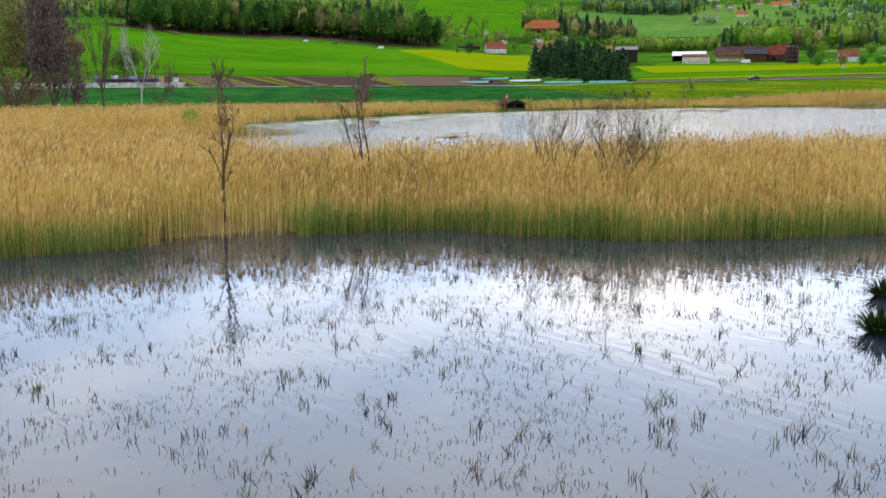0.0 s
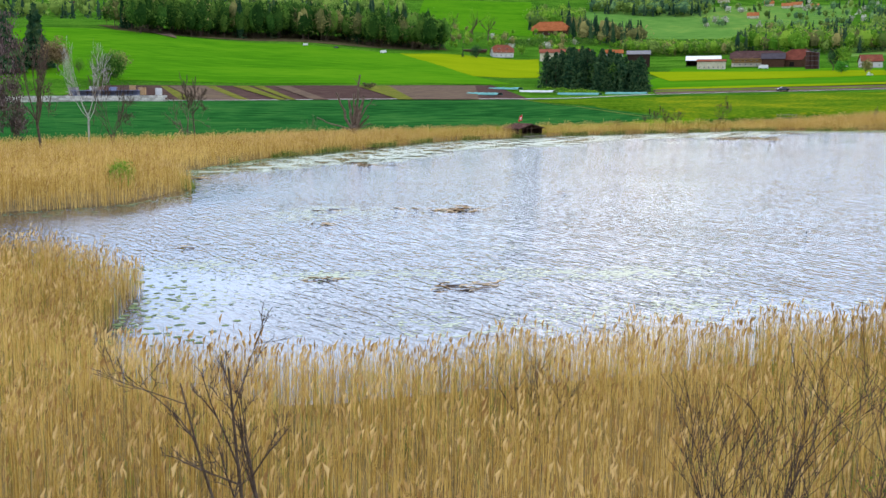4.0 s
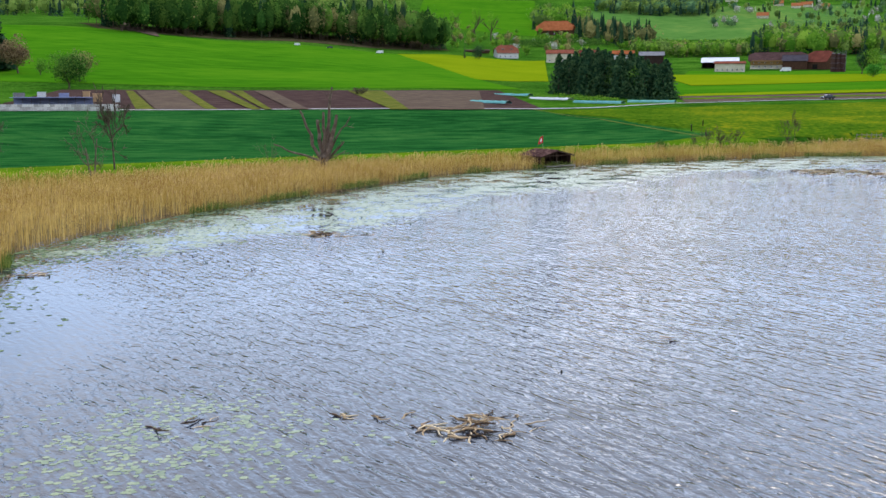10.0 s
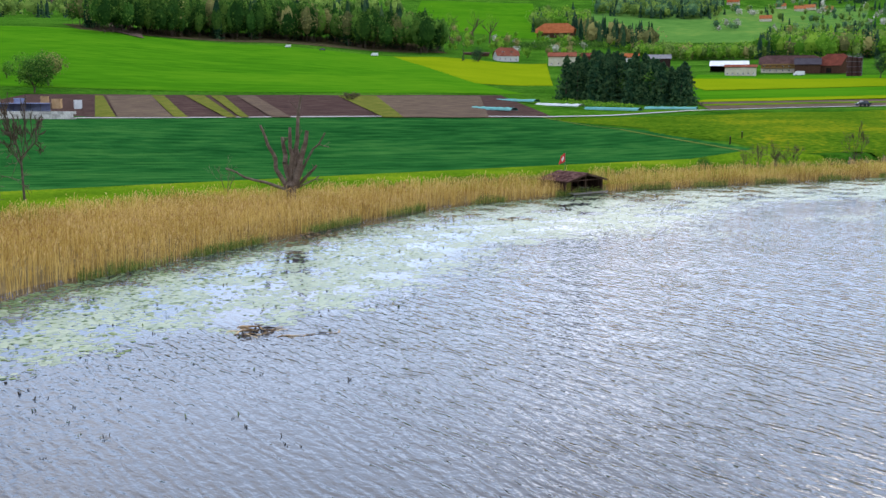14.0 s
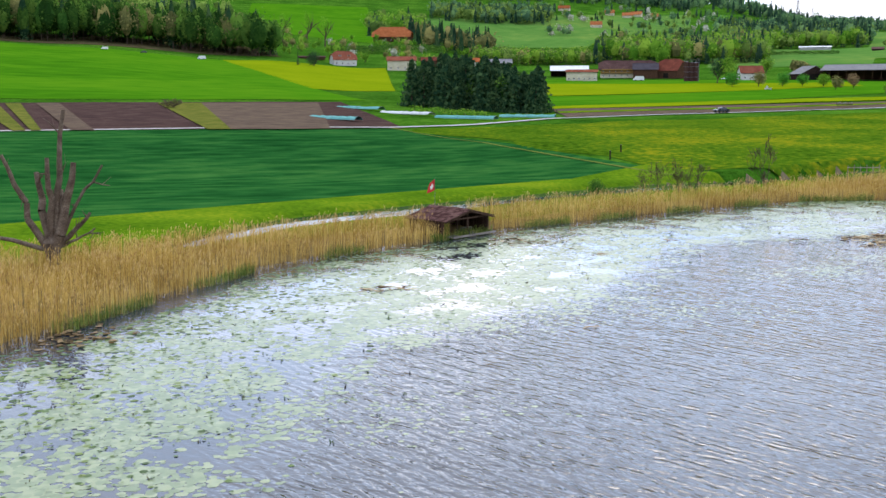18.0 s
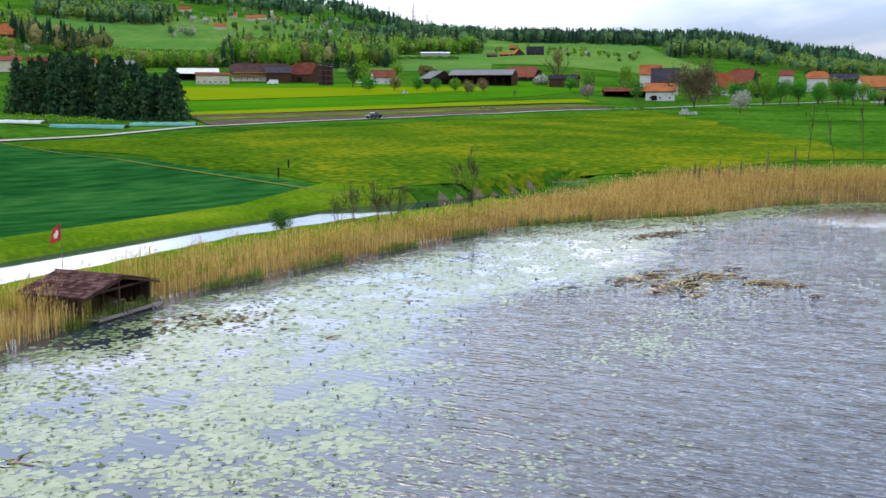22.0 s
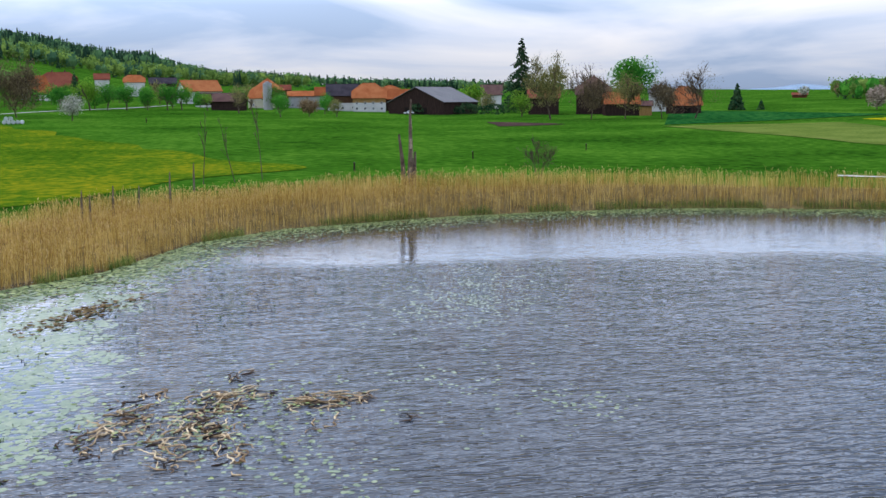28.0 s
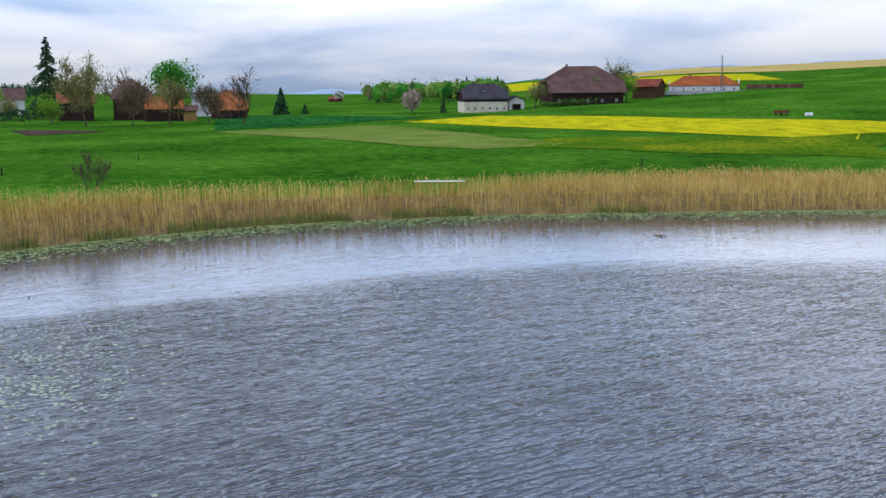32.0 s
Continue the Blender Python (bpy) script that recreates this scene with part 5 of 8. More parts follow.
def house(x, y, turn, length, width, eave, rise, label, wall="plaster_white", roof="tile_red", hip=0.0, over=0.7, side=(0, 0), gable=(0, 0), door=(), chimney=0, open_front=False, name="house", category="house", upper="", split=0.5, dormers=0, lift=0.0):
    """A house with its ridge along its own x, looking out over its own -y. side and gable: rows and columns of windows.
    hip: how far the ridge ends are drawn in. upper: a second wall material above split of the eave height."""
    h = thing(name, x, y, land_z(x, y) - 0.3 + lift, turn, label, category)
    L, W, E, R = length / 2, width / 2, eave + 0.3, rise
    k = 0.0 if hip < 0.9 * L else 0.0
    low = E * split if upper else E
    top = 1 - (hip / max(L, 0.1) if hip else 0)
    ft = 0.35
    if open_front:
        part("wall", mesh_from("wall", *boxes([(-L, W - 0.25, 0, L, W, E), (-L, -W, 0, -L + 0.25, W - 0.25, E), (L - 0.25, -W, 0, L, W - 0.25, E)]), M[wall]), h)
        n = max(2, int(length / 5))
        for i in range(n + 1):
            px_ = -L + 0.15 + (2 * L - 0.3) * i / n
            part("post", mesh_from("post", *boxes([(px_ - 0.15, -W, 0, px_ + 0.15, -W + 0.3, E)]), M[wall]), h)
        part("beam", mesh_from("beam", *boxes([(-L, -W - 0.02, E - 0.5, L, -W + 0.28, E)]), M[wall]), h)
        # floor coloured near-black in place of the barn's inner shade
        part("floor_slab", mesh_from("floor_slab", *boxes([(-L + 0.25, -W, 0.1, L - 0.25, W - 0.25, 0.35)]), M["inside_shade"]), h)
    else:
        part("wall", mesh_from("wall", *boxes([(-L, -W, 0, L, W, low)]), M[wall]), h)
        if upper:
            part("upper_wall", mesh_from("upper_wall", *boxes([(-L - 0.05, -W - 0.05, low, L + 0.05, W + 0.05, E)]), M[upper]), h)
    gm = M[upper or wall]
    if hip < L * 0.95:
        for sx in (-1, 1):
            cut = min(hip / L, 0.9) if hip else 0.0
            zt = E + R * (1 - cut * 0.9)
            wt_ = W * (1 - (zt - E) / R)
            x0 = sx * (L - 0.02)
            x1 = sx * (L - 0.25)
            ring = [(-W, E), (W, E), (wt_, zt - 0.12), (-wt_, zt - 0.12)]
            v = [(x0, a, b) for a, b in ring] + [(x1, a, b) for a, b in ring]
            part("gable", polymesh("gable", v, [[0, 1, 2, 3], [7, 6, 5, 4], [0, 4, 5, 1], [1, 5, 6, 2], [2, 6, 7, 3], [3, 7, 4, 0]], gm), h)
    slope = R / W
    ex, ey = L + over, W + over
    ez, rz = E - over * slope, E + R
    hx = L - hip if hip else ex
    if hip:
        he = E + R - min(hip, L) * slope if hip < W * 0.8 else ez
        part_hip = hip < W * 0.8
        for s in (-1, 1):
            if part_hip:
                yy = W * (1 - (he - E) / R)
                pts = [(-ex, s * ey, ez), (ex, s * ey, ez), (ex, s * yy, he), (hx, 0, rz), (-hx, 0, rz), (-ex, s * yy, he)]
            else:
                pts = [(-ex, s * ey, ez), (ex, s * ey, ez), (max(hx, 0.05), 0, rz), (-max(hx, 0.05), 0, rz)]
            v, f = slab(pts if s < 0 else pts[::-1], 0.22)
            part("roof", polymesh("roof", v, f, M[roof]), h)
            if part_hip:
                pts = [(s * ex, -yy, he), (s * ex, yy, he), (s * hx, 0, rz)]
            else:
                pts = [(s * ex, -ey, ez), (s * ex, ey, ez), (s * max(hx, 0.05), 0, rz)]
            v, f = slab(pts if s > 0 else pts[::-1], 0.22)
            part("hip", polymesh("hip", v, f, M[roof]), h)
    else:
        for s in (-1, 1):
            pts = [(-ex, s * ey, ez), (ex, s * ey, ez), (ex, 0, rz), (-ex, 0, rz)]
            v, f = slab(pts if s < 0 else pts[::-1], 0.22)
            part("roof", polymesh("roof", v, f, M[roof]), h)
            part("eaves_board", mesh_from("eaves_board", *boxes([(-ex, s * ey - 0.05, ez - 0.26, ex, s * ey + 0.05, ez - 0.02)]), M["timber_dark"]), h)
    part("ridge", mesh_from("ridge", *boxes([(-max(hx, 0.3), -0.18, rz - 0.1, max(hx, 0.3), 0.18, rz + 0.08)]), M[roof]), h)
    ww, wh = 1.1, 1.3
    rows_, cols = side
    for i in range(rows_):
        for j in range(cols):
            add_window(h, -L + 2 * L * (j + 0.5) / cols, -W - (0.06 if upper else 0.01), 1.1 + i * 2.7, ww, wh)
    rows_, cols = gable
    for i in range(rows_):
        for j in range(cols):
            f = 1.0 if i * 2.7 + 2 < E else 0.55
            add_window(h, -L - (0.06 if upper else 0.01), (-W + 2 * W * (j + 0.5) / cols) * f, 1.1 + i * 2.7, ww, wh, -90)
    # solid panels, coloured as the shade of a doorway
    for dx, dw, dh, face in door:
        if face == "s":
            part("door", mesh_from("door", *boxes([(dx - dw / 2, -W - 0.09, 0.3, dx + dw / 2, -W + 0.05, 0.3 + dh)]), M["inside_shade"]), h)
        else:
            part("door", mesh_from("door", *boxes([(-L - 0.09, dx - dw / 2, 0.3, -L + 0.05, dx + dw / 2, 0.3 + dh)]), M["inside_shade"]), h)
    for c in range(chimney):
        cx = -L * 0.4 + c * L * 0.8
        part("chimney", mesh_from("chimney", *boxes([(cx - 0.35, 0.3, rz - 1.2, cx + 0.35, 1.0, rz + 0.9), (cx - 0.45, 0.2, rz + 0.9, cx + 0.45, 1.1, rz + 1.05)]), M["tile_brown"]), h)
    for c in range(dormers):
        cx = -L * 0.4 + c * L * 0.8 / max(dormers - 1, 1) if dormers > 1 else 0
        yy, zz = -W * 0.55, E + R * 0.28
        d = part("dormer", mesh_from("dormer", *boxes([(cx - 1.1, yy - 0.6, zz - 0.3, cx + 1.1, 0, zz + 1.2)]), M["plaster_white"]), h)
        part("dormer_roof", mesh_from("dormer_roof", *boxes([(cx - 1.4, yy - 0.9, zz + 1.2, cx + 1.4, 0.2, zz + 1.4)]), M[roof]), d)
        part("pane", mesh_from("pane", *boxes([(cx - 0.8, yy - 0.63, zz, cx + 0.8, yy - 0.59, zz + 1.0)]), M["glass_dark"]), d)
    return h

# name, place and size of each building: x, y, turn, length, width, eaves, rise
house(128.7, 903.0, 6, 17.6, 13.2, 4.7, 6.0, "white farmhouse with a red half-hipped roof", wall='plaster_white', roof='tile_red', hip=3.2, side=(2, 4), dormers=2, chimney=1, gable=(2, 2))
house(257.2, 1321.0, -22, 42.8, 21.6, 6.9, 10.2, "old farmhouse under a broad orange tiled roof", wall='timber_brown', roof='tile_orange', hip=7, side=(1, 5), over=2.0)
house(167.1, 871.2, -12, 20.8, 14.4, 7.2, 3.0, "low farm building with a faded red roof", wall='plaster_cream', roof='tile_red', side=(1, 4))
house(207.2, 937.6, -14, 16.1, 14.4, 4.9, 2.8, "barn with a red tiled roof", wall='timber_brown', roof='tile_red')
house(232.0, 918.3, -16, 17.8, 14.4, 7.5, 3.2, "house with an orange tiled roof", wall='plaster_white', roof='tile_orange', side=(1, 3))
house(236.6, 852.7, -17, 18.6, 14.4, 10.6, 3.0, "barn with a grey sheet roof", wall='timber_dark', roof='sheet_grey')
house(108.5, 928.8, -8, 20.3, 9.6, 1.9, 0.8, "low brown shed beside the farmhouse", wall='timber_brown', roof='tile_brown')
house(293.6, 855.0, -22, 27.7, 16.8, 4.6, 3.7, "open stable with a white sheet roof", wall='timber_dark', roof='sheet_white', open_front=True, category='barn', name='barn')
house(276.1, 789.0, -23, 21.0, 9.6, 6.2, 1.5, "long low house with a pinkish front", wall='plaster_cream', roof='tile_red', side=(1, 6))
chalet = house(332.1, 834.7, -25, 40.0, 16.8, 7.0, 5.7, "timber chalet farmhouse with honey-coloured balconies", wall='plaster_cream', roof='tile_brown', side=(2, 9), upper='timber_honey', split=0.42, hip=3, over=1.8, chimney=1)
for z in (3.2, 5.4):
    rail = part("balcony", mesh_from("balcony", *boxes([(-19, -10.2, z, 19, -8.5, z + 0.15)]), M["timber_brown"]), chalet, "brown timber balcony")
    part("railing", mesh_from("railing", *boxes([(-19, -10.25, z + 0.15, 19, -10.15, z + 1.0)]), M["timber_honey"]), rail)
house(340.8, 822.9, -26, 17.7, 14.4, 6.6, 4.4, "dark brown barn behind the chalet", wall='timber_brown', roof='tile_dark', name='barn', category='barn')
house(358.7, 816.4, -53, 17.8, 19.2, 5.9, 8.0, "brown barn with a large red roof", wall='timber_brown', roof='tile_red', hip=3, side=(0, 0), door=[(0, 4, 3.5, 's')], name='barn', category='barn')
house(398.7, 775.7, -17, 15.5, 13.2, 4.9, 4.9, "small house with a red roof among trees", wall='plaster_white', roof='tile_red', side=(2, 3))
house(432.3, 755.6, 85, 16.8, 21.0, 4.4, 5.3, "open-gabled dark barn with a grey roof", wall='timber_dark', roof='sheet_grey', gable=(0, 0), door=[(0, 8, 4, 'g')], name='barn', category='barn')
house(453.4, 729.3, -50, 44.3, 24.0, 7.1, 3.9, "large open timber barn with a pale grey roof", wall='timber_brown', roof='sheet_grey', open_front=True, name='barn', category='barn')
house(513.9, 758.1, -60, 25.3, 21.6, 2.2, 7.7, "old farmhouse with a big red tiled roof", wall='timber_dark', roof='tile_red', hip=4, side=(1, 3))
house(480.3, 675.2, -50, 18.8, 12.0, 6.1, 2.4, "dark shed with a low roof", wall='timber_brown', roof='tile_dark', name='shed', category='shed')
house(735.5, 1183.0, -36, 35.4, 9.6, 3.6, 1.4, "long white shed on the hillside", wall='plaster_grey', roof='sheet_white', name='shed', category='shed')
house(742.1, 1054.5, -40, 13.9, 10.8, 2.0, 2.3, "hamlet house with an orange roof", wall='timber_brown', roof='tile_orange', side=(1, 2))
house(759.9, 1055.6, 70, 10.8, 12.0, 1.8, 5.6, "hamlet house with a steep orange gable roof", wall='timber_brown', roof='tile_orange', side=(1, 2))
house(784.2, 1053.3, -41, 18.8, 14.4, 2.3, 7.3, "hamlet farmhouse with a dark roof", wall='timber_dark', roof='tile_dark', side=(1, 3))
house(930.1, 1266.0, -40, 11.4, 10.8, 3.6, 4.0, "lone hillside house with an orange roof", wall='timber_brown', roof='tile_orange')
house(717.8, 1049.8, -39, 11.2, 9.6, 2.0, 2.1, "small dark barn in the hamlet", wall='timber_dark', roof='tile_brown', name='barn', category='barn')
house(428.9, 565.6, -41, 28.7, 14.4, 3.4, 1.8, "low open shed with a red-brown roof", wall='timber_dark', roof='tile_red', open_front=True, name='shed', category='shed')
house(418.2, 533.2, -49, 15.0, 13.2, 5.1, 4.1, "low house with an orange tiled roof", wall='plaster_white', roof='tile_orange', side=(1, 3), door=[(-3, 3, 2.5, 's')])
house(485.4, 589.9, -49, 16.0, 16.8, 8.2, 7.8, "tall house with a dark slate roof", wall='plaster_cream', roof='tile_dark', side=(1, 3), chimney=1)
house(506.6, 564.3, -27, 10.2, 16.8, 4.1, 9.4, "house with a steep orange tiled roof", wall='plaster_white', roof='tile_orange', side=(1, 2))
house(544.0, 577.2, -73, 18.7, 18.0, 6.9, 8.7, "farmhouse with a brownish red half-hipped roof", wall='timber_brown', roof='tile_red', hip=3, side=(1, 3), chimney=2)
house(569.3, 678.8, -48, 15.3, 14.4, 9.0, 6.6, "red roofed house behind the village street", wall='plaster_white', roof='tile_orange', side=(1, 3))
house(667.2, 632.7, -55, 10.2, 12.0, 10.3, 4.1, "white house with a red roof at the village end", wall='plaster_white', roof='tile_red', side=(1, 2))
house(659.0, 600.8, -57, 14.1, 12.0, 10.2, 4.7, "white house with an orange hipped roof", wall='plaster_white', roof='tile_orange', hip=3, side=(1, 3))
house(607.0, 546.4, -58, 16.1, 13.2, 10.4, 3.6, "house with a low dark roof", wall='timber_dark', roof='tile_dark', side=(1, 3))
house(555.3, 491.4, -40, 21.4, 15.6, 7.4, 6.0, "house with an orange roof and white gable", wall='plaster_white', roof='tile_orange', side=(2, 4), gable=(2, 2), chimney=1)
house(505.4, 455.0, -31, 16.8, 7.7, 3.7, 3.6, "long brown-roofed barn house with a white base", wall='plaster_white', roof='tile_brown', gable=(2, 2), side=(1, 3), upper='timber_dark', split=0.35)
house(469.6, 426.9, -79, 14.0, 12.0, 4.6, 3.6, "brown barn with a dark brown roof", wall='timber_dark', roof='tile_brown', name='barn', category='barn')
house(520.1, 430.9, -93, 12.7, 19.2, 5.6, 9.7, "house under a towering orange tiled roof", wall='plaster_cream', roof='tile_orange', hip=6, side=(1, 2))
house(575.7, 449.2, -64, 10.8, 12.0, 8.7, 2.8, "small red-brown roofed barn", wall='timber_brown', roof='tile_red', name='barn', category='barn')
house(530.2, 415.9, -65, 14.4, 12.0, 6.4, 2.5, "low orange roofed house", wall='plaster_grey', roof='tile_orange', side=(1, 3))
house(517.6, 398.9, -66, 6.5, 12.0, 7.4, 4.0, "narrow house with an orange roof", wall='plaster_grey', roof='tile_orange', side=(1, 1))
house(511.9, 385.4, -67, 15.3, 15.6, 7.8, 5.5, "farmhouse with a dark roof and timber storey", wall='plaster_white', roof='tile_dark', side=(1, 3), upper='timber_brown', split=0.5, chimney=1)
house(511.7, 371.0, -69, 16.3, 16.8, 7.2, 7.0, "white house with an orange hipped roof and timber gable", wall='plaster_white', roof='tile_orange', hip=5, side=(2, 4), upper='timber_honey', split=0.62)
house(566.7, 378.6, -50, 9.0, 14.4, 8.0, 4.8, "orange roofed house behind the barn", wall='plaster_white', roof='tile_orange', hip=3, side=(1, 2))
house(534.3, 359.6, -86, 16.3, 14.4, 6.4, 4.7, "barn with a bright orange roof", wall='timber_dark', roof='tile_orange', name='barn', category='barn')
house(488.5, 330.3, -21, 26.4, 32.7, 5.7, 6.8, "large black timber barn with a grey roof", wall='timber_dark', roof='sheet_grey', gable=(0, 0), door=[(0, 4, 4, 'g'), (-5, 3, 3, 'g'), (5, 3, 3, 'g')], name='barn', category='barn')
house(588.8, 325.8, -77, 11.4, 14.4, 7.8, 5.3, "house with a reddish brown roof behind the hedge", wall='plaster_white', roof='tile_brown')
house(494.2, 278.6, -80, 13.8, 16.8, 7.6, 4.6, "red roofed barn behind the orchard trees", wall='timber_dark', roof='tile_red', name='barn', category='barn')
house(506.1, 257.1, -83, 15.6, 21.6, 9.4, 8.5, "old farmhouse with a tall brown hipped roof", wall='timber_dark', roof='tile_brown', hip=8)
house(483.0, 242.1, -79, 14.7, 16.8, 5.3, 4.9, "barn with a bright orange tiled roof", wall='timber_dark', roof='tile_orange', name='barn', category='barn')
house(480.4, 230.9, -86, 5.2, 9.6, 4.4, 1.9, "small honey-coloured wooden shed", wall='timber_honey', roof='tile_brown', name='shed', category='shed')
house(542.1, 228.7, -87, 11.1, 14.4, 9.0, 2.3, "house with a pale grey roof behind trees", wall='plaster_white', roof='sheet_grey')
house(497.1, 215.6, -72, 12.5, 12.5, 4.6, 7.6, "barn with a steep orange half-hipped roof", wall='timber_dark', roof='tile_orange', hip=4, door=[(0, 3, 2.5, 's')], name='barn', category='barn')
house(809.4, 147.7, -94, 10.2, 9.6, 2.2, 1.5, "small bright red hut in the orchard", wall='tile_red', roof='tile_red', name='hut', category='hut')
house(498.9, 102.3, -90, 19.8, 15.6, 6.3, 6.2, "cream house with a dark half-hipped roof", wall='plaster_cream', roof='tile_dark', hip=4, side=(1, 6), upper='timber_dark', split=0.72, gable=(2, 3), dormers=1, chimney=1)
house(502.3, 86.7, 1, 9.6, 7.3, 4.4, 1.8, "white garage with a dark roof", wall='plaster_white', roof='tile_dark', door=[(0, 4, 2.5, 'g')], name='garage', category='garage')
house(509.0, 52.5, -94, 33.4, 28.8, 6.3, 11.1, "huge old farmhouse with a reddish brown hipped roof", wall='timber_dark', roof='tile_brown', hip=9, side=(1, 5), over=1.6, chimney=1)
house(537.0, 7.4, -131, 12.7, 13.2, 5.8, 3.6, "brown timber barn with a red roof", wall='timber_brown', roof='tile_red', name='barn', category='barn')
house(545.0, -25.8, -114, 35.3, 16.8, 3.8, 4.6, "white bungalow with an orange hipped roof", wall='plaster_white', roof='tile_orange', hip=7.5, side=(1, 7), chimney=1)

for x, y, turn, length, label in ((835, 1908, -25, 20, "far village house with an orange roof"), (862, 1930, -40, 24, "far farmhouse with a broad orange roof"), (885, 1900, -20, 16, "far village house with an orange gable"), (815, 1945, -30, 17, "far hillside house with a red roof"), (704, 1752, -28, 19, "lone far farmhouse with an orange roof"), (748, 2010, -30, 22, "far farmhouse on the upper slope")):
    house(x, y, turn, length, 12, 5, 5.5, label, wall="plaster_cream", roof="tile_orange", side=(1, 3))

terrace = thing("garden_terrace", 545.0, -25.8, land_z(545.0, -25.8) - 0.6, -114, "pale grey concrete terrace before the white bungalow", "terrace")
part("slab", mesh_from("slab", *boxes([(-24, -16.5, 0, 21, -8.6, 1.15)]), M["sheet_grey"]), terrace)
part("retaining_wall", mesh_from("retaining_wall", *boxes([(-24.4, -17, -0.6, 21.4, -16.5, 1.25)]), M["plaster_grey"]), terrace)
M["fence_brown"] = stuff_material("brown_board_fence", [(0.06, 0.033, 0.022), (0.1, 0.056, 0.036), (0.15, 0.085, 0.055)], 0.9, 0.4, 3, objects=0.4)
fence = thing("board_fence", 539.0, -47.0, land_z(539.0, -47.0) - 0.2, -112, "long brown board fence beside the bungalow", "fence")
for k in range(14):
    part("board", mesh_from("board", *boxes([(k * 2.0, -0.05, 0, k * 2.0 + 1.94, 0.05, 2.6)]), M["fence_brown"]), fence)
    part("post", mesh_from("post", *boxes([(k * 2.0 - 0.08, 0.05, 0, k * 2.0 + 0.08, 0.2, 2.75)]), M["timber_dark"]), fence)

# ---------- water plants ----------
M["pad"] = stuff_material("lily_pad", [(0.030, 0.062, 0.012), (0.060, 0.105, 0.020), (0.115, 0.155, 0.040)], 0.6, 0.4, 3, island=0.6, spec=0.12)
M["pad_pale"] = stuff_material("young_lily_leaf", [(0.075, 0.11, 0.035), (0.11, 0.15, 0.055), (0.16, 0.19, 0.085)], 0.35, 0.15, 1.5, island=0.5, spec=0.25)
M["pad_fresh"] = stuff_material("fresh_lily_leaf", [(0.09, 0.125, 0.025), (0.16, 0.2, 0.05), (0.26, 0.3, 0.1)], 0.5, 0.3, 2, island=0.6, spec=0.2)
M["pad_brown"] = stuff_material("withered_leaf", [(0.07, 0.046, 0.022), (0.13, 0.09, 0.045), (0.21, 0.15, 0.08)], 0.8, 0.4, 3, island=0.6)
M["sprout"] = stuff_material("dark_sprout", [(0.022, 0.018, 0.014), (0.045, 0.036, 0.026), (0.085, 0.068, 0.040)], 0.9, 0.5, 3, island=0.6)
M["sprout_green"] = stuff_material("green_sprout", [(0.025, 0.055, 0.010), (0.05, 0.085, 0.018), (0.09, 0.12, 0.03)], 0.8, 0.5, 3, island=0.5)
M["driftwood"] = stuff_material("driftwood", [(0.17, 0.105, 0.055), (0.40, 0.28, 0.16), (0.62, 0.49, 0.32)], 0.9, 0.8, 6, objects=0.35, bump=0.5, bump_scale=14)
# brown of algae and mud, also painting the reeds' dark reflection
M["algae"] = stuff_material("algae_and_reflection", [(0.04, 0.03, 0.016), (0.075, 0.056, 0.032), (0.12, 0.095, 0.055)], 0.95, 0.5, 3, island=0.6)
M["sedge"] = stuff_material("dark_sedge", [(0.012, 0.022, 0.008), (0.025, 0.042, 0.014), (0.045, 0.07, 0.022)], 0.8, 0.8, 5, island=0.5)


def pads(name, x, y, size, mat, label, z=0.006, tilt=0.0, sides=7):
    """Floating leaves: a notched disc each."""
    n = len(x)
    a = rng.uniform(0, 6.283, n)
    s = size * rng.uniform(0.55, 1.3, n)
    t = np.linspace(0.25, 6.03, sides)
    ang = a[:, None] + t[None]
    rad = s[:, None] * rng.uniform(0.85, 1.1, (n, sides)) / 2
    rad[:, 0] *= 0.95
    v = np.stack([x[:, None] + np.cos(ang) * rad, y[:, None] + np.sin(ang) * rad * 0.92, np.full((n, sides), z) + rng.uniform(0, 0.004, n)[:, None]], -1)
    if tilt:
        k = rng.uniform(-tilt, tilt, (n, 1))
        v[..., 2] += np.abs(np.cos(t)[None] * k * rad) + 0.01
    ob = new(name, mesh_from(name, v.reshape(-1, 3), np.arange(n * sides).reshape(n, sides), M[mat]))
    return tagged(ob, label, "water plants", kind="stuff")


in_bay = lambda x, y: inside(LAKE, x, y)


def near_shore(x, y, reach):
    return rng.uniform(0, 1, len(x)) < np.exp(-edge_distance(LAKE, x, y) / reach)


x, y = scatter(BAY, 24, in_bay)
k = rng.uniform(0, 1, len(x)) < np.clip(0.22 + 1.3 * (patchy(x, y, 8, 31) - 0.25), 0.05, 0.95) * np.clip(edge_distance(BAY, x, y) / 5 + patchy(x, y, 5, 36) - 0.6, 0, 1)
pads("lily_leaves", x[k], y[k], 0.42, "pad_pale", "pale young lily leaves just at the water surface", 0.004)
x, y = scatter(BAY, 12, in_bay)
k = near_shore(x, y, 4.6) & (patchy(x, y, 6, 32) > 0.22)
pads("lily_leaves", x[k], y[k], 0.34, "pad", "floating green lily leaves along the reeds", 0.014)
x, y = scatter(BAY, 1.4, in_bay)
k = patchy(x, y, 14, 33) > 0.42
pads("lily_leaves", x[k], y[k], 0.17, "pad", "single raised dark green lily leaves", 0.02, 0.5, 5)
x, y = scatter(LAKE, 14, lambda x, y: (edge_distance(LAKE, x, y) < 10) & (x > 80) & (y > 75) & near_shore(x, y, 2.8))
pads("lily_leaves", x, y, 0.36, "pad", "band of lily leaves along the east reeds", 0.012)
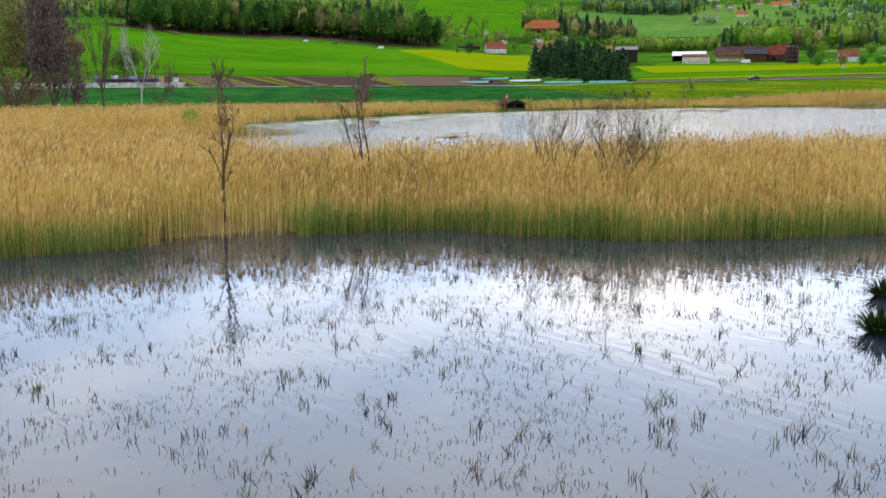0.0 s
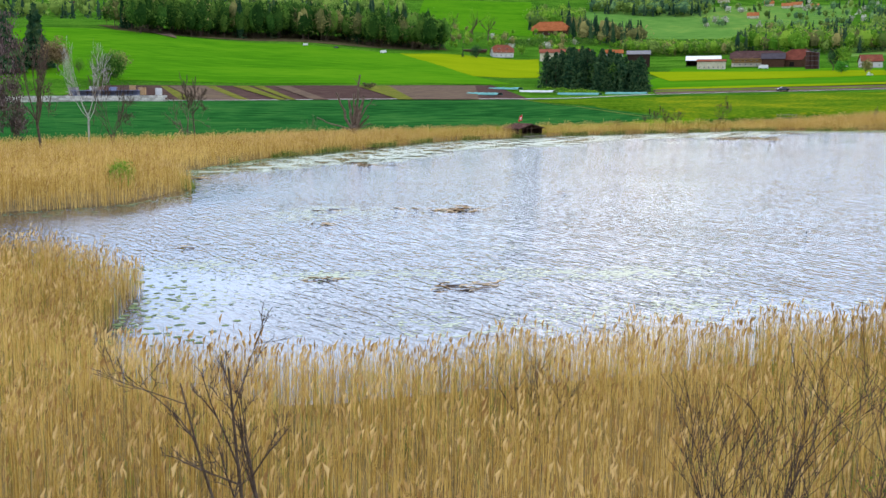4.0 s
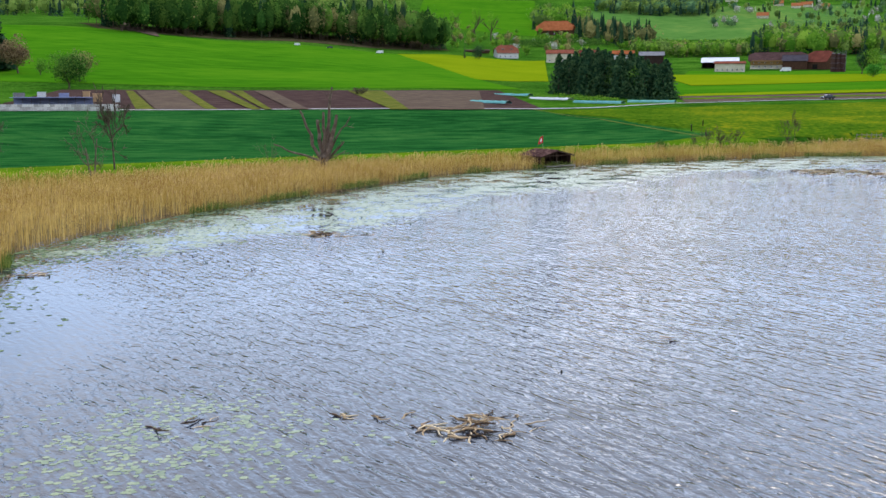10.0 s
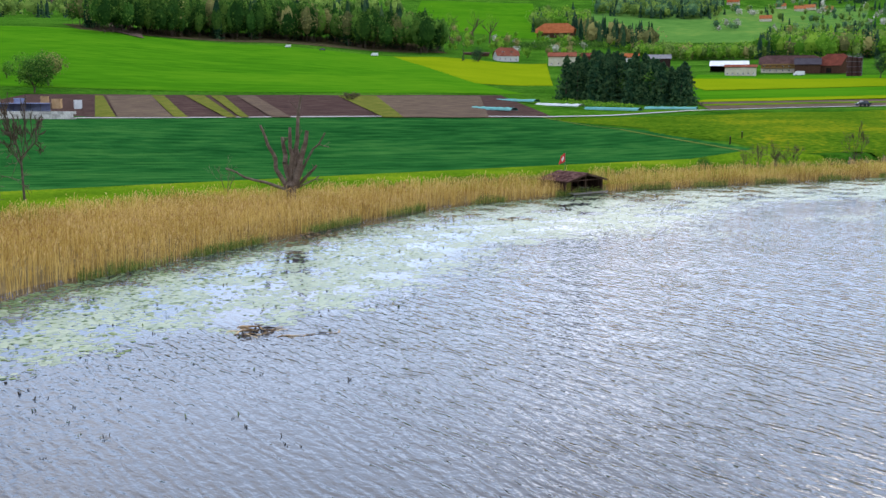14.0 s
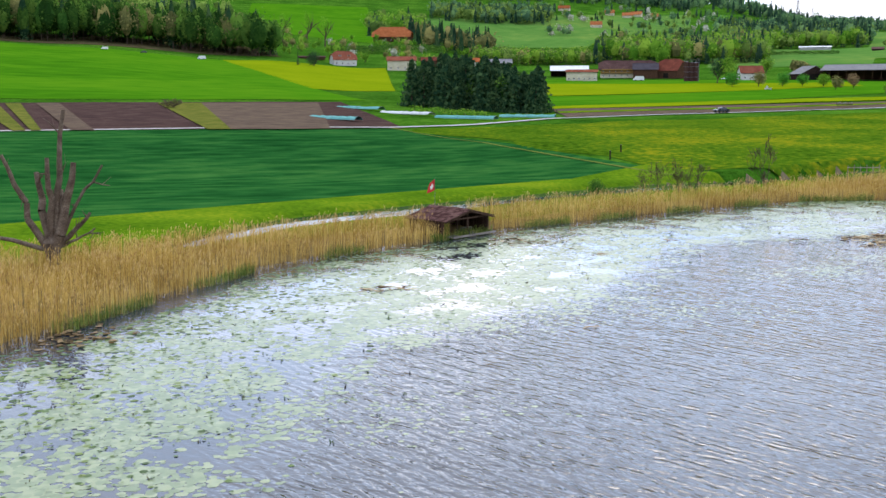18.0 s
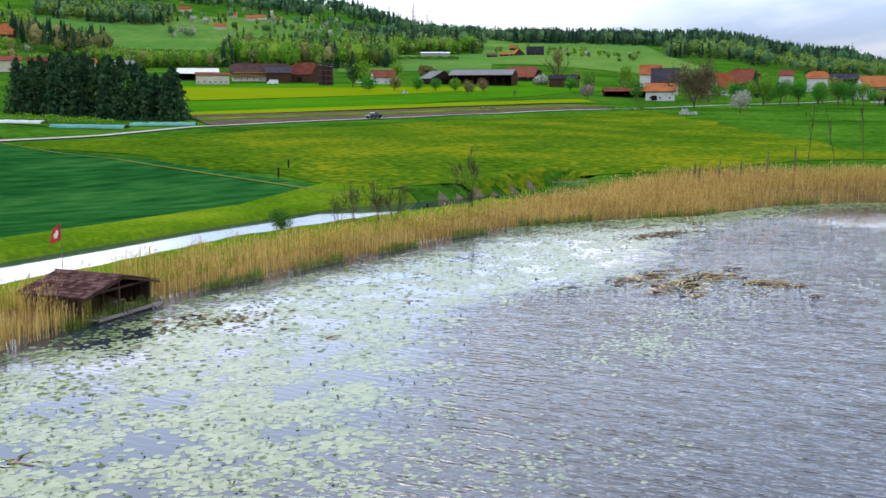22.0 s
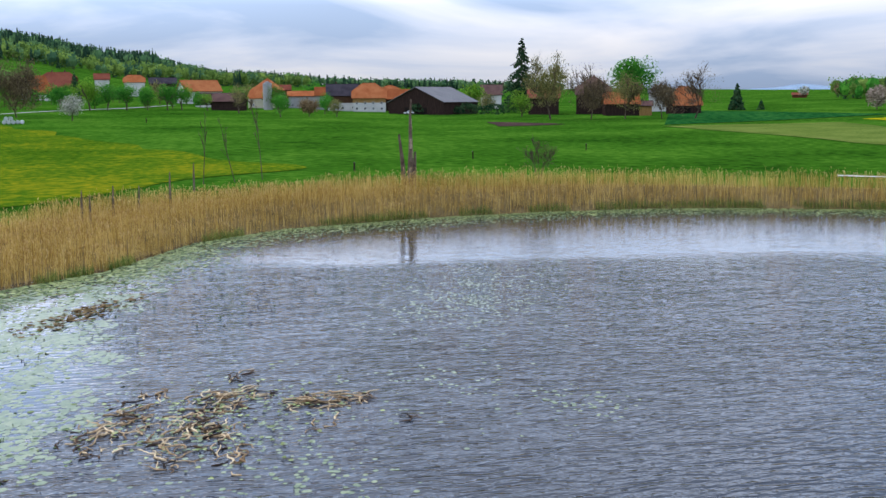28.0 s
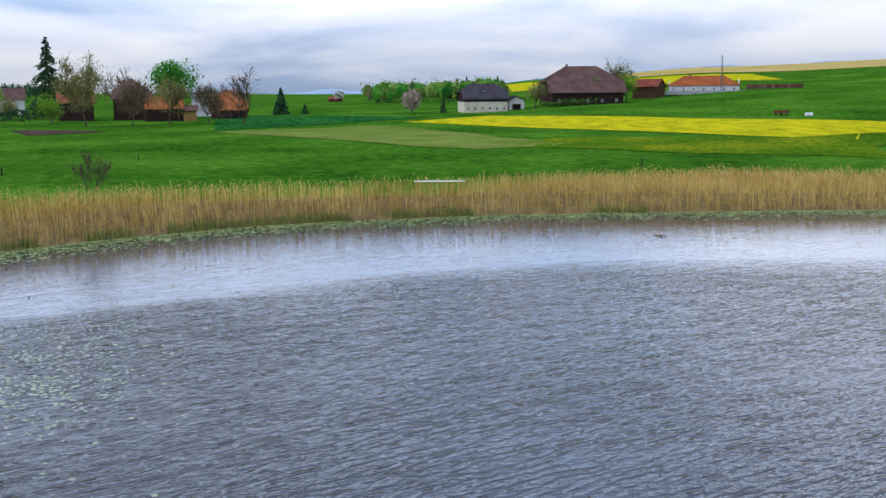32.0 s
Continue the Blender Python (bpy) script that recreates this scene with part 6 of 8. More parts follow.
x, y = scatter(LAKE, 12, lambda x, y: (edge_distance(LAKE, x, y) < 9) & (x > 95) & (y > 75) & near_shore(x, y, 3.6))
pads("lily_leaves", x, y, 0.4, "pad_fresh", "band of fresh yellow-green lily leaves along the east reeds", 0.016, 0.25)
x, y = scatter(LAKE, 5, lambda x, y: (edge_distance(LAKE, x, y) < 6) & (x < -6) & (y > 62) & near_shore(x, y, 1.6))
pads("lily_leaves", x, y, 0.34, "pad", "lily leaves along the west reeds", 0.012)
px_, py_ = [], []
for cx, cy, rx, ry, n in ((3.5, 76.5, 9.0, 2.2, 520), (7.6, 75.6, 6.0, 2.0, 360), (-17.6, 81.2, 4.0, 2.5, 300), (-11.4, 77.3, 4.0, 1.5, 200), (-7.0, 77.3, 4.0, 1.5, 220), (101.2, 213.4, 9.0, 6.0, 700), (55.2, 206.4, 6.0, 3.2, 420), (-10.2, 106.1, 6.0, 4.0, 260), (20.8, 194.8, 6.0, 3.0, 420), (51.5, 205.4, 7.0, 3.0, 300), (-12.3, 105.1, 8.8, 6.2, 624), (-9.5, 110.1, 3.8, 3.1, 208), (60.4, 232.5, 5.0, 3.1, 0), (61.8, 232.5, 0.0, 0.0, 0), (62.6, 236.8, 0.0, 0.0, 0), (71.3, 217.2, 9.0, 6.5, 420), (79.3, 209.2, 7.5, 4.4, 110), (83.4, 231.3, 6.2, 5.0, 0), (62.5, 234.7, 0.0, 0.0, 0), (63.1, 210.3, 6.2, 3.8, 338), (28.3, 198.1, 10.0, 3.8, 390), (36, 194.6, 6.2, 3.1, 208), (-1.4, 64.1, 8.8, 3.1, 312), (7.4, 66.8, 10.0, 3.1, 390), (-16.4, 70.6, 3.8, 5.0, 156), (79.1, 201.2, 3.8, 2.5, 78), (112.5, 213.7, 10.0, 7.5, 338), (10, 179.6, 7.5, 6.2, 338), (2.2, 85.9, 3.8, 2.5, 39)):
    if n:
        px_.append(rng.normal(cx, rx / 2, int(n * 1.1)))
        py_.append(rng.normal(cy, ry / 2, int(n * 1.1)))
x, y = np.concatenate(px_), np.concatenate(py_)
k = inside(LAKE, x, y) & (patchy(x, y, 4, 35) > 0.3)
pads("lily_leaves", x[k], y[k], 0.26, "pad_pale", "scattered patches of pale lily leaves on open water", 0.004)
px_, py_ = [], []
for cx, cy, rx, ry, n in ((174.2, 236.2, 11.2, 4.4, 910), (91.4, 238.6, 6.2, 1.9, 208), (35.3, 226.9, 5.0, 2.5, 90), (-4.5, 198.3, 3.8, 2.5, 117), (151.6, 235.6, 7.5, 3.8, 156)):
    px_.append(rng.normal(cx, rx / 2, n))
    py_.append(rng.normal(cy, ry / 2, n))
x, y = np.concatenate(px_), np.concatenate(py_)
k = inside(LAKE, x, y)
pads("withered_leaves", x[k], y[k], 0.41, "pad_brown", "raft of withered brown lily leaves", 0.02, 0.5)


def tufts(name, x, y, tall, blades, mats, label, spread=0.5, wide=0.018, slot=None):
    n = len(x)
    V, F, I, count = [], [], [], 0
    for b in range(blades):
        a = rng.uniform(0, 6.283, n)
        h = tall * rng.uniform(0.5, 1.3, n)
        d = np.stack([np.cos(a) * h * spread, np.sin(a) * h * spread, h], -1)
        r0 = np.stack([x + rng.normal(0, 0.05, n), y + rng.normal(0, 0.05, n), np.full(n, -0.03)], -1)
        s = np.stack([-np.sin(a), np.cos(a), 0 * a], -1) * wide
        bend = d * 0.55 + np.stack([0 * h, 0 * h, h * 0.12], -1)
        V.append(np.stack([r0 - s, r0 + s, r0 + bend + s * 0.8, r0 + bend - s * 0.8, r0 + d * rng.uniform(0.8, 1.1, (n, 1))], 1).reshape(-1, 3))
        F.append((np.array([(0, 1, 2), (0, 2, 3), (3, 2, 4)])[None] + (np.arange(n) * 5)[:, None, None] + count).reshape(-1, 3))
        I.append(np.repeat(slot if slot is not None else np.zeros(n, int), 3))
        count += 5 * n
    ob = new(name, mesh_from(name, np.concatenate(V), np.concatenate(F), [M[m] for m in mats], np.concatenate(I)))
    return tagged(ob, label, "water plants", kind="stuff")


x, y = scatter(path_of("-30,-22 26,-22 32,24 11,25 -1,24.5 -7,28.5 -15,27 -28,22"), 34, lambda x, y: inside(POOL, x, y))
k = rng.uniform(0, 1, len(x)) < 1.2 * np.clip(patchy(x, y, 5, 41) * 2.2 - 0.62, 0.1, 1) * np.clip(patchy(x, y, 1.3, 42) * 1.6 - 0.1, 0.1, 1)
x, y = x[k], y[k]
tufts("pool_sprouts", x, y, 0.1, 2, ("sprout", "sprout_green", "pad_brown"), "dark plant sprouts standing in the shallow pool", 0.9, 0.007, rng.choice(3, len(x), p=(0.6, 0.2, 0.2)))
x, y = scatter(path_of("-26,-16 22,-16 26,20 10,22 -1,22 -7,26 -15,25 -25,19"), 1.5, lambda x, y: inside(POOL, x, y))
k = patchy(x, y, 4, 44) > 0.52
x, y = x[k], y[k]
tufts("pool_sprouts", x, y, 0.2, 9, ("sprout", "sprout_green", "pad_brown"), "small brown and green tufts in the shallow pool", 0.9, 0.008, rng.choice(3, len(x), p=(0.4, 0.25, 0.35)))
# flakes along the edge: algae and mud, plus the reeds' reflection as colour
x, y = scatter(POOL, 26, lambda x, y: (edge_distance(POOL, x, y) < 6) & (x > -34) & (x < 32) & (y > 8))
k = rng.uniform(0, 1, len(x)) < np.exp(-edge_distance(POOL, x, y) / 1.7) * (0.45 + 0.75 * patchy(x, y, 3, 47))
pads("algae_mat", x[k], y[k], 0.11, "algae", "brown flakes for algae, mud and dark reed reflection at the pool edge", 0.003, 0.0, 6)
x, y = scatter(LAKE, 0.12, lambda x, y: (edge_distance(LAKE, x, y) < 25) & (y > 140))
tufts("lake_sprouts", x, y, 0.16, 3, ("sprout_green", "sprout"), "small sprouts standing out of the lake", 0.6, 0.03, rng.choice(2, len(x)))
x, y = scatter(LAKE, 0.0015, lambda x, y: (y < 150) & (y > 60))
tufts("lake_sprouts", x, y, 0.16, 3, ("sprout",), "scattered dark stubs in open water", 0.8, 0.04)


def tussock(x, y, r, label):
    t = thing("sedge_tussock", x, y, -0.05, 0, label, "sedge")
    n = 420
    a, u = rng.uniform(0, 6.283, n), rng.uniform(0, 1, n) ** 0.5
    V, F = [], []
    d = np.stack([np.cos(a) * u, np.sin(a) * u, 1.25 - 0.6 * u], -1) * r * rng.uniform(0.7, 1.15, (n, 1))
    s = np.stack([-np.sin(a), np.cos(a), 0 * a], -1) * 0.014
    r0 = np.stack([np.cos(a) * u * r * 0.3, np.sin(a) * u * r * 0.3, 0 * a], -1)
    tip = r0 + d
    tip[:, 2] -= u * r * 0.25
    mid = r0 + d * 0.6
    v = np.stack([r0 - s, r0 + s, mid + s, mid - s, tip], 1).reshape(-1, 3)
    f = (np.array([(0, 1, 2), (0, 2, 3), (3, 2, 4)])[None] + (np.arange(n) * 5)[:, None, None]).reshape(-1, 3)
    part("blade_tuft", mesh_from("blade_tuft", v, f, M["sedge"]), t)
    part("root_stock", mesh_from("root_stock", *tubes([((0, 0, -0.1), (0, 0, r * 0.25), r * 0.42, r * 0.2)], 8), M["sprout"]), t)
    return t


tussock(1.4, 10.4, 0.75, "dark green sedge tussock standing in the pool")
tussock(3.8, 14.5, 0.6, "small dark sedge tussock in the pool")

# ---------- driftwood ----------
def root_mesh(seed, mat):
    """A sinuous lily root about two metres long, thicker at one end."""
    r = np.random.default_rng(seed)
    n, pts, heading = 9, [np.zeros(3)], 0.0
    swing, phase = r.uniform(0.25, 0.75), r.uniform(0, 6.28)
    for k in range(n):
        heading += swing * math.sin(phase + k * r.uniform(0.6, 1.1)) + r.normal(0, 0.12)
        pts.append(pts[-1] + np.array([math.cos(heading), math.sin(heading), r.normal(0, 0.10)]) * 0.21)
    w = r.uniform(0.048, 0.075)
    low = min(q[2] for q in pts)
    pts = [p - (0.95, 0, low) for p in pts]
    V, F = [], []
    for k, q in enumerate(pts):
        d = pts[min(k + 1, n)] - pts[max(k - 1, 0)]
        d /= np.linalg.norm(d)
        side = np.cross(d, (0, 0, 1.0))
        up = np.cross(side, d)
        wide = w * (1.15 - 0.07 * k) * r.uniform(0.8, 1.2) * (0.45 if k in (0, n) else 1)
        V += [q + (side * math.cos(t) + up * math.sin(t)) * wide for t in np.arange(5) * 1.2566]
        if k:
            F += [(5 * k - 5 + i, 5 * k - 5 + (i + 1) % 5, 5 * k + (i + 1) % 5, 5 * k + i) for i in range(5)]
    return mesh_from("root", V, F, M[mat], None, True)


M["root_dark"] = stuff_material("wet_dark_root", [(0.03, 0.02, 0.014), (0.07, 0.045, 0.03), (0.14, 0.09, 0.06)], 0.8, 0.8, 6, objects=0.4, bump=0.5, bump_scale=14)
ROOTS = [root_mesh(k, "driftwood") for k in range(8)] + [root_mesh(20 + k, "root_dark") for k in range(6)]


def driftwood(x, y, rx, ry, count, label, turn=0.0, rise=0.25, big=1.0, seed=0, dark=0.35):
    r = np.random.default_rng(seed + 70)
    t = thing("driftwood_pile", x, y, 0, turn, label, "driftwood")
    for k in range(int(count * 1.5)):
        u, a = r.uniform(0, 1) ** 0.6, r.uniform(0, 6.283)
        lift = rise * (1 - u) * r.uniform(0, 1)
        s = big * r.uniform(0.35, 0.95)
        m = pose(math.cos(a) * u * rx, math.sin(a) * u * ry, -0.03 + lift, r.normal(0, 6), r.normal(0, 5), r.normal(4, 40)) @ Matrix.Scale(s, 4)
        part("root", ROOTS[r.integers(8, 14) if r.uniform() < dark * 0.7 else r.integers(0, 8)], t, loc=m)
    return t


driftwood(70.8, 221.8, 5.2, 1.7, 58, "wide raft of pale weathered lily roots in the lake", 14, 0.15, 1.0, 1)
driftwood(69.6, 217.6, 4.4, 2.3, 66, "wide tangle of brown lily roots in the lake", 20, 0.22, 1.0, 2)
driftwood(75.2, 218.4, 2.3, 1.8, 40, "tangled heap of weathered roots in the lake", -30, 0.35, 0.9, 24)
driftwood(76.4, 213.4, 2.5, 1.4, 50, "dense heap of curled brown roots in the lake", -55, 0.4, 0.85, 25)
r_w = np.random.default_rng(91)
wx_, wy_ = r_w.normal(72, 3.2, 260), r_w.normal(217.5, 3.0, 260)
pads("lily_leaves", wx_, wy_, 0.24, "pad_fresh", "fresh lily leaves caught between the floating roots", 0.05, 0.6)
driftwood(67.4, 213.9, 1.5, 0.6, 8, "loose floating roots in the lake", 20, 0.1, 0.9, 3)
driftwood(72.4, 212.6, 2.0, 0.7, 6, "few loose roots beside the raft", -20, 0.08, 0.8, 26)
driftwood(79.2, 220.1, 0.8, 0.5, 9, "dark roots sticking up from the lake", 0, 0.7, 0.8, 4, 1.0)
driftwood(75.0, 208.8, 0.6, 0.4, 5, "dark weedy roots at the end of the raft", 0, 0.25, 0.7, 27, 1.0)
driftwood(1.7, 107.2, 2.5, 1.62, 37, "heap of pale roots floating in open water", 10, 0.45, 0.90, 5, 0.35)
driftwood(-2.5, 108.7, 1.5, 0.38, 4, "few loose roots in open water", 0, 0.1, 0.81, 6, 0.35)
driftwood(-9.5, 108.6, 2, 0.62, 9, "dark loose roots among lily leaves", 15, 0.2, 0.72, 7, 0.85)
driftwood(-10.1, 99.3, 0.88, 0.5, 4, "dark root lying in open water", 0, 0.2, 0.81, 8, 0.85)
driftwood(-2.1, 73.2, 2.5, 1.12, 18, "heap of pale roots near the south reeds", 20, 0.3, 0.90, 9, 0.35)
driftwood(-9.8, 76, 1.12, 0.62, 9, "dark heap of roots near the south reeds", 0, 0.3, 0.72, 10, 0.85)
driftwood(-19.5, 88.3, 0.75, 0.5, 4, "dark root stump in open water", 0, 0.35, 0.72, 11, 0.85)
driftwood(-5.9, 159.7, 1.38, 1, 22, "dark heap of roots among lily leaves", 0, 0.55, 0.81, 12, 0.85)
driftwood(-2.5, 158.8, 1.88, 0.5, 6, "loose roots beside the heap", 10, 0.1, 0.72, 13, 0.35)
driftwood(-26.4, 141.8, 1.75, 1, 15, "brown roots and stalks by the west reeds", 30, 0.25, 0.72, 14, 0.35)
driftwood(13.2, 119.7, 0.75, 0.38, 3, "dark roots sticking out of the lake", 0, 0.6, 0.63, 15, 0.85)
driftwood(61.1, 221.9, 2.5, 0.5, 7, "dark broken stalks in the lake", 10, 0.2, 0.72, 16, 0.85)
driftwood(39.2, 218.5, 0.88, 0.62, 6, "roots among lily leaves", 0, 0.2, 0.72, 17, 0.35)
driftwood(49.5, 224.9, 1.12, 0.38, 3, "curved root among lily leaves", 0, 0.1, 0.90, 18, 0.35)
driftwood(27.3, 192.4, 0.62, 0.25, 2, "single forked root in open water", 0, 0.1, 0.72, 19, 0.35)
driftwood(17.4, 207.6, 2, 1.12, 15, "heap of roots by the lily leaves", 0, 0.3, 0.81, 20, 0.35)
driftwood(175.1, 237, 6.25, 1.5, 33, "brown raft of roots below the dead trunk", -48, 0.2, 0.90, 21, 0.35)
driftwood(150.4, 158.3, 1.75, 0.5, 8, "dark roots in the eastern lake", 0, 0.3, 0.72, 22, 0.85)
driftwood(34.6, 229, 2, 1, 13, "pale roots beside the boathouse", 0, 0.25, 0.72, 23, 0.35)

# ---------- boathouse ----------
M["board_brown"] = stuff_material("weathered_brown_board", [(0.030, 0.017, 0.012), (0.055, 0.033, 0.024), (0.085, 0.055, 0.04)], 0.9, 0.8, 7, stretch=(5, 5, 0.5), objects=0.3)
M["board_grey"] = stuff_material("weathered_grey_board", [(0.09, 0.08, 0.065), (0.15, 0.135, 0.11), (0.22, 0.20, 0.17)], 0.9, 0.8, 7, objects=0.3)
M["moss_board"] = stuff_material("mossy_board", [(0.06, 0.062, 0.012), (0.105, 0.10, 0.02), (0.15, 0.14, 0.03)], 0.9, 0.8, 7)
M["roof_tile"] = stuff_material("clay_roof_tile", [(0.045, 0.022, 0.020), (0.078, 0.040, 0.036), (0.12, 0.068, 0.058)], 0.75, 0.8, 6, objects=0.5)
hut = thing("boathouse", 29.7, 234.9, 0, -58, "small brown wooden boathouse with a tiled roof standing in the water", "boathouse")
hut.scale = (1.18, 1.18, 1.18)

BL, BW, BE, BR = 2.0, 2.85, 1.62, 2.3
for s in (-1, 1):
    n = 12
    for k in range(n):
        x0 = -BL + 2 * BL * k / n
        part("board", mesh_from("board", *boxes([(x0 + 0.006, s * BW - 0.02, 0.12, x0 + 2 * BL / n - 0.006, s * BW + 0.02 + 0.008 * (k % 2), BE + 0.05)]), M["board_brown"]), hut)
for k in range(14):
    y0 = -BW + 2 * BW * k / 14
    top = BE + (BR - BE) * (1 - abs(y0 + BW / 14) / BW) - 0.06
    part("board", mesh_from("board", *boxes([(-BL - 0.02, y0 + 0.006, 0.12, -BL + 0.02, y0 + 2 * BW / 14 - 0.006, top)]), M["board_brown"]), hut)
for k in range(3):
    y0 = -BW + 0.22 * k
    part("board", mesh_from("board", *boxes([(BL - 0.02, y0 + 0.03, 0.12, BL + 0.02, y0 + 0.21, BE + 0.1 * k)]), M["moss_board"]), hut, "mossy green door board")
for px_, py_ in ((BL - 0.06, -BW), (BL - 0.06, BW - 0.02), (-BL, -BW), (-BL, BW), (0, -BW), (0, BW), (BL - 0.06, -BW + 0.75), (BL - 0.06, 0.15), (0.6, 0.3)):
    part("post", mesh_from("post", *boxes([(px_ - 0.06, py_ - 0.06, -0.9, px_ + 0.06, py_ + 0.06, BE + (BR - BE) * (1 - abs(py_) / BW) - 0.05)]), M["board_brown"]), hut)
part("tie_beam", mesh_from("tie_beam", *boxes([(BL - 0.12, -BW, BE - 0.1, BL, BW, BE + 0.03)]), M["board_brown"]), hut)
for k in range(9):
    part("deck_board", mesh_from("deck_board", *boxes([(-BL + 0.1, -BW + 0.08 + k * 0.16, 0.2, BL + 0.5, -BW + 0.22 + k * 0.16, 0.25)]), M["board_grey"]), hut)
part("sill_beam", mesh_from("sill_beam", *boxes([(BL + 0.4, -BW + 0.6, 0.08, BL + 0.55, BW + 0.4, 0.24)]), M["board_grey"]), hut)
for k in range(4):
    part("bench_slat", mesh_from("bench_slat", *boxes([(0.9 + 0.14 * k, 0.3, 0.62, 1.0 + 0.14 * k, 1.4, 0.66)]), M["board_grey"]), hut, "pale grey bench slat")
for yy in (0.35, 1.3):
    part("bench_leg", mesh_from("bench_leg", *boxes([(0.92, yy, 0.2, 1.4, yy + 0.06, 0.62)]), M["board_grey"]), hut)
for k, (sx, sy) in enumerate(((BL + 0.5, -0.2), (BL + 0.55, 0.1), (BL + 0.5, 0.45), (BL + 0.9, 1.9), (BL + 0.2, 2.3))):
    part("mooring_post", mesh_from("mooring_post", *tubes([((sx, sy, -0.9), (sx + 0.03, sy, 0.55 - 0.07 * k), 0.05, 0.045)], 6), M["board_grey"]), hut)
slope_len = math.hypot(BW + 0.35, (BR - BE) * (BW + 0.35) / BW)
rows_n, cols_n = 9, 16
tile_w, tile_l = (2 * BL + 0.9) / cols_n, slope_len / rows_n
tv, tf = [], []
for i in range(4):
    u = i / 3
    for q in (0, 1):
        tv.append((u * tile_w * 1.04, -q * tile_l * 1.12, 0.035 * math.sin(u * math.pi) + (0.03 if q else 0.0)))
tf = [(0, 1, 3, 2), (2, 3, 5, 4), (4, 5, 7, 6)]
tile_v = [(a, b, c) for a, b, c in tv] + [(a, b, c - 0.02) for a, b, c in tv]
tile_f = [list(f) for f in tf] + [[8 + i for i in f[::-1]] for f in tf] + [[1, 9, 11, 3], [3, 11, 13, 5], [5, 13, 15, 7], [0, 8, 9, 1], [7, 15, 14, 6]]
TILE = polymesh("roof_tile", tile_v, tile_f, M["roof_tile"])
pitch = math.degrees(math.atan2(BR - BE, BW))
for s in (-1, 1):
    ends = [(-BL - 0.42, s * (BW + 0.33), BR + 0.0 - (BR - BE) * (BW + 0.33) / BW), (BL + 0.42, s * (BW + 0.33), BR - (BR - BE) * (BW + 0.33) / BW), (BL + 0.42, 0, BR), (-BL - 0.42, 0, BR)]
    v, f = slab(ends if s < 0 else ends[::-1], 0.06)
    roof_pane = part("roof", polymesh("roof", v, f, M["board_brown"]), hut, "dark boarded underside of the roof")
    for i in range(rows_n):
        for j in range(cols_n):
            d = i * tile_l
            xx = -BL - 0.45 + j * tile_w
            m = Matrix.Translation((xx if s < 0 else xx + tile_w, s * d * math.cos(radians(pitch)), BR + 0.05 - d * math.sin(radians(pitch)))) @ (Matrix.Rotation(0 if s < 0 else math.pi, 4, "Z") @ Matrix.Rotation(radians(pitch), 4, "X"))
            part("tile", TILE, roof_pane, loc=m)
    part("barge_board", polymesh("barge_board", *slab([(BL + 0.44, s * (BW + 0.33), BR - (BR - BE) * (BW + 0.33) / BW), (BL + 0.48, s * (BW + 0.33), BR - (BR - BE) * (BW + 0.33) / BW), (BL + 0.48, 0, BR), (BL + 0.44, 0, BR)], 0.14), M["board_brown"]), hut)
part("ridge_cap", mesh_from("ridge_cap", *tubes([((-BL - 0.45, 0, BR + 0.04), (BL + 0.45, 0, BR + 0.04), 0.09, 0.09)], 8), M["roof_tile"]), hut)

M["flag_red"] = stuff_material("red_flag_cloth", [(0.36, 0.03, 0.03), (0.48, 0.04, 0.04), (0.55, 0.06, 0.05)], 0.8, 2, 12)
M["flag_white"] = stuff_material("white_flag_cloth", [(0.5, 0.5, 0.5), (0.58, 0.58, 0.58), (0.62, 0.62, 0.62)], 0.8, 2, 12)
fl = thing("flagpole", 32.4, 251.5, gz(32.4, 251.5), 0, "thin pole with a drooping red flag bearing a white cross", "flag")
fl.scale = (1.3, 1.3, 1.15)
part("pole", mesh_from("pole", *tubes([((0, 0, 0), (0, 0, 4.6), 0.03, 0.02)], 6), M["iron"]), fl)
fu, fv = np.meshgrid(np.linspace(0, 1, 9), np.linspace(0, 1, 9), indexing="ij")
fx, fz = -0.75 * fu * (0.6 + 0.4 * fv), 4.5 - 1.15 * fv - 0.35 * fu
fy = 0.10 * np.sin(fu * 7 + fv * 2)
fi = np.arange(81).reshape(9, 9)
ff = np.stack([fi[:-1, :-1], fi[1:, :-1], fi[1:, 1:], fi[:-1, 1:]], -1).reshape(-1, 4)
part("flag_cloth", mesh_from("flag_cloth", np.stack([fx, fy, fz], -1).reshape(-1, 3), ff, M["flag_red"], None, True), fl)
cross = [f for f, (a, b) in zip(ff, [(a, b) for a in range(8) for b in range(8)]) if (3 <= a <= 4 and 2 <= b <= 5) or (2 <= a <= 5 and 3 <= b <= 4)]
cv = np.stack([fx, fy - 0.012, fz], -1).reshape(-1, 3)
part("cross", mesh_from("cross", np.concatenate([cv, cv + (0, 0.024, 0)]), np.concatenate([np.array(cross), np.array(cross) + 81]), M["flag_white"]), fl, "white cross")

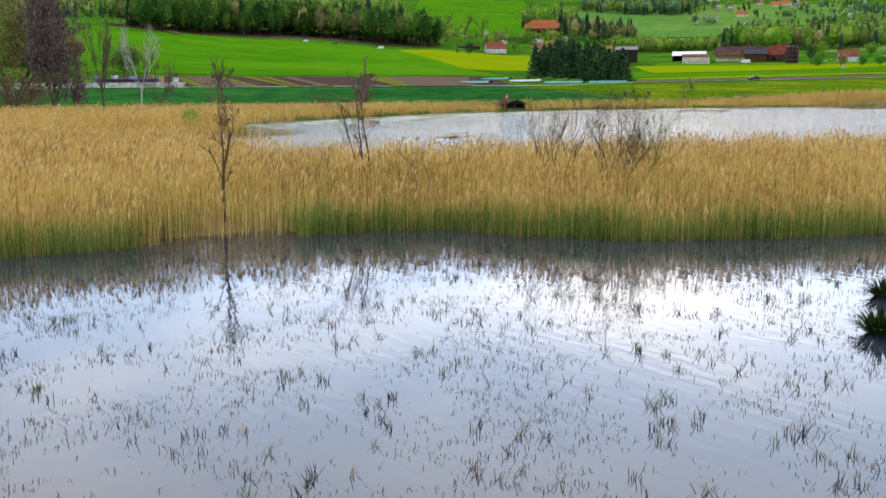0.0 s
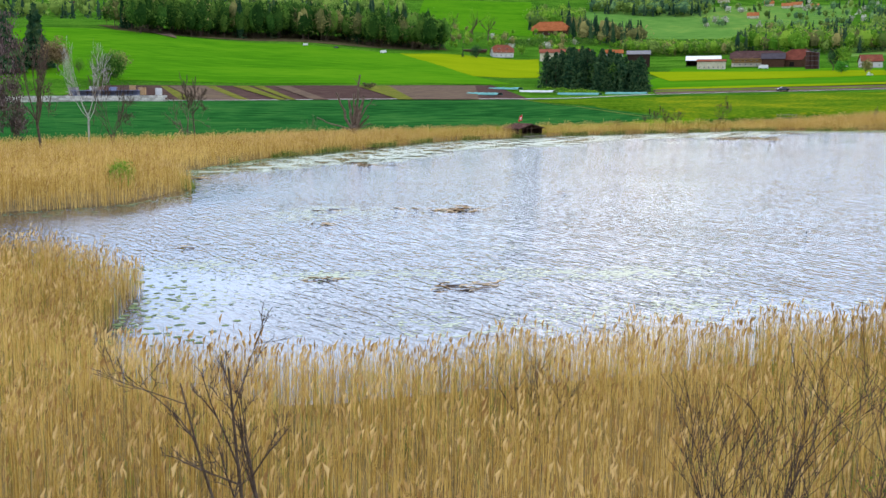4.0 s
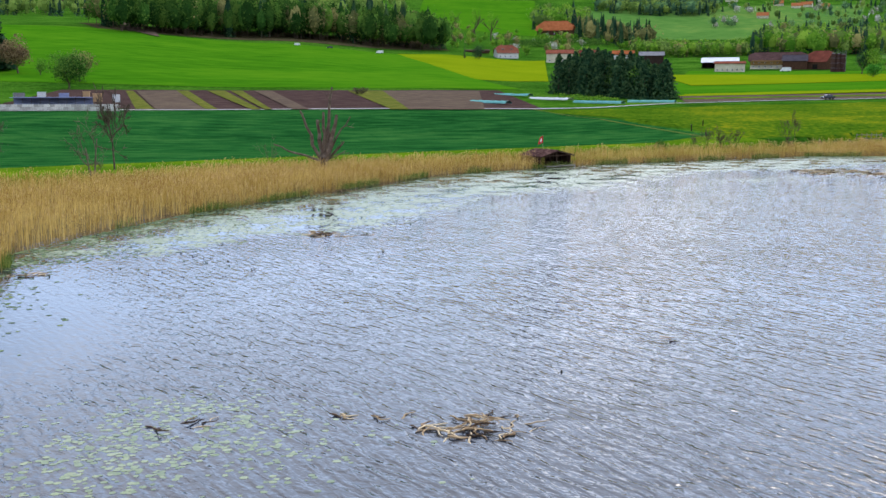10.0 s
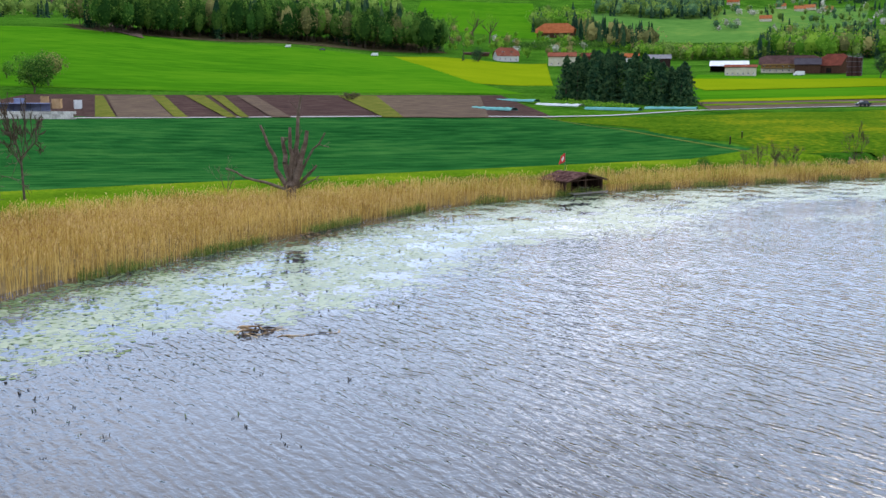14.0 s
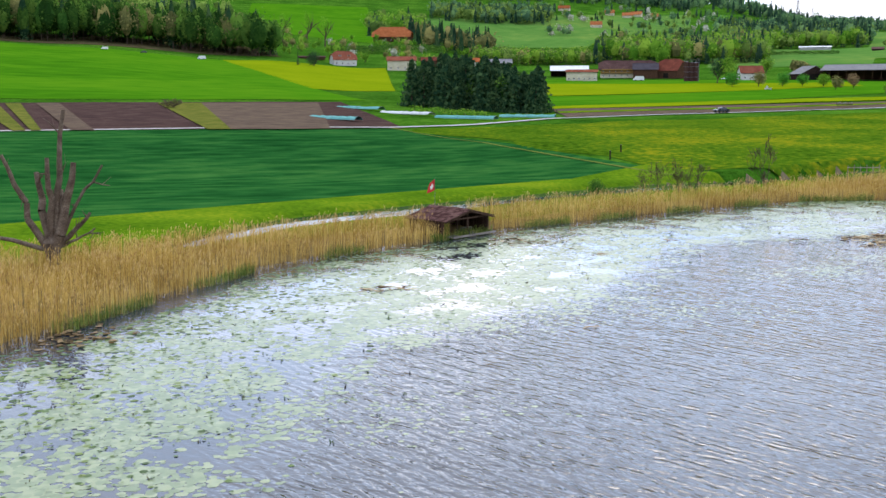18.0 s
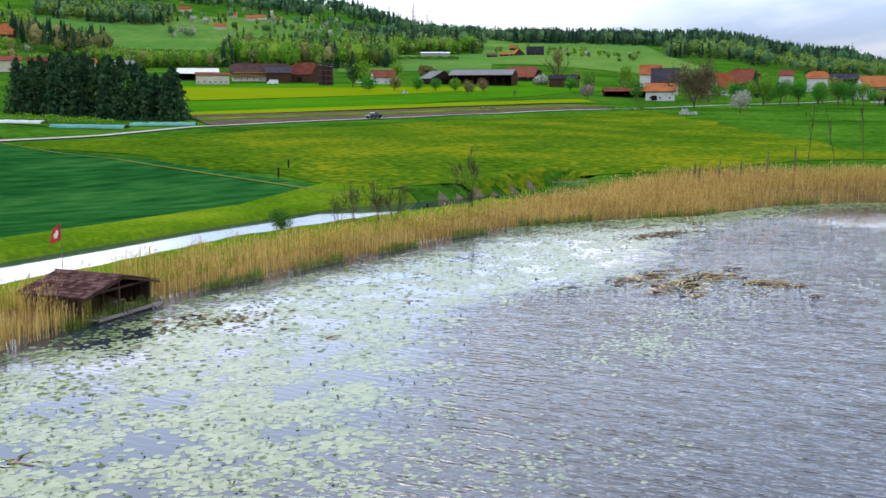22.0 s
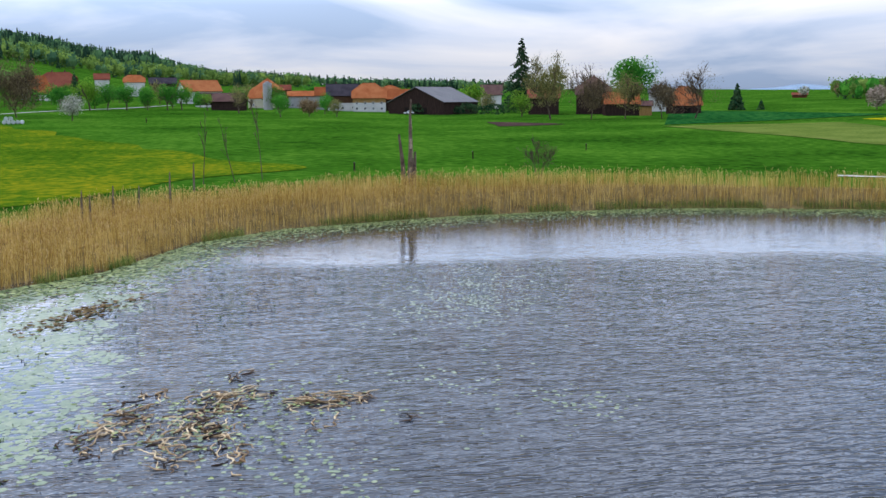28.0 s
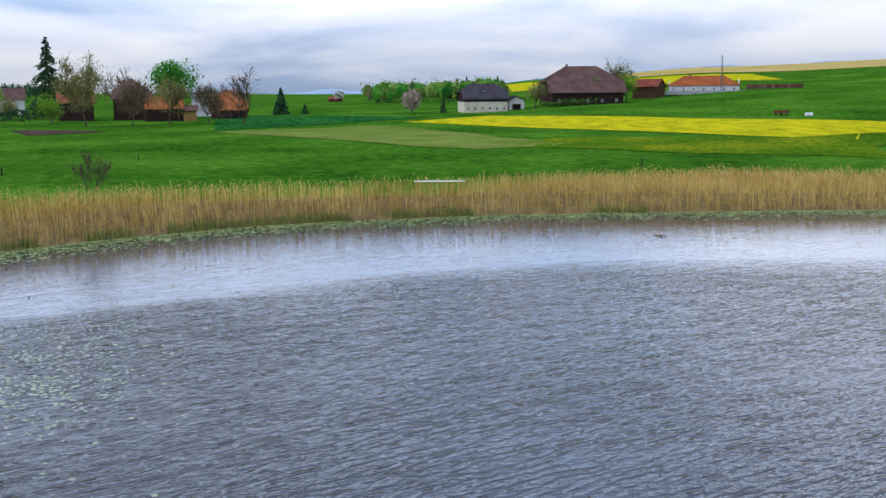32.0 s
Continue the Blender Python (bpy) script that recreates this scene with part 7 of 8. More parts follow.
# ---------- dead trees, stumps and bushes in the reeds ----------
def pollard(x, y, label, arms, mat="deadwood", seed=0):
    """A broken dead tree: a low bole from which stout splintered limbs fan out; arms: tip (x, y, z), radius, sag."""
    r = np.random.default_rng(seed)
    t = thing("dead_tree", x, y, gz(x, y) - 0.1, 0, label, "tree")
    part("bole", mesh_from("bole", *tubes([((0, 0, 0), (0.05, 0, 1.4), 0.62, 0.55), ((0.05, 0, 1.4), (0, 0, 2.4), 0.55, 0.7), ((0, 0, 2.4), (0, 0, 2.9), 0.7, 0.3)], 9), M[mat], None, True), t)
    for (dx, dy, z), rad, sag in arms:
        root, tip, seg, p = np.array([dx * 0.08, dy * 0.08, 1.9]), np.array([dx, dy, z]), [], None
        for k in range(7):
            u = k / 6
            q = root * (1 - u) + tip * u + np.array([dx, dy, 0]) * sag * u * (1 - u) + r.normal(0, 0.1, 3) * (0 < k < 6)
            if p is not None:
                seg.append((p, q, rad * (1.4 - 0.12 * k), rad * (1.4 - 0.12 * (k + 1))))
                for _ in range(1 if k in (3, 5) else 0):
                    limbs(r, q, (q - p) / np.linalg.norm(q - p) + r.normal(0, 0.9, 3), r.uniform(0.3, 1.3), 0.08, 1, 0.7, 2, out=seg)
            p = q
        part("limb", mesh_from("limb", *tubes(seg, 6), M[mat], None, True), t)
    return t


pollard(-6.9, 218.6, "dead pollard tree with broken grey-brown limbs above the reeds", [((-3.3, 0.5, 9.2), 0.26, 0.25), ((-0.9, 0.9, 7.8), 0.36, 0.0), ((0.1, -0.6, 9.0), 0.3, 0.1), ((1.4, 0.2, 12.6), 0.27, 0.0), ((2.0, -0.7, 8.6), 0.38, 0.15), ((4.0, 0.6, 8.3), 0.14, -0.2), ((-7.2, -0.8, 4.4), 0.17, 0.1), ((3.0, -0.5, 4.7), 0.2, 0.2), ((3.2, 0.8, 3.3), 0.12, 0.1), ((0.8, 1.2, 6.4), 0.34, 0.1)], seed=3)
bare_tree(-15.7, 232.1, 5.2, "small bare bush behind the reeds", stems=3, depth=3, kids=3, radius=0.05, mat="deadwood", category="bush", name="bush")
bare_tree(-38, 209.8, 10.1, "bare leaning tree at the reed edge", stems=2, depth=4, kids=3, radius=0.2, lean=0.3, slim=0.0026, mat="deadwood", spread=0.75, up=0.05)

snag = thing("dead_tree", 163.7, 237.4, gz(163.7, 237.4) - 0.1, 0, "tall dead tree trunk with peeling pale bark and a broken top", "tree")
r_n = np.random.default_rng(8)
p, d, seg = np.array([0.0, 0, 0]), np.array([0.02, 0.03, 1.0]), []
for k in range(9):
    d = d + r_n.normal(0, 0.035, 3) * (1, 1, 0)
    q = p + d / np.linalg.norm(d) * 1.35
    seg.append((p, q, 0.46 * (1 - 0.085 * k), 0.46 * (1 - 0.085 * (k + 1))))
    p = q
part("trunk", mesh_from("trunk", *tubes(seg, 8), M["deadwood"], None, True), snag)
M["peeled"] = stuff_material("peeled_wood", [(0.20, 0.15, 0.10), (0.30, 0.235, 0.165), (0.38, 0.31, 0.23)], 0.85, 1.5, 9)
for a, b, k in ((1, 2, 0.3), (3, 4, 1.9), (4, 5, 0.4), (6, 7, 2.4)):
    s0, s1 = seg[a], seg[b]
    off = np.array([-math.cos(k), -math.sin(k), 0]) * 0.08
    part("peeled_patch", mesh_from("peeled_patch", *tubes([(s0[0] + off, s1[0] + off, s0[2] * 0.82, s1[2] * 0.82)], 7), M["peeled"], None, True), snag, "pale patch of bare wood")
for dx, dy, h, lean in ((-0.9, 0.45, 7.4, (-0.08, 0.05)), (0.75, -0.4, 4.9, (0.04, -0.02))):
    part("side_stem", mesh_from("side_stem", *tubes([((dx, dy, 0), (dx + lean[0] * h * 0.5, dy + lean[1] * h * 0.5, h * 0.5), 0.34, 0.3), ((dx + lean[0] * h * 0.5, dy + lean[1] * h * 0.5, h * 0.5), (dx + lean[0] * h * 1.3, dy + lean[1] * h * 1.3, h), 0.3, 0.14)], 7), M["deadwood"], None, True), snag)
bare_tree(178.4, 221.9, 6.9, "twiggy bare bush in the reeds", stems=6, depth=3, kids=4, radius=0.06, lean=0.25, slim=0.0028, category="bush", name="bush", buds="leaf_rust", bud_count=120, bud_size=0.16)
for x, y, h in ((156.5, 265.5, 10.1), (159.6, 262.2, 9.3), (164.4, 260.3, 11.3)):
    bare_tree(x, y, h, "slim bare sapling beside the reeds", depth=2, kids=6, radius=0.08, first=0.9, slim=0.002, short=0.4, lean=0.08, spread=0.45, up=0.4, name="sapling")
for x, y, h, s in ((70.3, 261.8, 5.4, 4), (67.7, 263.4, 4.7, 3), (65.2, 262.6, 3.9, 3), (72.8, 262.5, 4.9, 4), (87.4, 267.7, 8.1, 2), (84.8, 263, 3.2, 3)):
    bare_tree(x, y, h, "bare willow bush standing in the reeds", stems=s + 1, depth=3, kids=4, radius=0.045, lean=0.22, slim=0.0024, spread=0.42, category="bush", name="bush", buds="leaf_olive", bud_count=40, bud_size=0.12)
for x, y, h in ((136.2, 258.5, 4.4), (124.7, 262.5, 3.6), (128.5, 261.1, 3.7), (122.9, 260.2, 3.4), (148.4, 262.3, 3.9), (132.4, 260.3, 3.2)):
    t = thing("tree_stump", x, y, gz(x, y) - 0.1, 0, "grey broken stump standing in the reeds", "stump", "stumps in the reeds")
    part("stem", mesh_from("stem", *tubes([((0, 0, 0), (0.05, 0.02, h * 0.6), 0.16, 0.13), ((0.05, 0.02, h * 0.6), (0.12, 0.0, h), 0.13, 0.05)], 7), M["deadwood"], None, True), t)
    part("snapped_branch", mesh_from("snapped_branch", *tubes([((0.05, 0.02, h * 0.6), (0.3, 0.2, h * 0.85), 0.06, 0.02)], 5), M["deadwood"]), t)

gate = thing("hide_rail", 102.4, 265.2, gz(102.4, 265.2), -14, "weathered wooden rail frame standing in the reeds", "rail")
for k in range(6):
    part("post", mesh_from("post", *boxes([(-2.4 + 0.95 * k, -0.05, 0, -2.3 + 0.95 * k, 0.05, 2.75 + 0.12 * (k % 2))]), M["board_grey"]), gate)
for z in (1.7, 2.4):
    part("rail", mesh_from("rail", *boxes([(-2.5, -0.08, z, 2.5, -0.05, z + 0.12)]), M["board_grey"]), gate)

for x, y, h in ((86.9, 276.2, 1.4), (78.8, 304.1, 1.6), (84.1, 311, 1.5), (217.3, 134.4, 1.5), (182.6, 252.9, 1.4), (214.7, 241.3, 1.4), (245.4, 224.2, 1.4), (325.5, 381.3, 1.5)):
    t = thing("fence_post", x, y, gz(x, y) - 0.2, 0, "single dark wooden post in the meadow", "post", "meadow posts")
    part("shaft", mesh_from("shaft", *boxes([(-0.1, -0.1, 0, 0.1, 0.1, h + 0.2)]), M["timber_dark"]), t)
    part("cap", mesh_from("cap", *boxes([(-0.12, -0.12, h + 0.2, 0.12, 0.12, h + 0.25)]), M["board_grey"]), t)

# bushes in the reed belt between pool and lake
bare_tree(-16.6, 31.2, 5.8, "slim dark bare bush standing in the reeds", stems=2, depth=3, kids=7, radius=0.06, lean=0.05, spread=0.5, up=0.25, first=0.95, short=0.45, name="bush", category="bush", slim=0.0012)
bare_tree(-10.2, 38.0, 6.0, "bare bush with dark forked twigs in the reeds", stems=3, depth=3, kids=5, radius=0.06, lean=0.12, spread=0.5, up=0.3, first=0.92, short=0.55, name="bush", category="bush", slim=0.0012)
bare_tree(-0.8, 37.6, 5.8, "many-stemmed bare willow bush in the reeds", stems=9, depth=3, kids=3, radius=0.042, lean=0.2, spread=0.26, up=0.45, first=0.85, name="bush", category="bush", slim=0.0012)
bare_tree(1.6, 35.9, 5.9, "tall bare willow bush with many upright stems", stems=12, depth=3, kids=3, radius=0.042, lean=0.3, spread=0.28, up=0.45, first=0.85, name="bush", category="bush", slim=0.0012)
bare_tree(3.2, 37.2, 4.6, "bare willow bush with first green buds", stems=10, depth=3, kids=3, radius=0.036, lean=0.3, spread=0.3, up=0.4, first=0.85, name="bush", category="bush", buds="leaf_spring", bud_count=420, bud_size=0.09, slim=0.0012)
bare_tree(-2.9, 47.3, 3.2, "low forked bare bush by the lake", stems=4, depth=3, kids=3, radius=0.04, lean=0.4, spread=0.4, up=0.3, first=0.8, name="bush", category="bush", slim=0.0014)
bare_tree(-8.0, 35.5, 3.0, "low brown thorny bush in the reeds", stems=9, depth=3, kids=3, radius=0.03, lean=0.9, spread=0.7, up=0.05, name="bush", category="bush")
bare_tree(-13.0, 34.0, 2.9, "low brown thorny bush at the pool side", stems=9, depth=3, kids=3, radius=0.03, lean=0.9, spread=0.7, up=0.05, name="bush", category="bush")
bare_tree(-29.0, 46.0, 4.2, "leaning bare bush among pale reeds", stems=4, depth=3, kids=3, radius=0.05, lean=0.9, spread=0.6, up=0.05, name="bush", category="bush")

# ---------- tracks, plots and yard ----------
def ribbon(name, line, wide, mat, label, lift=0.12, category="track"):
    pts = np.array(line, float)
    seg = np.linalg.norm(np.diff(pts, axis=0), axis=1)
    s = np.arange(0, seg.sum(), 4.0)
    cum = np.concatenate([[0], np.cumsum(seg)])
    p = np.stack([np.interp(s, cum, pts[:, 0]), np.interp(s, cum, pts[:, 1])], -1)
    d = np.gradient(p, axis=0)
    n = np.stack([-d[:, 1], d[:, 0]], -1) / (np.linalg.norm(d, axis=1)[:, None] + 1e-9)
    off = np.linspace(-wide / 2, wide / 2, 3)
    q = p[:, None] + n[:, None] * off[None, :, None]
    z = ground_z(q[..., 0], q[..., 1]) + lift + np.array([-0.03, 0, -0.03])[None]
    m = len(p)
    i = np.arange(m * 3).reshape(m, 3)
    f = np.stack([i[:-1, :-1], i[:-1, 1:], i[1:, 1:], i[1:, :-1]], -1).reshape(-1, 4)[:, ::-1]
    ob = new(name, mesh_from(name, np.concatenate([q, z[..., None]], -1).reshape(-1, 3), f, M[mat], None, True))
    return tagged(ob, label, category, kind="structure")


ribbon("track_main", path_of("-155.1,379.1 -90.1,364.4 -48.2,370.1 -2.9,376.1 29.3,380.1 53.1,376.6 78.8,388.5 108.4,411.8 142.9,422.3 169.3,428.2 215.4,440.1 287.7,452.1 397.1,467.8 506.3,478.3"), 3.0, "gravel", "pale gravel farm track between the fields", 0.3)
ribbon("track_meadow", path_of("53.8,375.5 58.1,350.6 65.5,327.3 73.9,304.3 78.5,291 82.5,279.3"), 0.8, "mown", "narrow trodden path along the crop", 0.22)
field("field_fallow", [(116.1, 417.7), (310.7, 461.6), (317.4, 489.9), (133, 476.9)], M["soil_pale"], "brown fallow strip beside the track", 24, 6, lift=0.33)
field("field_verge", [(123.6, 442.2), (322.6, 475.1), (323.7, 481.2), (127.2, 454.8)], M["bank"], "green verge inside the fallow strip", 24, 3, lift=0.42)
field("field_lime_east", [(133.1, 478.3), (345.7, 506.3), (365.1, 537.5), (144.9, 501.4)], M["limecrop"], "lime-green strip beyond the fallow", 24, 6, lift=0.36)
field("field_lime_farm", [(177.9, 589.4), (395.7, 648.9), (421.8, 697.9), (211.4, 746.1)], M["limecrop"], "lime-green field before the farms", 24, 12, lift=0.45)
# plot strips: four corners each
for mat, line in (
    ("soil", "-66.3,369.6 -64.3,370.0 -90.6,482.3 -97.6,480.8"),
    ("weeds", "-64.3,370.0 -58.9,369.8 -87.9,482.9 -90.6,482.3"),
    ("soil_pale", "-58.5,369.9 -44.8,370.9 -71.9,489.3 -86.8,483.1"),
    ("weeds", "-44.4,370.9 -41.1,371.4 -67.3,490.0 -71.9,489.3"),
    ("weeds", "-31.3,371.2 -28.6,371.4 -53.3,495.3 -60.1,492.8"),
    ("weeds", "-27.5,371.5 -25.4,371.7 -46.2,496.1 -51.0,495.6"),
    ("soil_pale", "-19.5,372.1 -14.3,371.1 -34.4,498.8 -41.6,498.3"),
    ("weeds", "10.0,372.2 15.2,371.9 12.3,508.3 -2.8,505.1"),
    ("soil_pale", "15.2,371.9 25.4,371.1 38.7,510.1 12.3,508.3"),
    ("soil_pale", "25.4,371.1 38.4,373.3 55.8,519.0 38.7,510.1"),
):
    field("field_plot", path_of(line), M[mat], "narrow strip of a market-garden plot", 3, 14, lift=0.36)
M["fleece"] = stuff_material("teal_crop_net", [(0.07, 0.20, 0.19), (0.11, 0.28, 0.26), (0.16, 0.34, 0.32)], 0.6, 0.5, 4)
M["fleece_white"] = stuff_material("white_fleece", [(0.35, 0.36, 0.36), (0.46, 0.47, 0.47), (0.54, 0.55, 0.55)], 0.7, 0.5, 4)


def tunnel(p, q, wide, tall, mat, label):
    p, q = np.array(p, float), np.array(q, float)
    d = q - p
    length = np.linalg.norm(d)
    mid = (p + q) / 2
    t = thing("crop_tunnel", mid[0], mid[1], land_z(*mid) + 0.2, math.degrees(math.atan2(d[1], d[0])), label, "crop cover", "crop tunnels")
    a = np.linspace(0, math.pi, 9)
    s = np.linspace(-length / 2, length / 2, 13)
    v = np.array([(x, math.cos(k) * wide / 2, math.sin(k) * tall * (1 + 0.12 * math.sin(x * 1.7))) for x in s for k in a])
    i = np.arange(13 * 9).reshape(13, 9)
    f = np.stack([i[:-1, :-1], i[1:, :-1], i[1:, 1:], i[:-1, 1:]], -1).reshape(-1, 4)
    part("cover", mesh_from("cover", v, f, M[mat], None, True), t)
    for x in (s[0], s[6], s[-1]):
        part("hoop", mesh_from("hoop", *tubes([((x, math.cos(a[k]) * wide * 0.51, math.sin(a[k]) * tall * 1.14), (x, math.cos(a[k + 1]) * wide * 0.51, math.sin(a[k + 1]) * tall * 1.14), 0.03, 0.03) for k in range(8)], 4), M["iron"]), t)
    return t


tunnel((40.8, 423.9), (50, 399.9), 2.4, 0.9, "fleece", "low teal net tunnel over vegetable beds")
tunnel((59.4, 492.8), (67.6, 456.3), 2.4, 0.8, "fleece", "long teal net over vegetable beds")
tunnel((67.6, 453.9), (76.9, 427.5), 2.6, 0.8, "fleece_white", "white fleece over vegetable beds")
tunnel((78.4, 427.1), (91.1, 409.1), 2.4, 0.9, "fleece", "teal net beside the spruces")
tunnel((98, 426.9), (112.5, 418), 2.4, 0.8, "fleece", "teal net at the corner of the spruces")

M["stone"] = stuff_material("pale_wall_stone", [(0.30, 0.285, 0.26), (0.42, 0.40, 0.37), (0.54, 0.52, 0.48)], 0.9, 0.6, 5, objects=0.45, bump=0.5, bump_scale=6)
M["tarp_blue"] = stuff_material("blue_grey_tarp", [(0.13, 0.15, 0.26), (0.18, 0.21, 0.34), (0.23, 0.26, 0.40)], 0.6, 0.4, 3, bump=0.4, bump_scale=2)
stone_wall = thing("stone_wall", -67.6, 364.6, land_z(-67.6, 364.6) - 0.2, 178, "low wall of pale stone blocks along the yard", "wall")
STONE = mesh_from("stone", *boxes([(0.03, -0.3, 0.02, 1.45, 0.3, 0.72)]), M["stone"])
for row in range(3):
    for k in range(40):
        m = pose(k * 1.5 + 0.75 * (row % 2), 0.04 * ((k * 7) % 3), row * 0.74, 0, 0, ((k * 5) % 3 - 1) * 1.2)
        part("stone", STONE, stone_wall, loc=m)
yard = thing("yard_shed", -82.7, 396.8, land_z(-82.7, 396.8) + 0.1, 186, "long low blue-grey tarpaulin-sided storage pen", "shed")
for k in range(9):
    part("panel", mesh_from("panel", *boxes([(k * 2.6, -0.06, 0, k * 2.6 + 2.54, 0.06, 2.3)]), M["tarp_blue"]), yard)
for k in range(10):
    part("post", mesh_from("post", *boxes([(k * 2.6 - 0.07, 0.06, 0, k * 2.6 + 0.07, 0.2, 2.5)]), M["iron"]), yard)
part("top_sheet", mesh_from("top_sheet", *boxes([(0, 0.2, 2.2, 23.4, -0.02 + 6, 2.32)][:1]), M["tarp_blue"]), yard)
M["crate_wood"] = stuff_material("raw_crate_wood", [(0.22, 0.14, 0.07), (0.32, 0.21, 0.11), (0.40, 0.28, 0.16)], 0.85, 0.6, 5)
for k, (x, y, w, h, mat) in enumerate(((-84.3, 409.5, 2.4, 2.8, "crate_wood"), (-88.2, 411.2, 2.0, 3.4, "crate_wood"), (-95.5, 411.8, 3.0, 2.8, "tarp_blue"), (-103, 413.1, 2.6, 3.0, "fleece_white"), (-78.1, 408.4, 2.0, 2.6, "fleece_white"), (-110.4, 413.8, 3.0, 2.7, "sheet_grey"))):
    t = thing("storage_crate", x, y, land_z(x, y) + 0.05, 6 * k, "stacked crate in the storage yard", "crate", "yard crates")
    part("body", mesh_from("body", *boxes([(-w / 2, -w / 2, 0, w / 2, w / 2, h * 0.92)]), M[mat]), t)
    part("lid", mesh_from("lid", *boxes([(-w / 2 - 0.06, -w / 2 - 0.06, h * 0.92, w / 2 + 0.06, w / 2 + 0.06, h)]), M[mat]), t)

# ---------- farm gear ----------
def silo(x, y, label):
    t = thing("twin_silo", x, y, land_z(x, y) - 0.2, -24, label, "silo")
    for k, dx in enumerate((-3.0, 0.3, 3.4)):
        part("tower", mesh_from("tower", *tubes([((dx, 0, 0), (dx, 0, 13.2 - 0.3 * k), 1.75, 1.75)], 18), M["silo_brown"], None, True), t)
        part("cap", mesh_from("cap", *tubes([((dx, 0, 13.2 - 0.3 * k), (dx, 0, 13.7 - 0.3 * k), 1.8, 0.4)], 18), M["sheet_grey"]), t)
        for z in (3.0, 6.5, 10.0):
            part("band", mesh_from("band", *tubes([((dx, 0, z), (dx, 0, z + 0.16), 1.8, 1.8)], 18), M["iron"]), t)
    part("ladder", mesh_from("ladder", *boxes([(4.6, -1.9, 0, 4.7, -1.8, 14.5), (5.1, -1.9, 0, 5.2, -1.8, 14.5)] + [(4.7, -1.88, 0.5 * q, 5.1, -1.82, 0.5 * q + 0.05) for q in range(1, 29)]), M["iron"]), t)
    part("catwalk", mesh_from("catwalk", *boxes([(-4.6, -0.5, 14.0, 5.2, 0.5, 14.08)] + [(-4.6 + 1.4 * q, -0.5, 14.08, -4.52 + 1.4 * q, -0.42, 15.2) for q in range(8)] + [(-4.6, -0.5, 15.15, 5.2, -0.44, 15.22)] + [(-4.6 + 1.4 * q, 0.42, 14.08, -4.52 + 1.4 * q, 0.5, 15.2) for q in range(8)]), M["iron"]), t)
    return t


silo(344.1, 760.8, "brown cylindrical farm silos with a steel catwalk on top")
village_silo = thing("silo", 489, 416, land_z(489, 416) - 0.2, 0, "slim grey farm silo between the village roofs", "silo")
part("tower", mesh_from("tower", *tubes([((0, 0, 0), (0, 0, 13), 2.2, 2.2)], 16), M["plaster_grey"], None, True), village_silo)
part("cap", mesh_from("cap", *tubes([((0, 0, 13), (0, 0, 14.2), 2.3, 0.3)], 16), M["sheet_grey"]), village_silo)
M["bale_white"] = stuff_material("white_bale_wrap", [(0.42, 0.45, 0.44), (0.52, 0.55, 0.54), (0.60, 0.62, 0.61)], 0.4, 0.8, 5, objects=0.3)


def bales(x, y, turn, count, label, top=0):
    for k in range(count + top):
        low_row = k < count
        i = k if low_row else k - count + 0.5
        bx, by = x + math.cos(radians(turn)) * 1.3 * i, y + math.sin(radians(turn)) * 1.3 * i
        t = thing("silage_bale", bx, by, land_z(x, y) + 0.0 + (0 if low_row else 1.05), turn, label, "bale", "silage bales")
        part("wrap", mesh_from("wrap", *tubes([((0, -0.6, 0.62), (0, -0.5, 0.62), 0.52, 0.62), ((0, -0.5, 0.62), (0, 0.5, 0.62), 0.62, 0.62), ((0, 0.5, 0.62), (0, 0.6, 0.62), 0.62, 0.52), ((0, 0.6, 0.62), (0, 0.61, 0.62), 0.52, 0.01), ((0, -0.61, 0.62), (0, -0.6, 0.62), 0.01, 0.52)], 14), M["bale_white"], None, True), t)
        part("film_fold", mesh_from("film_fold", *tubes([((0, -0.05, 0.62), (0, 0.05, 0.62), 0.632, 0.632)], 14), M["fleece_white"]), t)


bales(291.5, 409.4, -48, 5, "round silage bale wrapped in white film on the meadow", 2)
bales(349, 26, 40, 2, "round silage bale wrapped in white film at the field edge")
bales(319.6, 631.6, -30, 3, "round silage bale wrapped in white film by the farm", 1)

M["car_paint"] = stuff_material("dark_blue_car_paint", [(0.010, 0.013, 0.020), (0.014, 0.018, 0.028), (0.020, 0.026, 0.038)], 0.25, 0.5, 4, spec=0.6)
M["paint_white"] = stuff_material("white_vehicle_paint", [(0.42, 0.42, 0.42), (0.50, 0.50, 0.50), (0.55, 0.55, 0.55)], 0.35, 0.5, 4, spec=0.5)
M["tyre"] = stuff_material("tyre_rubber", [(0.012, 0.012, 0.012), (0.018, 0.018, 0.018), (0.026, 0.026, 0.026)], 0.9, 2, 12)


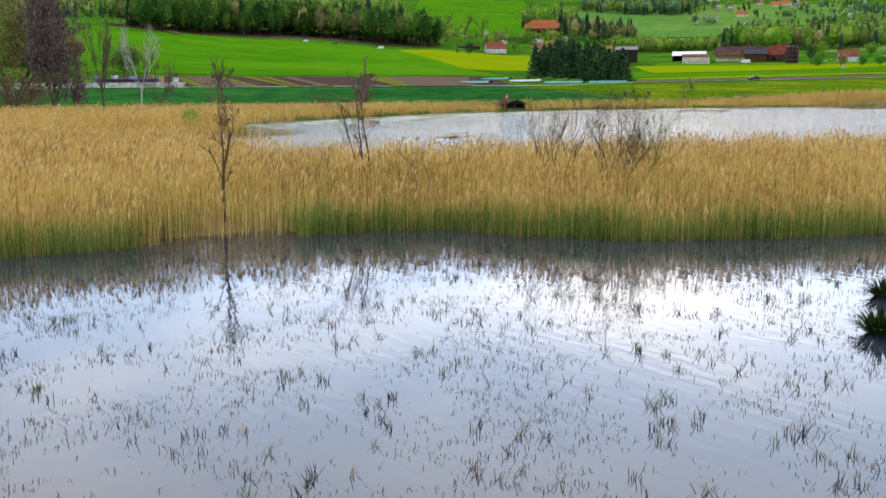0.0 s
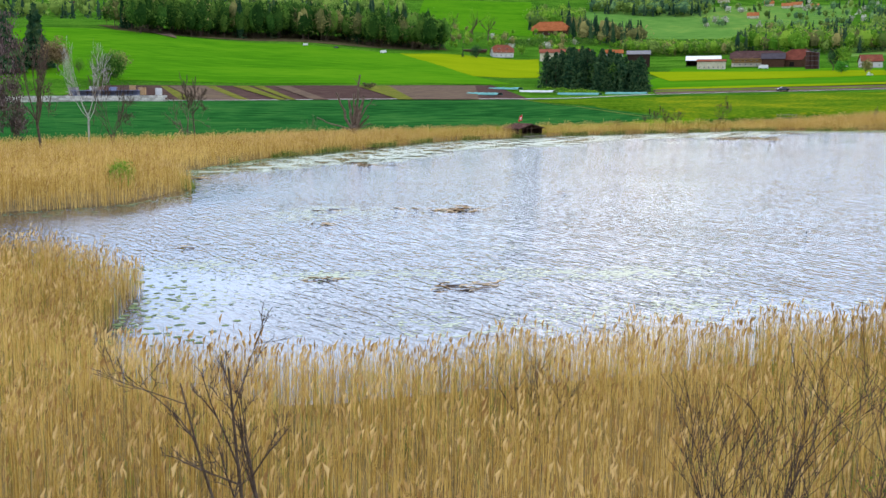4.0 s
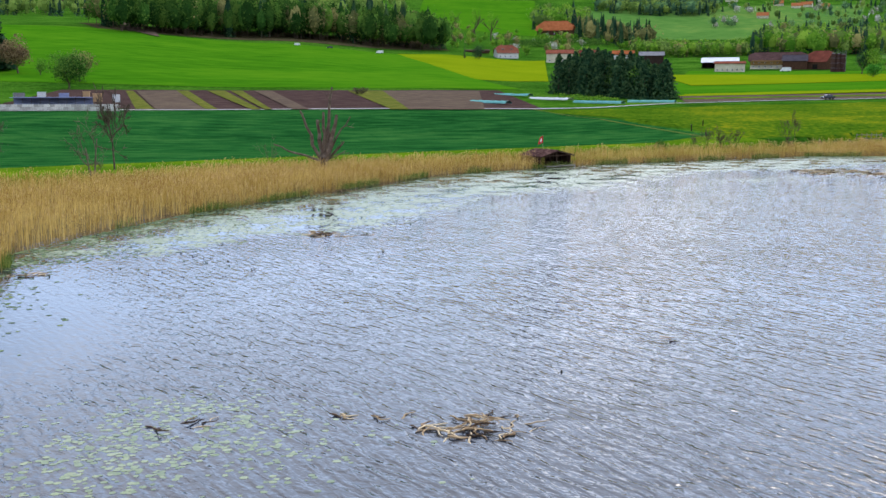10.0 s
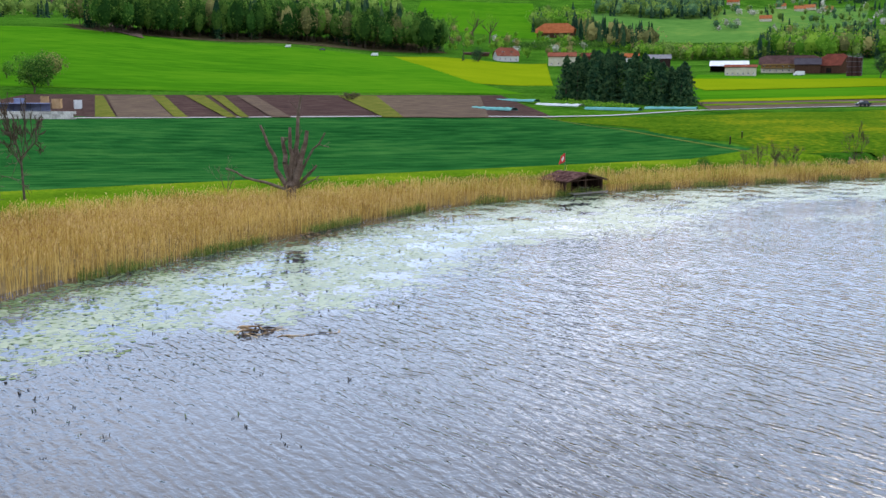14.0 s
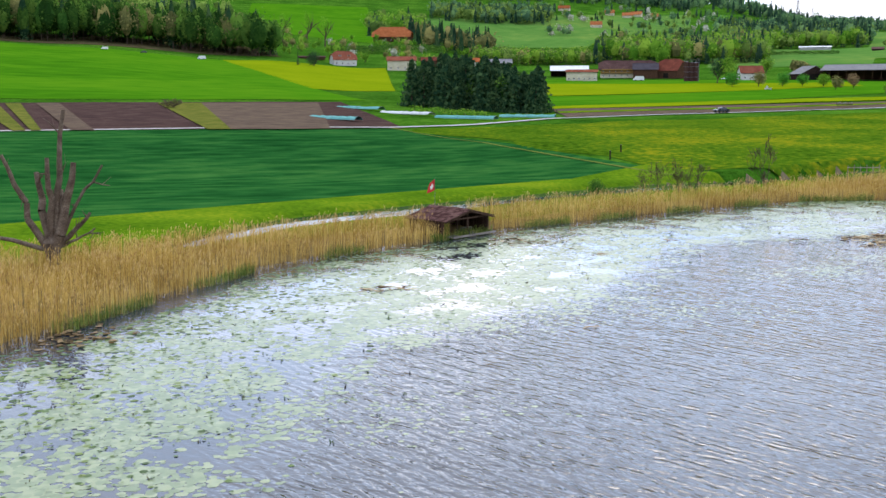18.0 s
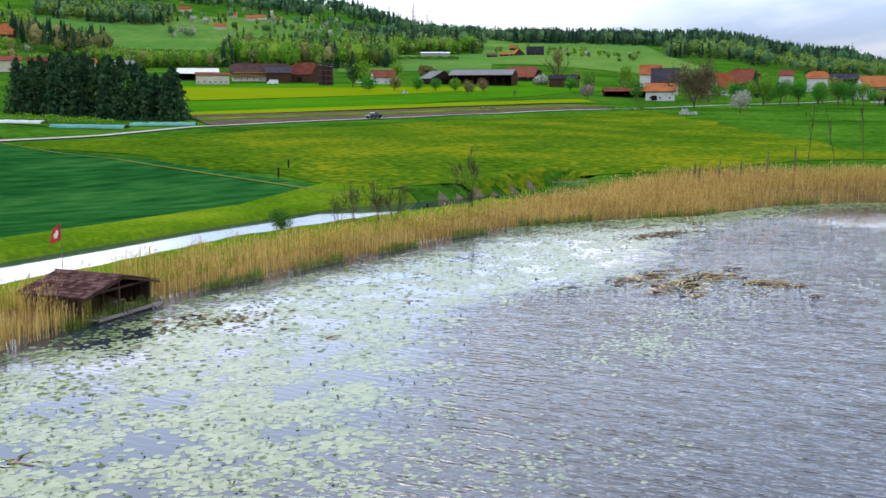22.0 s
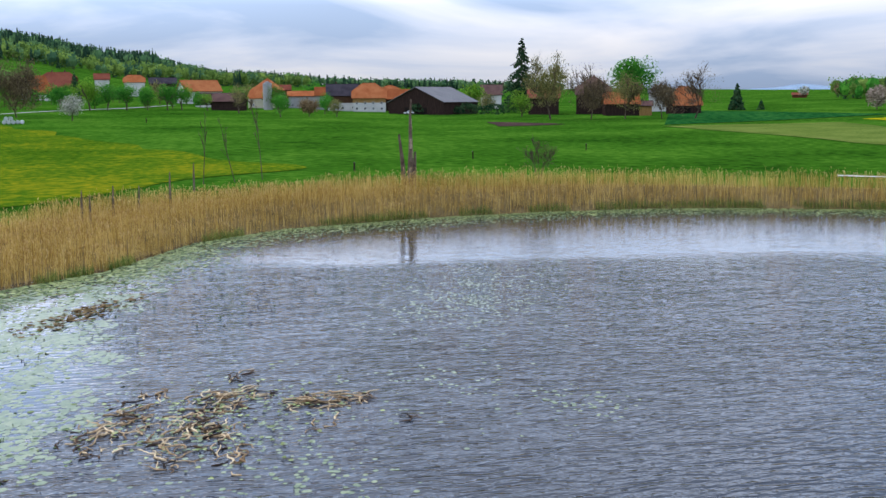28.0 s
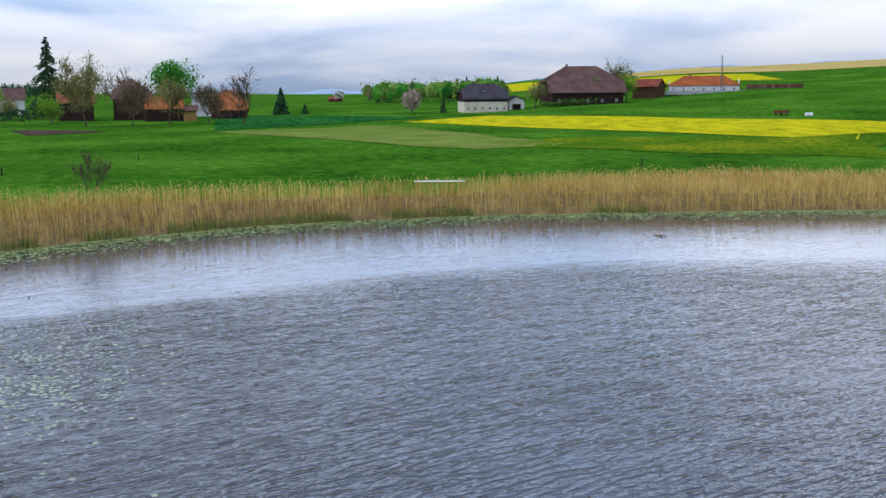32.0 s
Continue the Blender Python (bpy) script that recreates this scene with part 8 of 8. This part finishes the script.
def car(x, y, turn, label, paint, boxy=False, name="car", big=1.0):
    t = thing(name, x, y, land_z(x, y) + 0.3, turn, label, "car")
    t.scale = (big, big, big)
    prof = [(-2.2, 0.35), (-2.25, 0.8), (-2.1, 0.95), (-1.5, 1.0), (-1.1, 1.45), (-0.7, 1.55), (0.5, 1.55), (0.75, 1.45), (1.05, 1.0), (2.1, 0.92), (2.25, 0.75), (2.2, 0.35)]
    if boxy:
        prof = [(-2.6, 0.4), (-2.6, 2.2), (-2.4, 2.35), (1.4, 2.35), (1.7, 2.2), (2.1, 1.35), (2.6, 1.15), (2.65, 0.4)]
    n = len(prof)
    v = [(a, s * (0.88 - (0.14 if b > 1.1 else 0)), b) for s in (-1, 1) for a, b in prof]
    f = [list(range(n))[::-1], list(range(n, 2 * n))] + [[i, (i + 1) % n, n + (i + 1) % n, n + i] for i in range(n)]
    part("body", polymesh("body", v, f, M[paint]), t)
    if not boxy:
        for s in (-1, 1):
            part("side_window", mesh_from("side_window", *boxes([(-0.95, s * 0.80 - 0.02, 1.08, 0.6, s * 0.80 + 0.02, 1.42)]), M["glass_dark"]), t)
        part("windscreen", polymesh("windscreen", [(0.82, -0.65, 1.42), (0.82, 0.65, 1.42), (1.1, 0.75, 1.06), (1.1, -0.75, 1.06)], [[0, 3, 2, 1]], M["glass_dark"]), t)
    else:
        part("windscreen", polymesh("windscreen", [(1.74, -0.68, 2.15), (1.74, 0.68, 2.15), (2.11, 0.7, 1.45), (2.11, -0.7, 1.45)], [[0, 3, 2, 1]], M["glass_dark"]), t)
    for a in (-1.4, 1.4):
        for s in (-0.82, 0.82):
            w = part("wheel", mesh_from("wheel", *tubes([((a, s - 0.11, 0.33), (a, s + 0.11, 0.33), 0.33, 0.33), ((a, s + 0.11, 0.33), (a, s + 0.115, 0.33), 0.33, 0.05), ((a, s - 0.115, 0.33), (a, s - 0.11, 0.33), 0.05, 0.33)], 14), M["tyre"]), t)
            part("rim", mesh_from("rim", *tubes([((a, s - 0.12, 0.33), (a, s + 0.12, 0.33), 0.18, 0.18)], 10), M["iron"]), w)
    for s in (-0.6, 0.6):
        part("headlight", mesh_from("headlight", *boxes([(2.18 if not boxy else 2.6, s - 0.16, 0.66, 2.27 if not boxy else 2.68, s + 0.16, 0.8)]), M["frame_white"]), t)
    return t


car(174.2, 429.2, 192, "dark blue estate car driving along the gravel track", "car_paint", big=1.15)
car(22.2, 833.1, 170, "white van parked below the wood", "paint_white", True, "van")
car(-15, 841.7, 185, "grey car parked below the wood", "car_paint", big=1.0)
car(-39.5, 843.4, 170, "small truck parked below the wood", "paint_white", True, "van", 0.8)
car(312, 774.8, 160, "white camper van parked by the chalet", "paint_white", True, "van", 1.4)
car(378.4, 775.4, 150, "white car parked by the barn", "paint_white", big=1.0)
car(468.4, 335.9, 120, "silver car parked beside the white house", "paint_white")

trailer = thing("farm_trailer", 240.1, 456.2, land_z(240.1, 456.2) + 0.35, -30, "dark flat farm harrow trailer on the fallow strip", "trailer")
part("frame", mesh_from("frame", *boxes([(-3, -1.2, 0.7, 3, -1.05, 0.85), (-3, 1.05, 0.7, 3, 1.2, 0.85), (-3, -1.2, 0.72, -2.85, 1.2, 0.87), (2.85, -1.2, 0.72, 3, 1.2, 0.87)]), M["timber_dark"]), trailer)
for k in range(9):
    part("tine_bar", mesh_from("tine_bar", *boxes([(-2.8 + 0.68 * k, -1.05, 0.85, -2.7 + 0.68 * k, 1.05, 1.25 + 0.25 * (k % 3))]), M["iron"]), trailer)
for a in (-1.6, 1.6):
    for s in (-1.3, 1.3):
        part("wheel", mesh_from("wheel", *tubes([((a, s - 0.12, 0.4), (a, s + 0.12, 0.4), 0.4, 0.4)], 12), M["tyre"]), trailer)


cart = thing("farm_cart", 357, 32, land_z(357, 32) + 0.15, -60, "rusty red farm cart standing beside the rape field", "trailer")
part("bed", mesh_from("bed", *boxes([(-2.8, -1.1, 0.8, 2.8, 1.1, 0.95)]), M["timber_brown"]), cart)
for s_ in (-1, 1):
    part("side_board", mesh_from("side_board", *boxes([(-2.8, s_ * 1.1 - 0.04, 0.95, 2.8, s_ * 1.1 + 0.04, 1.7)]), M["tile_red"]), cart, "rusty red side board")
    for a in (-1.7, 1.7):
        part("wheel", mesh_from("wheel", *tubes([((a, s_ * 0.95 - 0.12, 0.42), (a, s_ * 0.95 + 0.12, 0.42), 0.42, 0.42)], 12), M["tyre"]), cart)
part("drawbar", mesh_from("drawbar", *tubes([((2.8, 0, 0.85), (4.4, 0, 0.5), 0.07, 0.05)], 6), M["iron"]), cart)


def hedge(p, q, wide, tall, leaf, label, leaf_size=0.5):
    p, q = np.array(p, float), np.array(q, float)
    length = np.linalg.norm(q - p)
    n = int(length * tall * 9)
    r = np.random.default_rng(int(abs(p[0] * 3 + p[1])))
    s, a = r.uniform(0, 1, n), r.uniform(0, math.pi, n)
    top = tall * (0.85 + 0.25 * np.sin(s * length * 0.5 + 1) * 0.5 + r.uniform(-0.05, 0.1, n))
    nrm = np.array([-(q - p)[1], (q - p)[0]]) / length
    mid = (p + q) / 2
    t = thing("hedge", mid[0], mid[1], 0, 0, label, "hedge")
    base = p + (q - p) * s[:, None] + nrm * (np.cos(a) * wide / 2)[:, None]
    z = land(base[:, 0], base[:, 1]) + np.sin(a) ** 0.6 * top * r.uniform(0.75, 1, n)
    out = np.stack([nrm[0] * np.cos(a), nrm[1] * np.cos(a), np.sin(a)], -1)
    c = np.concatenate([base - mid, z[:, None]], -1)
    part("foliage", mesh_from("foliage", *leaf_quads(r, c, leaf_size, out), M[leaf]), t)
    seg = [((x - mid[0], y - mid[1], land_z(x, y) - 0.1), (x - mid[0], y - mid[1], land_z(x, y) + tall * 0.6), 0.06, 0.03) for x, y in (p + (q - p) * (k + 0.5) / 12 for k in range(12))]
    part("stem_frame", mesh_from("stem_frame", *tubes(seg), M["bark"]), t)
    return t


hedge((474.8, 336.9), (482.4, 294.6), 3, 5.2, "needle", "dark clipped hedge beside the black barn", 0.9)
hedge((491.7, 77.7), (494.8, 49.1), 2.5, 3.4, "leaf_wood", "hedge before the big farmhouse", 0.6)
hedge((141.4, 1033.6), (279.2, 1184.1), 9, 8, "leaf_wood", "line of bushes below the orange farmhouse", 0.9)
hedge((293.1, 446.7), (314.9, 443.9), 1.6, 1.4, "leaf_wood", "low hedge along the meadow", 0.6)
hedge((587.1, 1150.1), (664.3, 1040.5), 5, 4.5, "leaf_wood", "dark clipped hedgerow on the slope", 0.9)
hedge((79.8, 466.2), (96.5, 433.6), 3, 2, "leaf_spring", "bushes at the foot of the spruces", 0.6)


# ---------- pylons and the distant ridge ----------
def pylon(x, y, tall, label, wide=5.0, arms=(0.7, 0.84), name="power_pylon", rod=0.35):
    t = thing(name, x, y, land_z(x, y) - 0.3, 35, label, "pylon")
    for sx in (-1, 1):
        for sy in (-1, 1):
            part("leg", mesh_from("leg", *tubes([((sx * wide / 2, sy * wide / 2, 0), (sx * wide * 0.1, sy * wide * 0.1, tall), rod, rod * 0.6)], 4), M["iron"]), t)
    seg = []
    for k in range(7):
        z0, z1 = tall * k / 7, tall * (k + 1) / 7
        a, b = wide / 2 * (1 - 0.8 * k / 7), wide / 2 * (1 - 0.8 * (k + 1) / 7)
        for s in (-1, 1):
            seg += [((s * a, -a, z0), (s * b, b, z1), rod * 0.5, rod * 0.5), ((-a, s * a, z0), (b, s * b, z1), rod * 0.5, rod * 0.5)]
    part("lattice", mesh_from("lattice", *tubes(seg, 4), M["iron"]), t)
    for f in arms:
        part("cross_arm", mesh_from("cross_arm", *tubes([((-wide * 1.1, 0, tall * f), (wide * 1.1, 0, tall * f), rod * 0.7, rod * 0.7)], 4), M["iron"]), t)
    return t


pylon(1284.7, 2133.7, 39.0, "steel lattice power pylon on the wooded hill")
pylon(1329.6, 2103.8, 53.7, "steel lattice power pylon on the wooded hill")
pylon(1339.3, 2060.7, 44.3, "steel lattice power pylon on the wooded hill")
pylon(1348.1, 2126.1, 67.7, "steel lattice power pylon on the wooded hill")
pylon(516.5, -22.3, 18.6, "slim steel mast with cross arms beside the bungalow", 0.9, (0.9, 0.97), "power_mast", 0.1)

# backdrop ridge, its haze carried by the blue-grey material
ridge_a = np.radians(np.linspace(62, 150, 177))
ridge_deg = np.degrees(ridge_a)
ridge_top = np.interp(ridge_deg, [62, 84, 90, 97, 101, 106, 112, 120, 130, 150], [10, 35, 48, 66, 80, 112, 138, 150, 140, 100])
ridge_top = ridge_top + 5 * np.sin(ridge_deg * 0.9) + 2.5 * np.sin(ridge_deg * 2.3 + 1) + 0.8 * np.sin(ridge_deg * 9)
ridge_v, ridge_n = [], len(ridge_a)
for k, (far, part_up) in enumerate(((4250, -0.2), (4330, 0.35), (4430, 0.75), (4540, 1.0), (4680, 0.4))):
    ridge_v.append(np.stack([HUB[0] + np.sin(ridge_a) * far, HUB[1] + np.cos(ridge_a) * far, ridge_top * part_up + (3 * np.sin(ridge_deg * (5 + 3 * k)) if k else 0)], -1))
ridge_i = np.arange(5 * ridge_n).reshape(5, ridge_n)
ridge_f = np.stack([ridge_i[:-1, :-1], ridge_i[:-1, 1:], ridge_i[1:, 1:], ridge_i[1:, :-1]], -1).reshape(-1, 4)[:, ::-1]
tagged(new("backdrop_ridge", mesh_from("backdrop_ridge", np.concatenate(ridge_v), ridge_f, M["ridge"], None, True)), "distant wooded mountain ridge with blue haze painted on", "hills", kind="structure")

# ---------- garden trees, the upper farm and small greenery ----------
for k, (x, y) in enumerate(path_of("471,528 525,549 458,534 495,434 500,492 440,514 472,606 607,396 474,378 485,409 483,450 456,505 515,586 436,478 448,618 442,366 545,380 524,498 437,622 497,512 457,465 508,577 570,466 523,523 502,542 554,521 475,474 435,404 465,455 509,423 532,533 516,477 564,409 582,516")):
    leafy_tree(x, y, 8 + 5 * ((k * 7) % 5) / 4, 7 + 4 * ((k * 3) % 4) / 3, ("leaf_green", "leaf_spring", "leaf_olive", "leaf_green", "leaf_wood")[k % 5], ("fresh green garden tree among the village houses", "bright spring-green garden tree in the village", "olive budding garden tree in the village", "fresh green garden tree among the village houses", "dark green garden tree between the houses")[k % 5], 260, trunk=0.14, group="village garden trees")
leafy_tree(-31.4, 125.2, 3.0, 2.8, "leaf_spring", "young green willow shrub at the reed edge", 420, 0.16, trunk=0.02, name="shrub", category="shrub", z=0.35)
leafy_tree(58.6, 263.4, 2.6, 3.4, "leaf_wood", "low dark bush beside the flooded ditch", 380, 0.14, trunk=0.05, name="bush", category="bush", z=0.2)
house(-515.0, 1979.5, 8, 22, 13, 6.0, 6.0, "white farmhouse above the slope beside the wood", wall="plaster_white", roof="tile_brown", side=(2, 5))
field("field_scar", path_of("-327.9,1618.3 -175.1,885.9 -137.9,832.2 -210.5,1138.1"), M["soil_pale"], "bare brown earth at the edge of the wood", 8, 8, lift=0.9)
hedge((-418.6, 1830.1), (-345.9, 1750.9), 3, 3, "leaf_wood", "dark hedge on the slope below the farmhouse", 0.8)
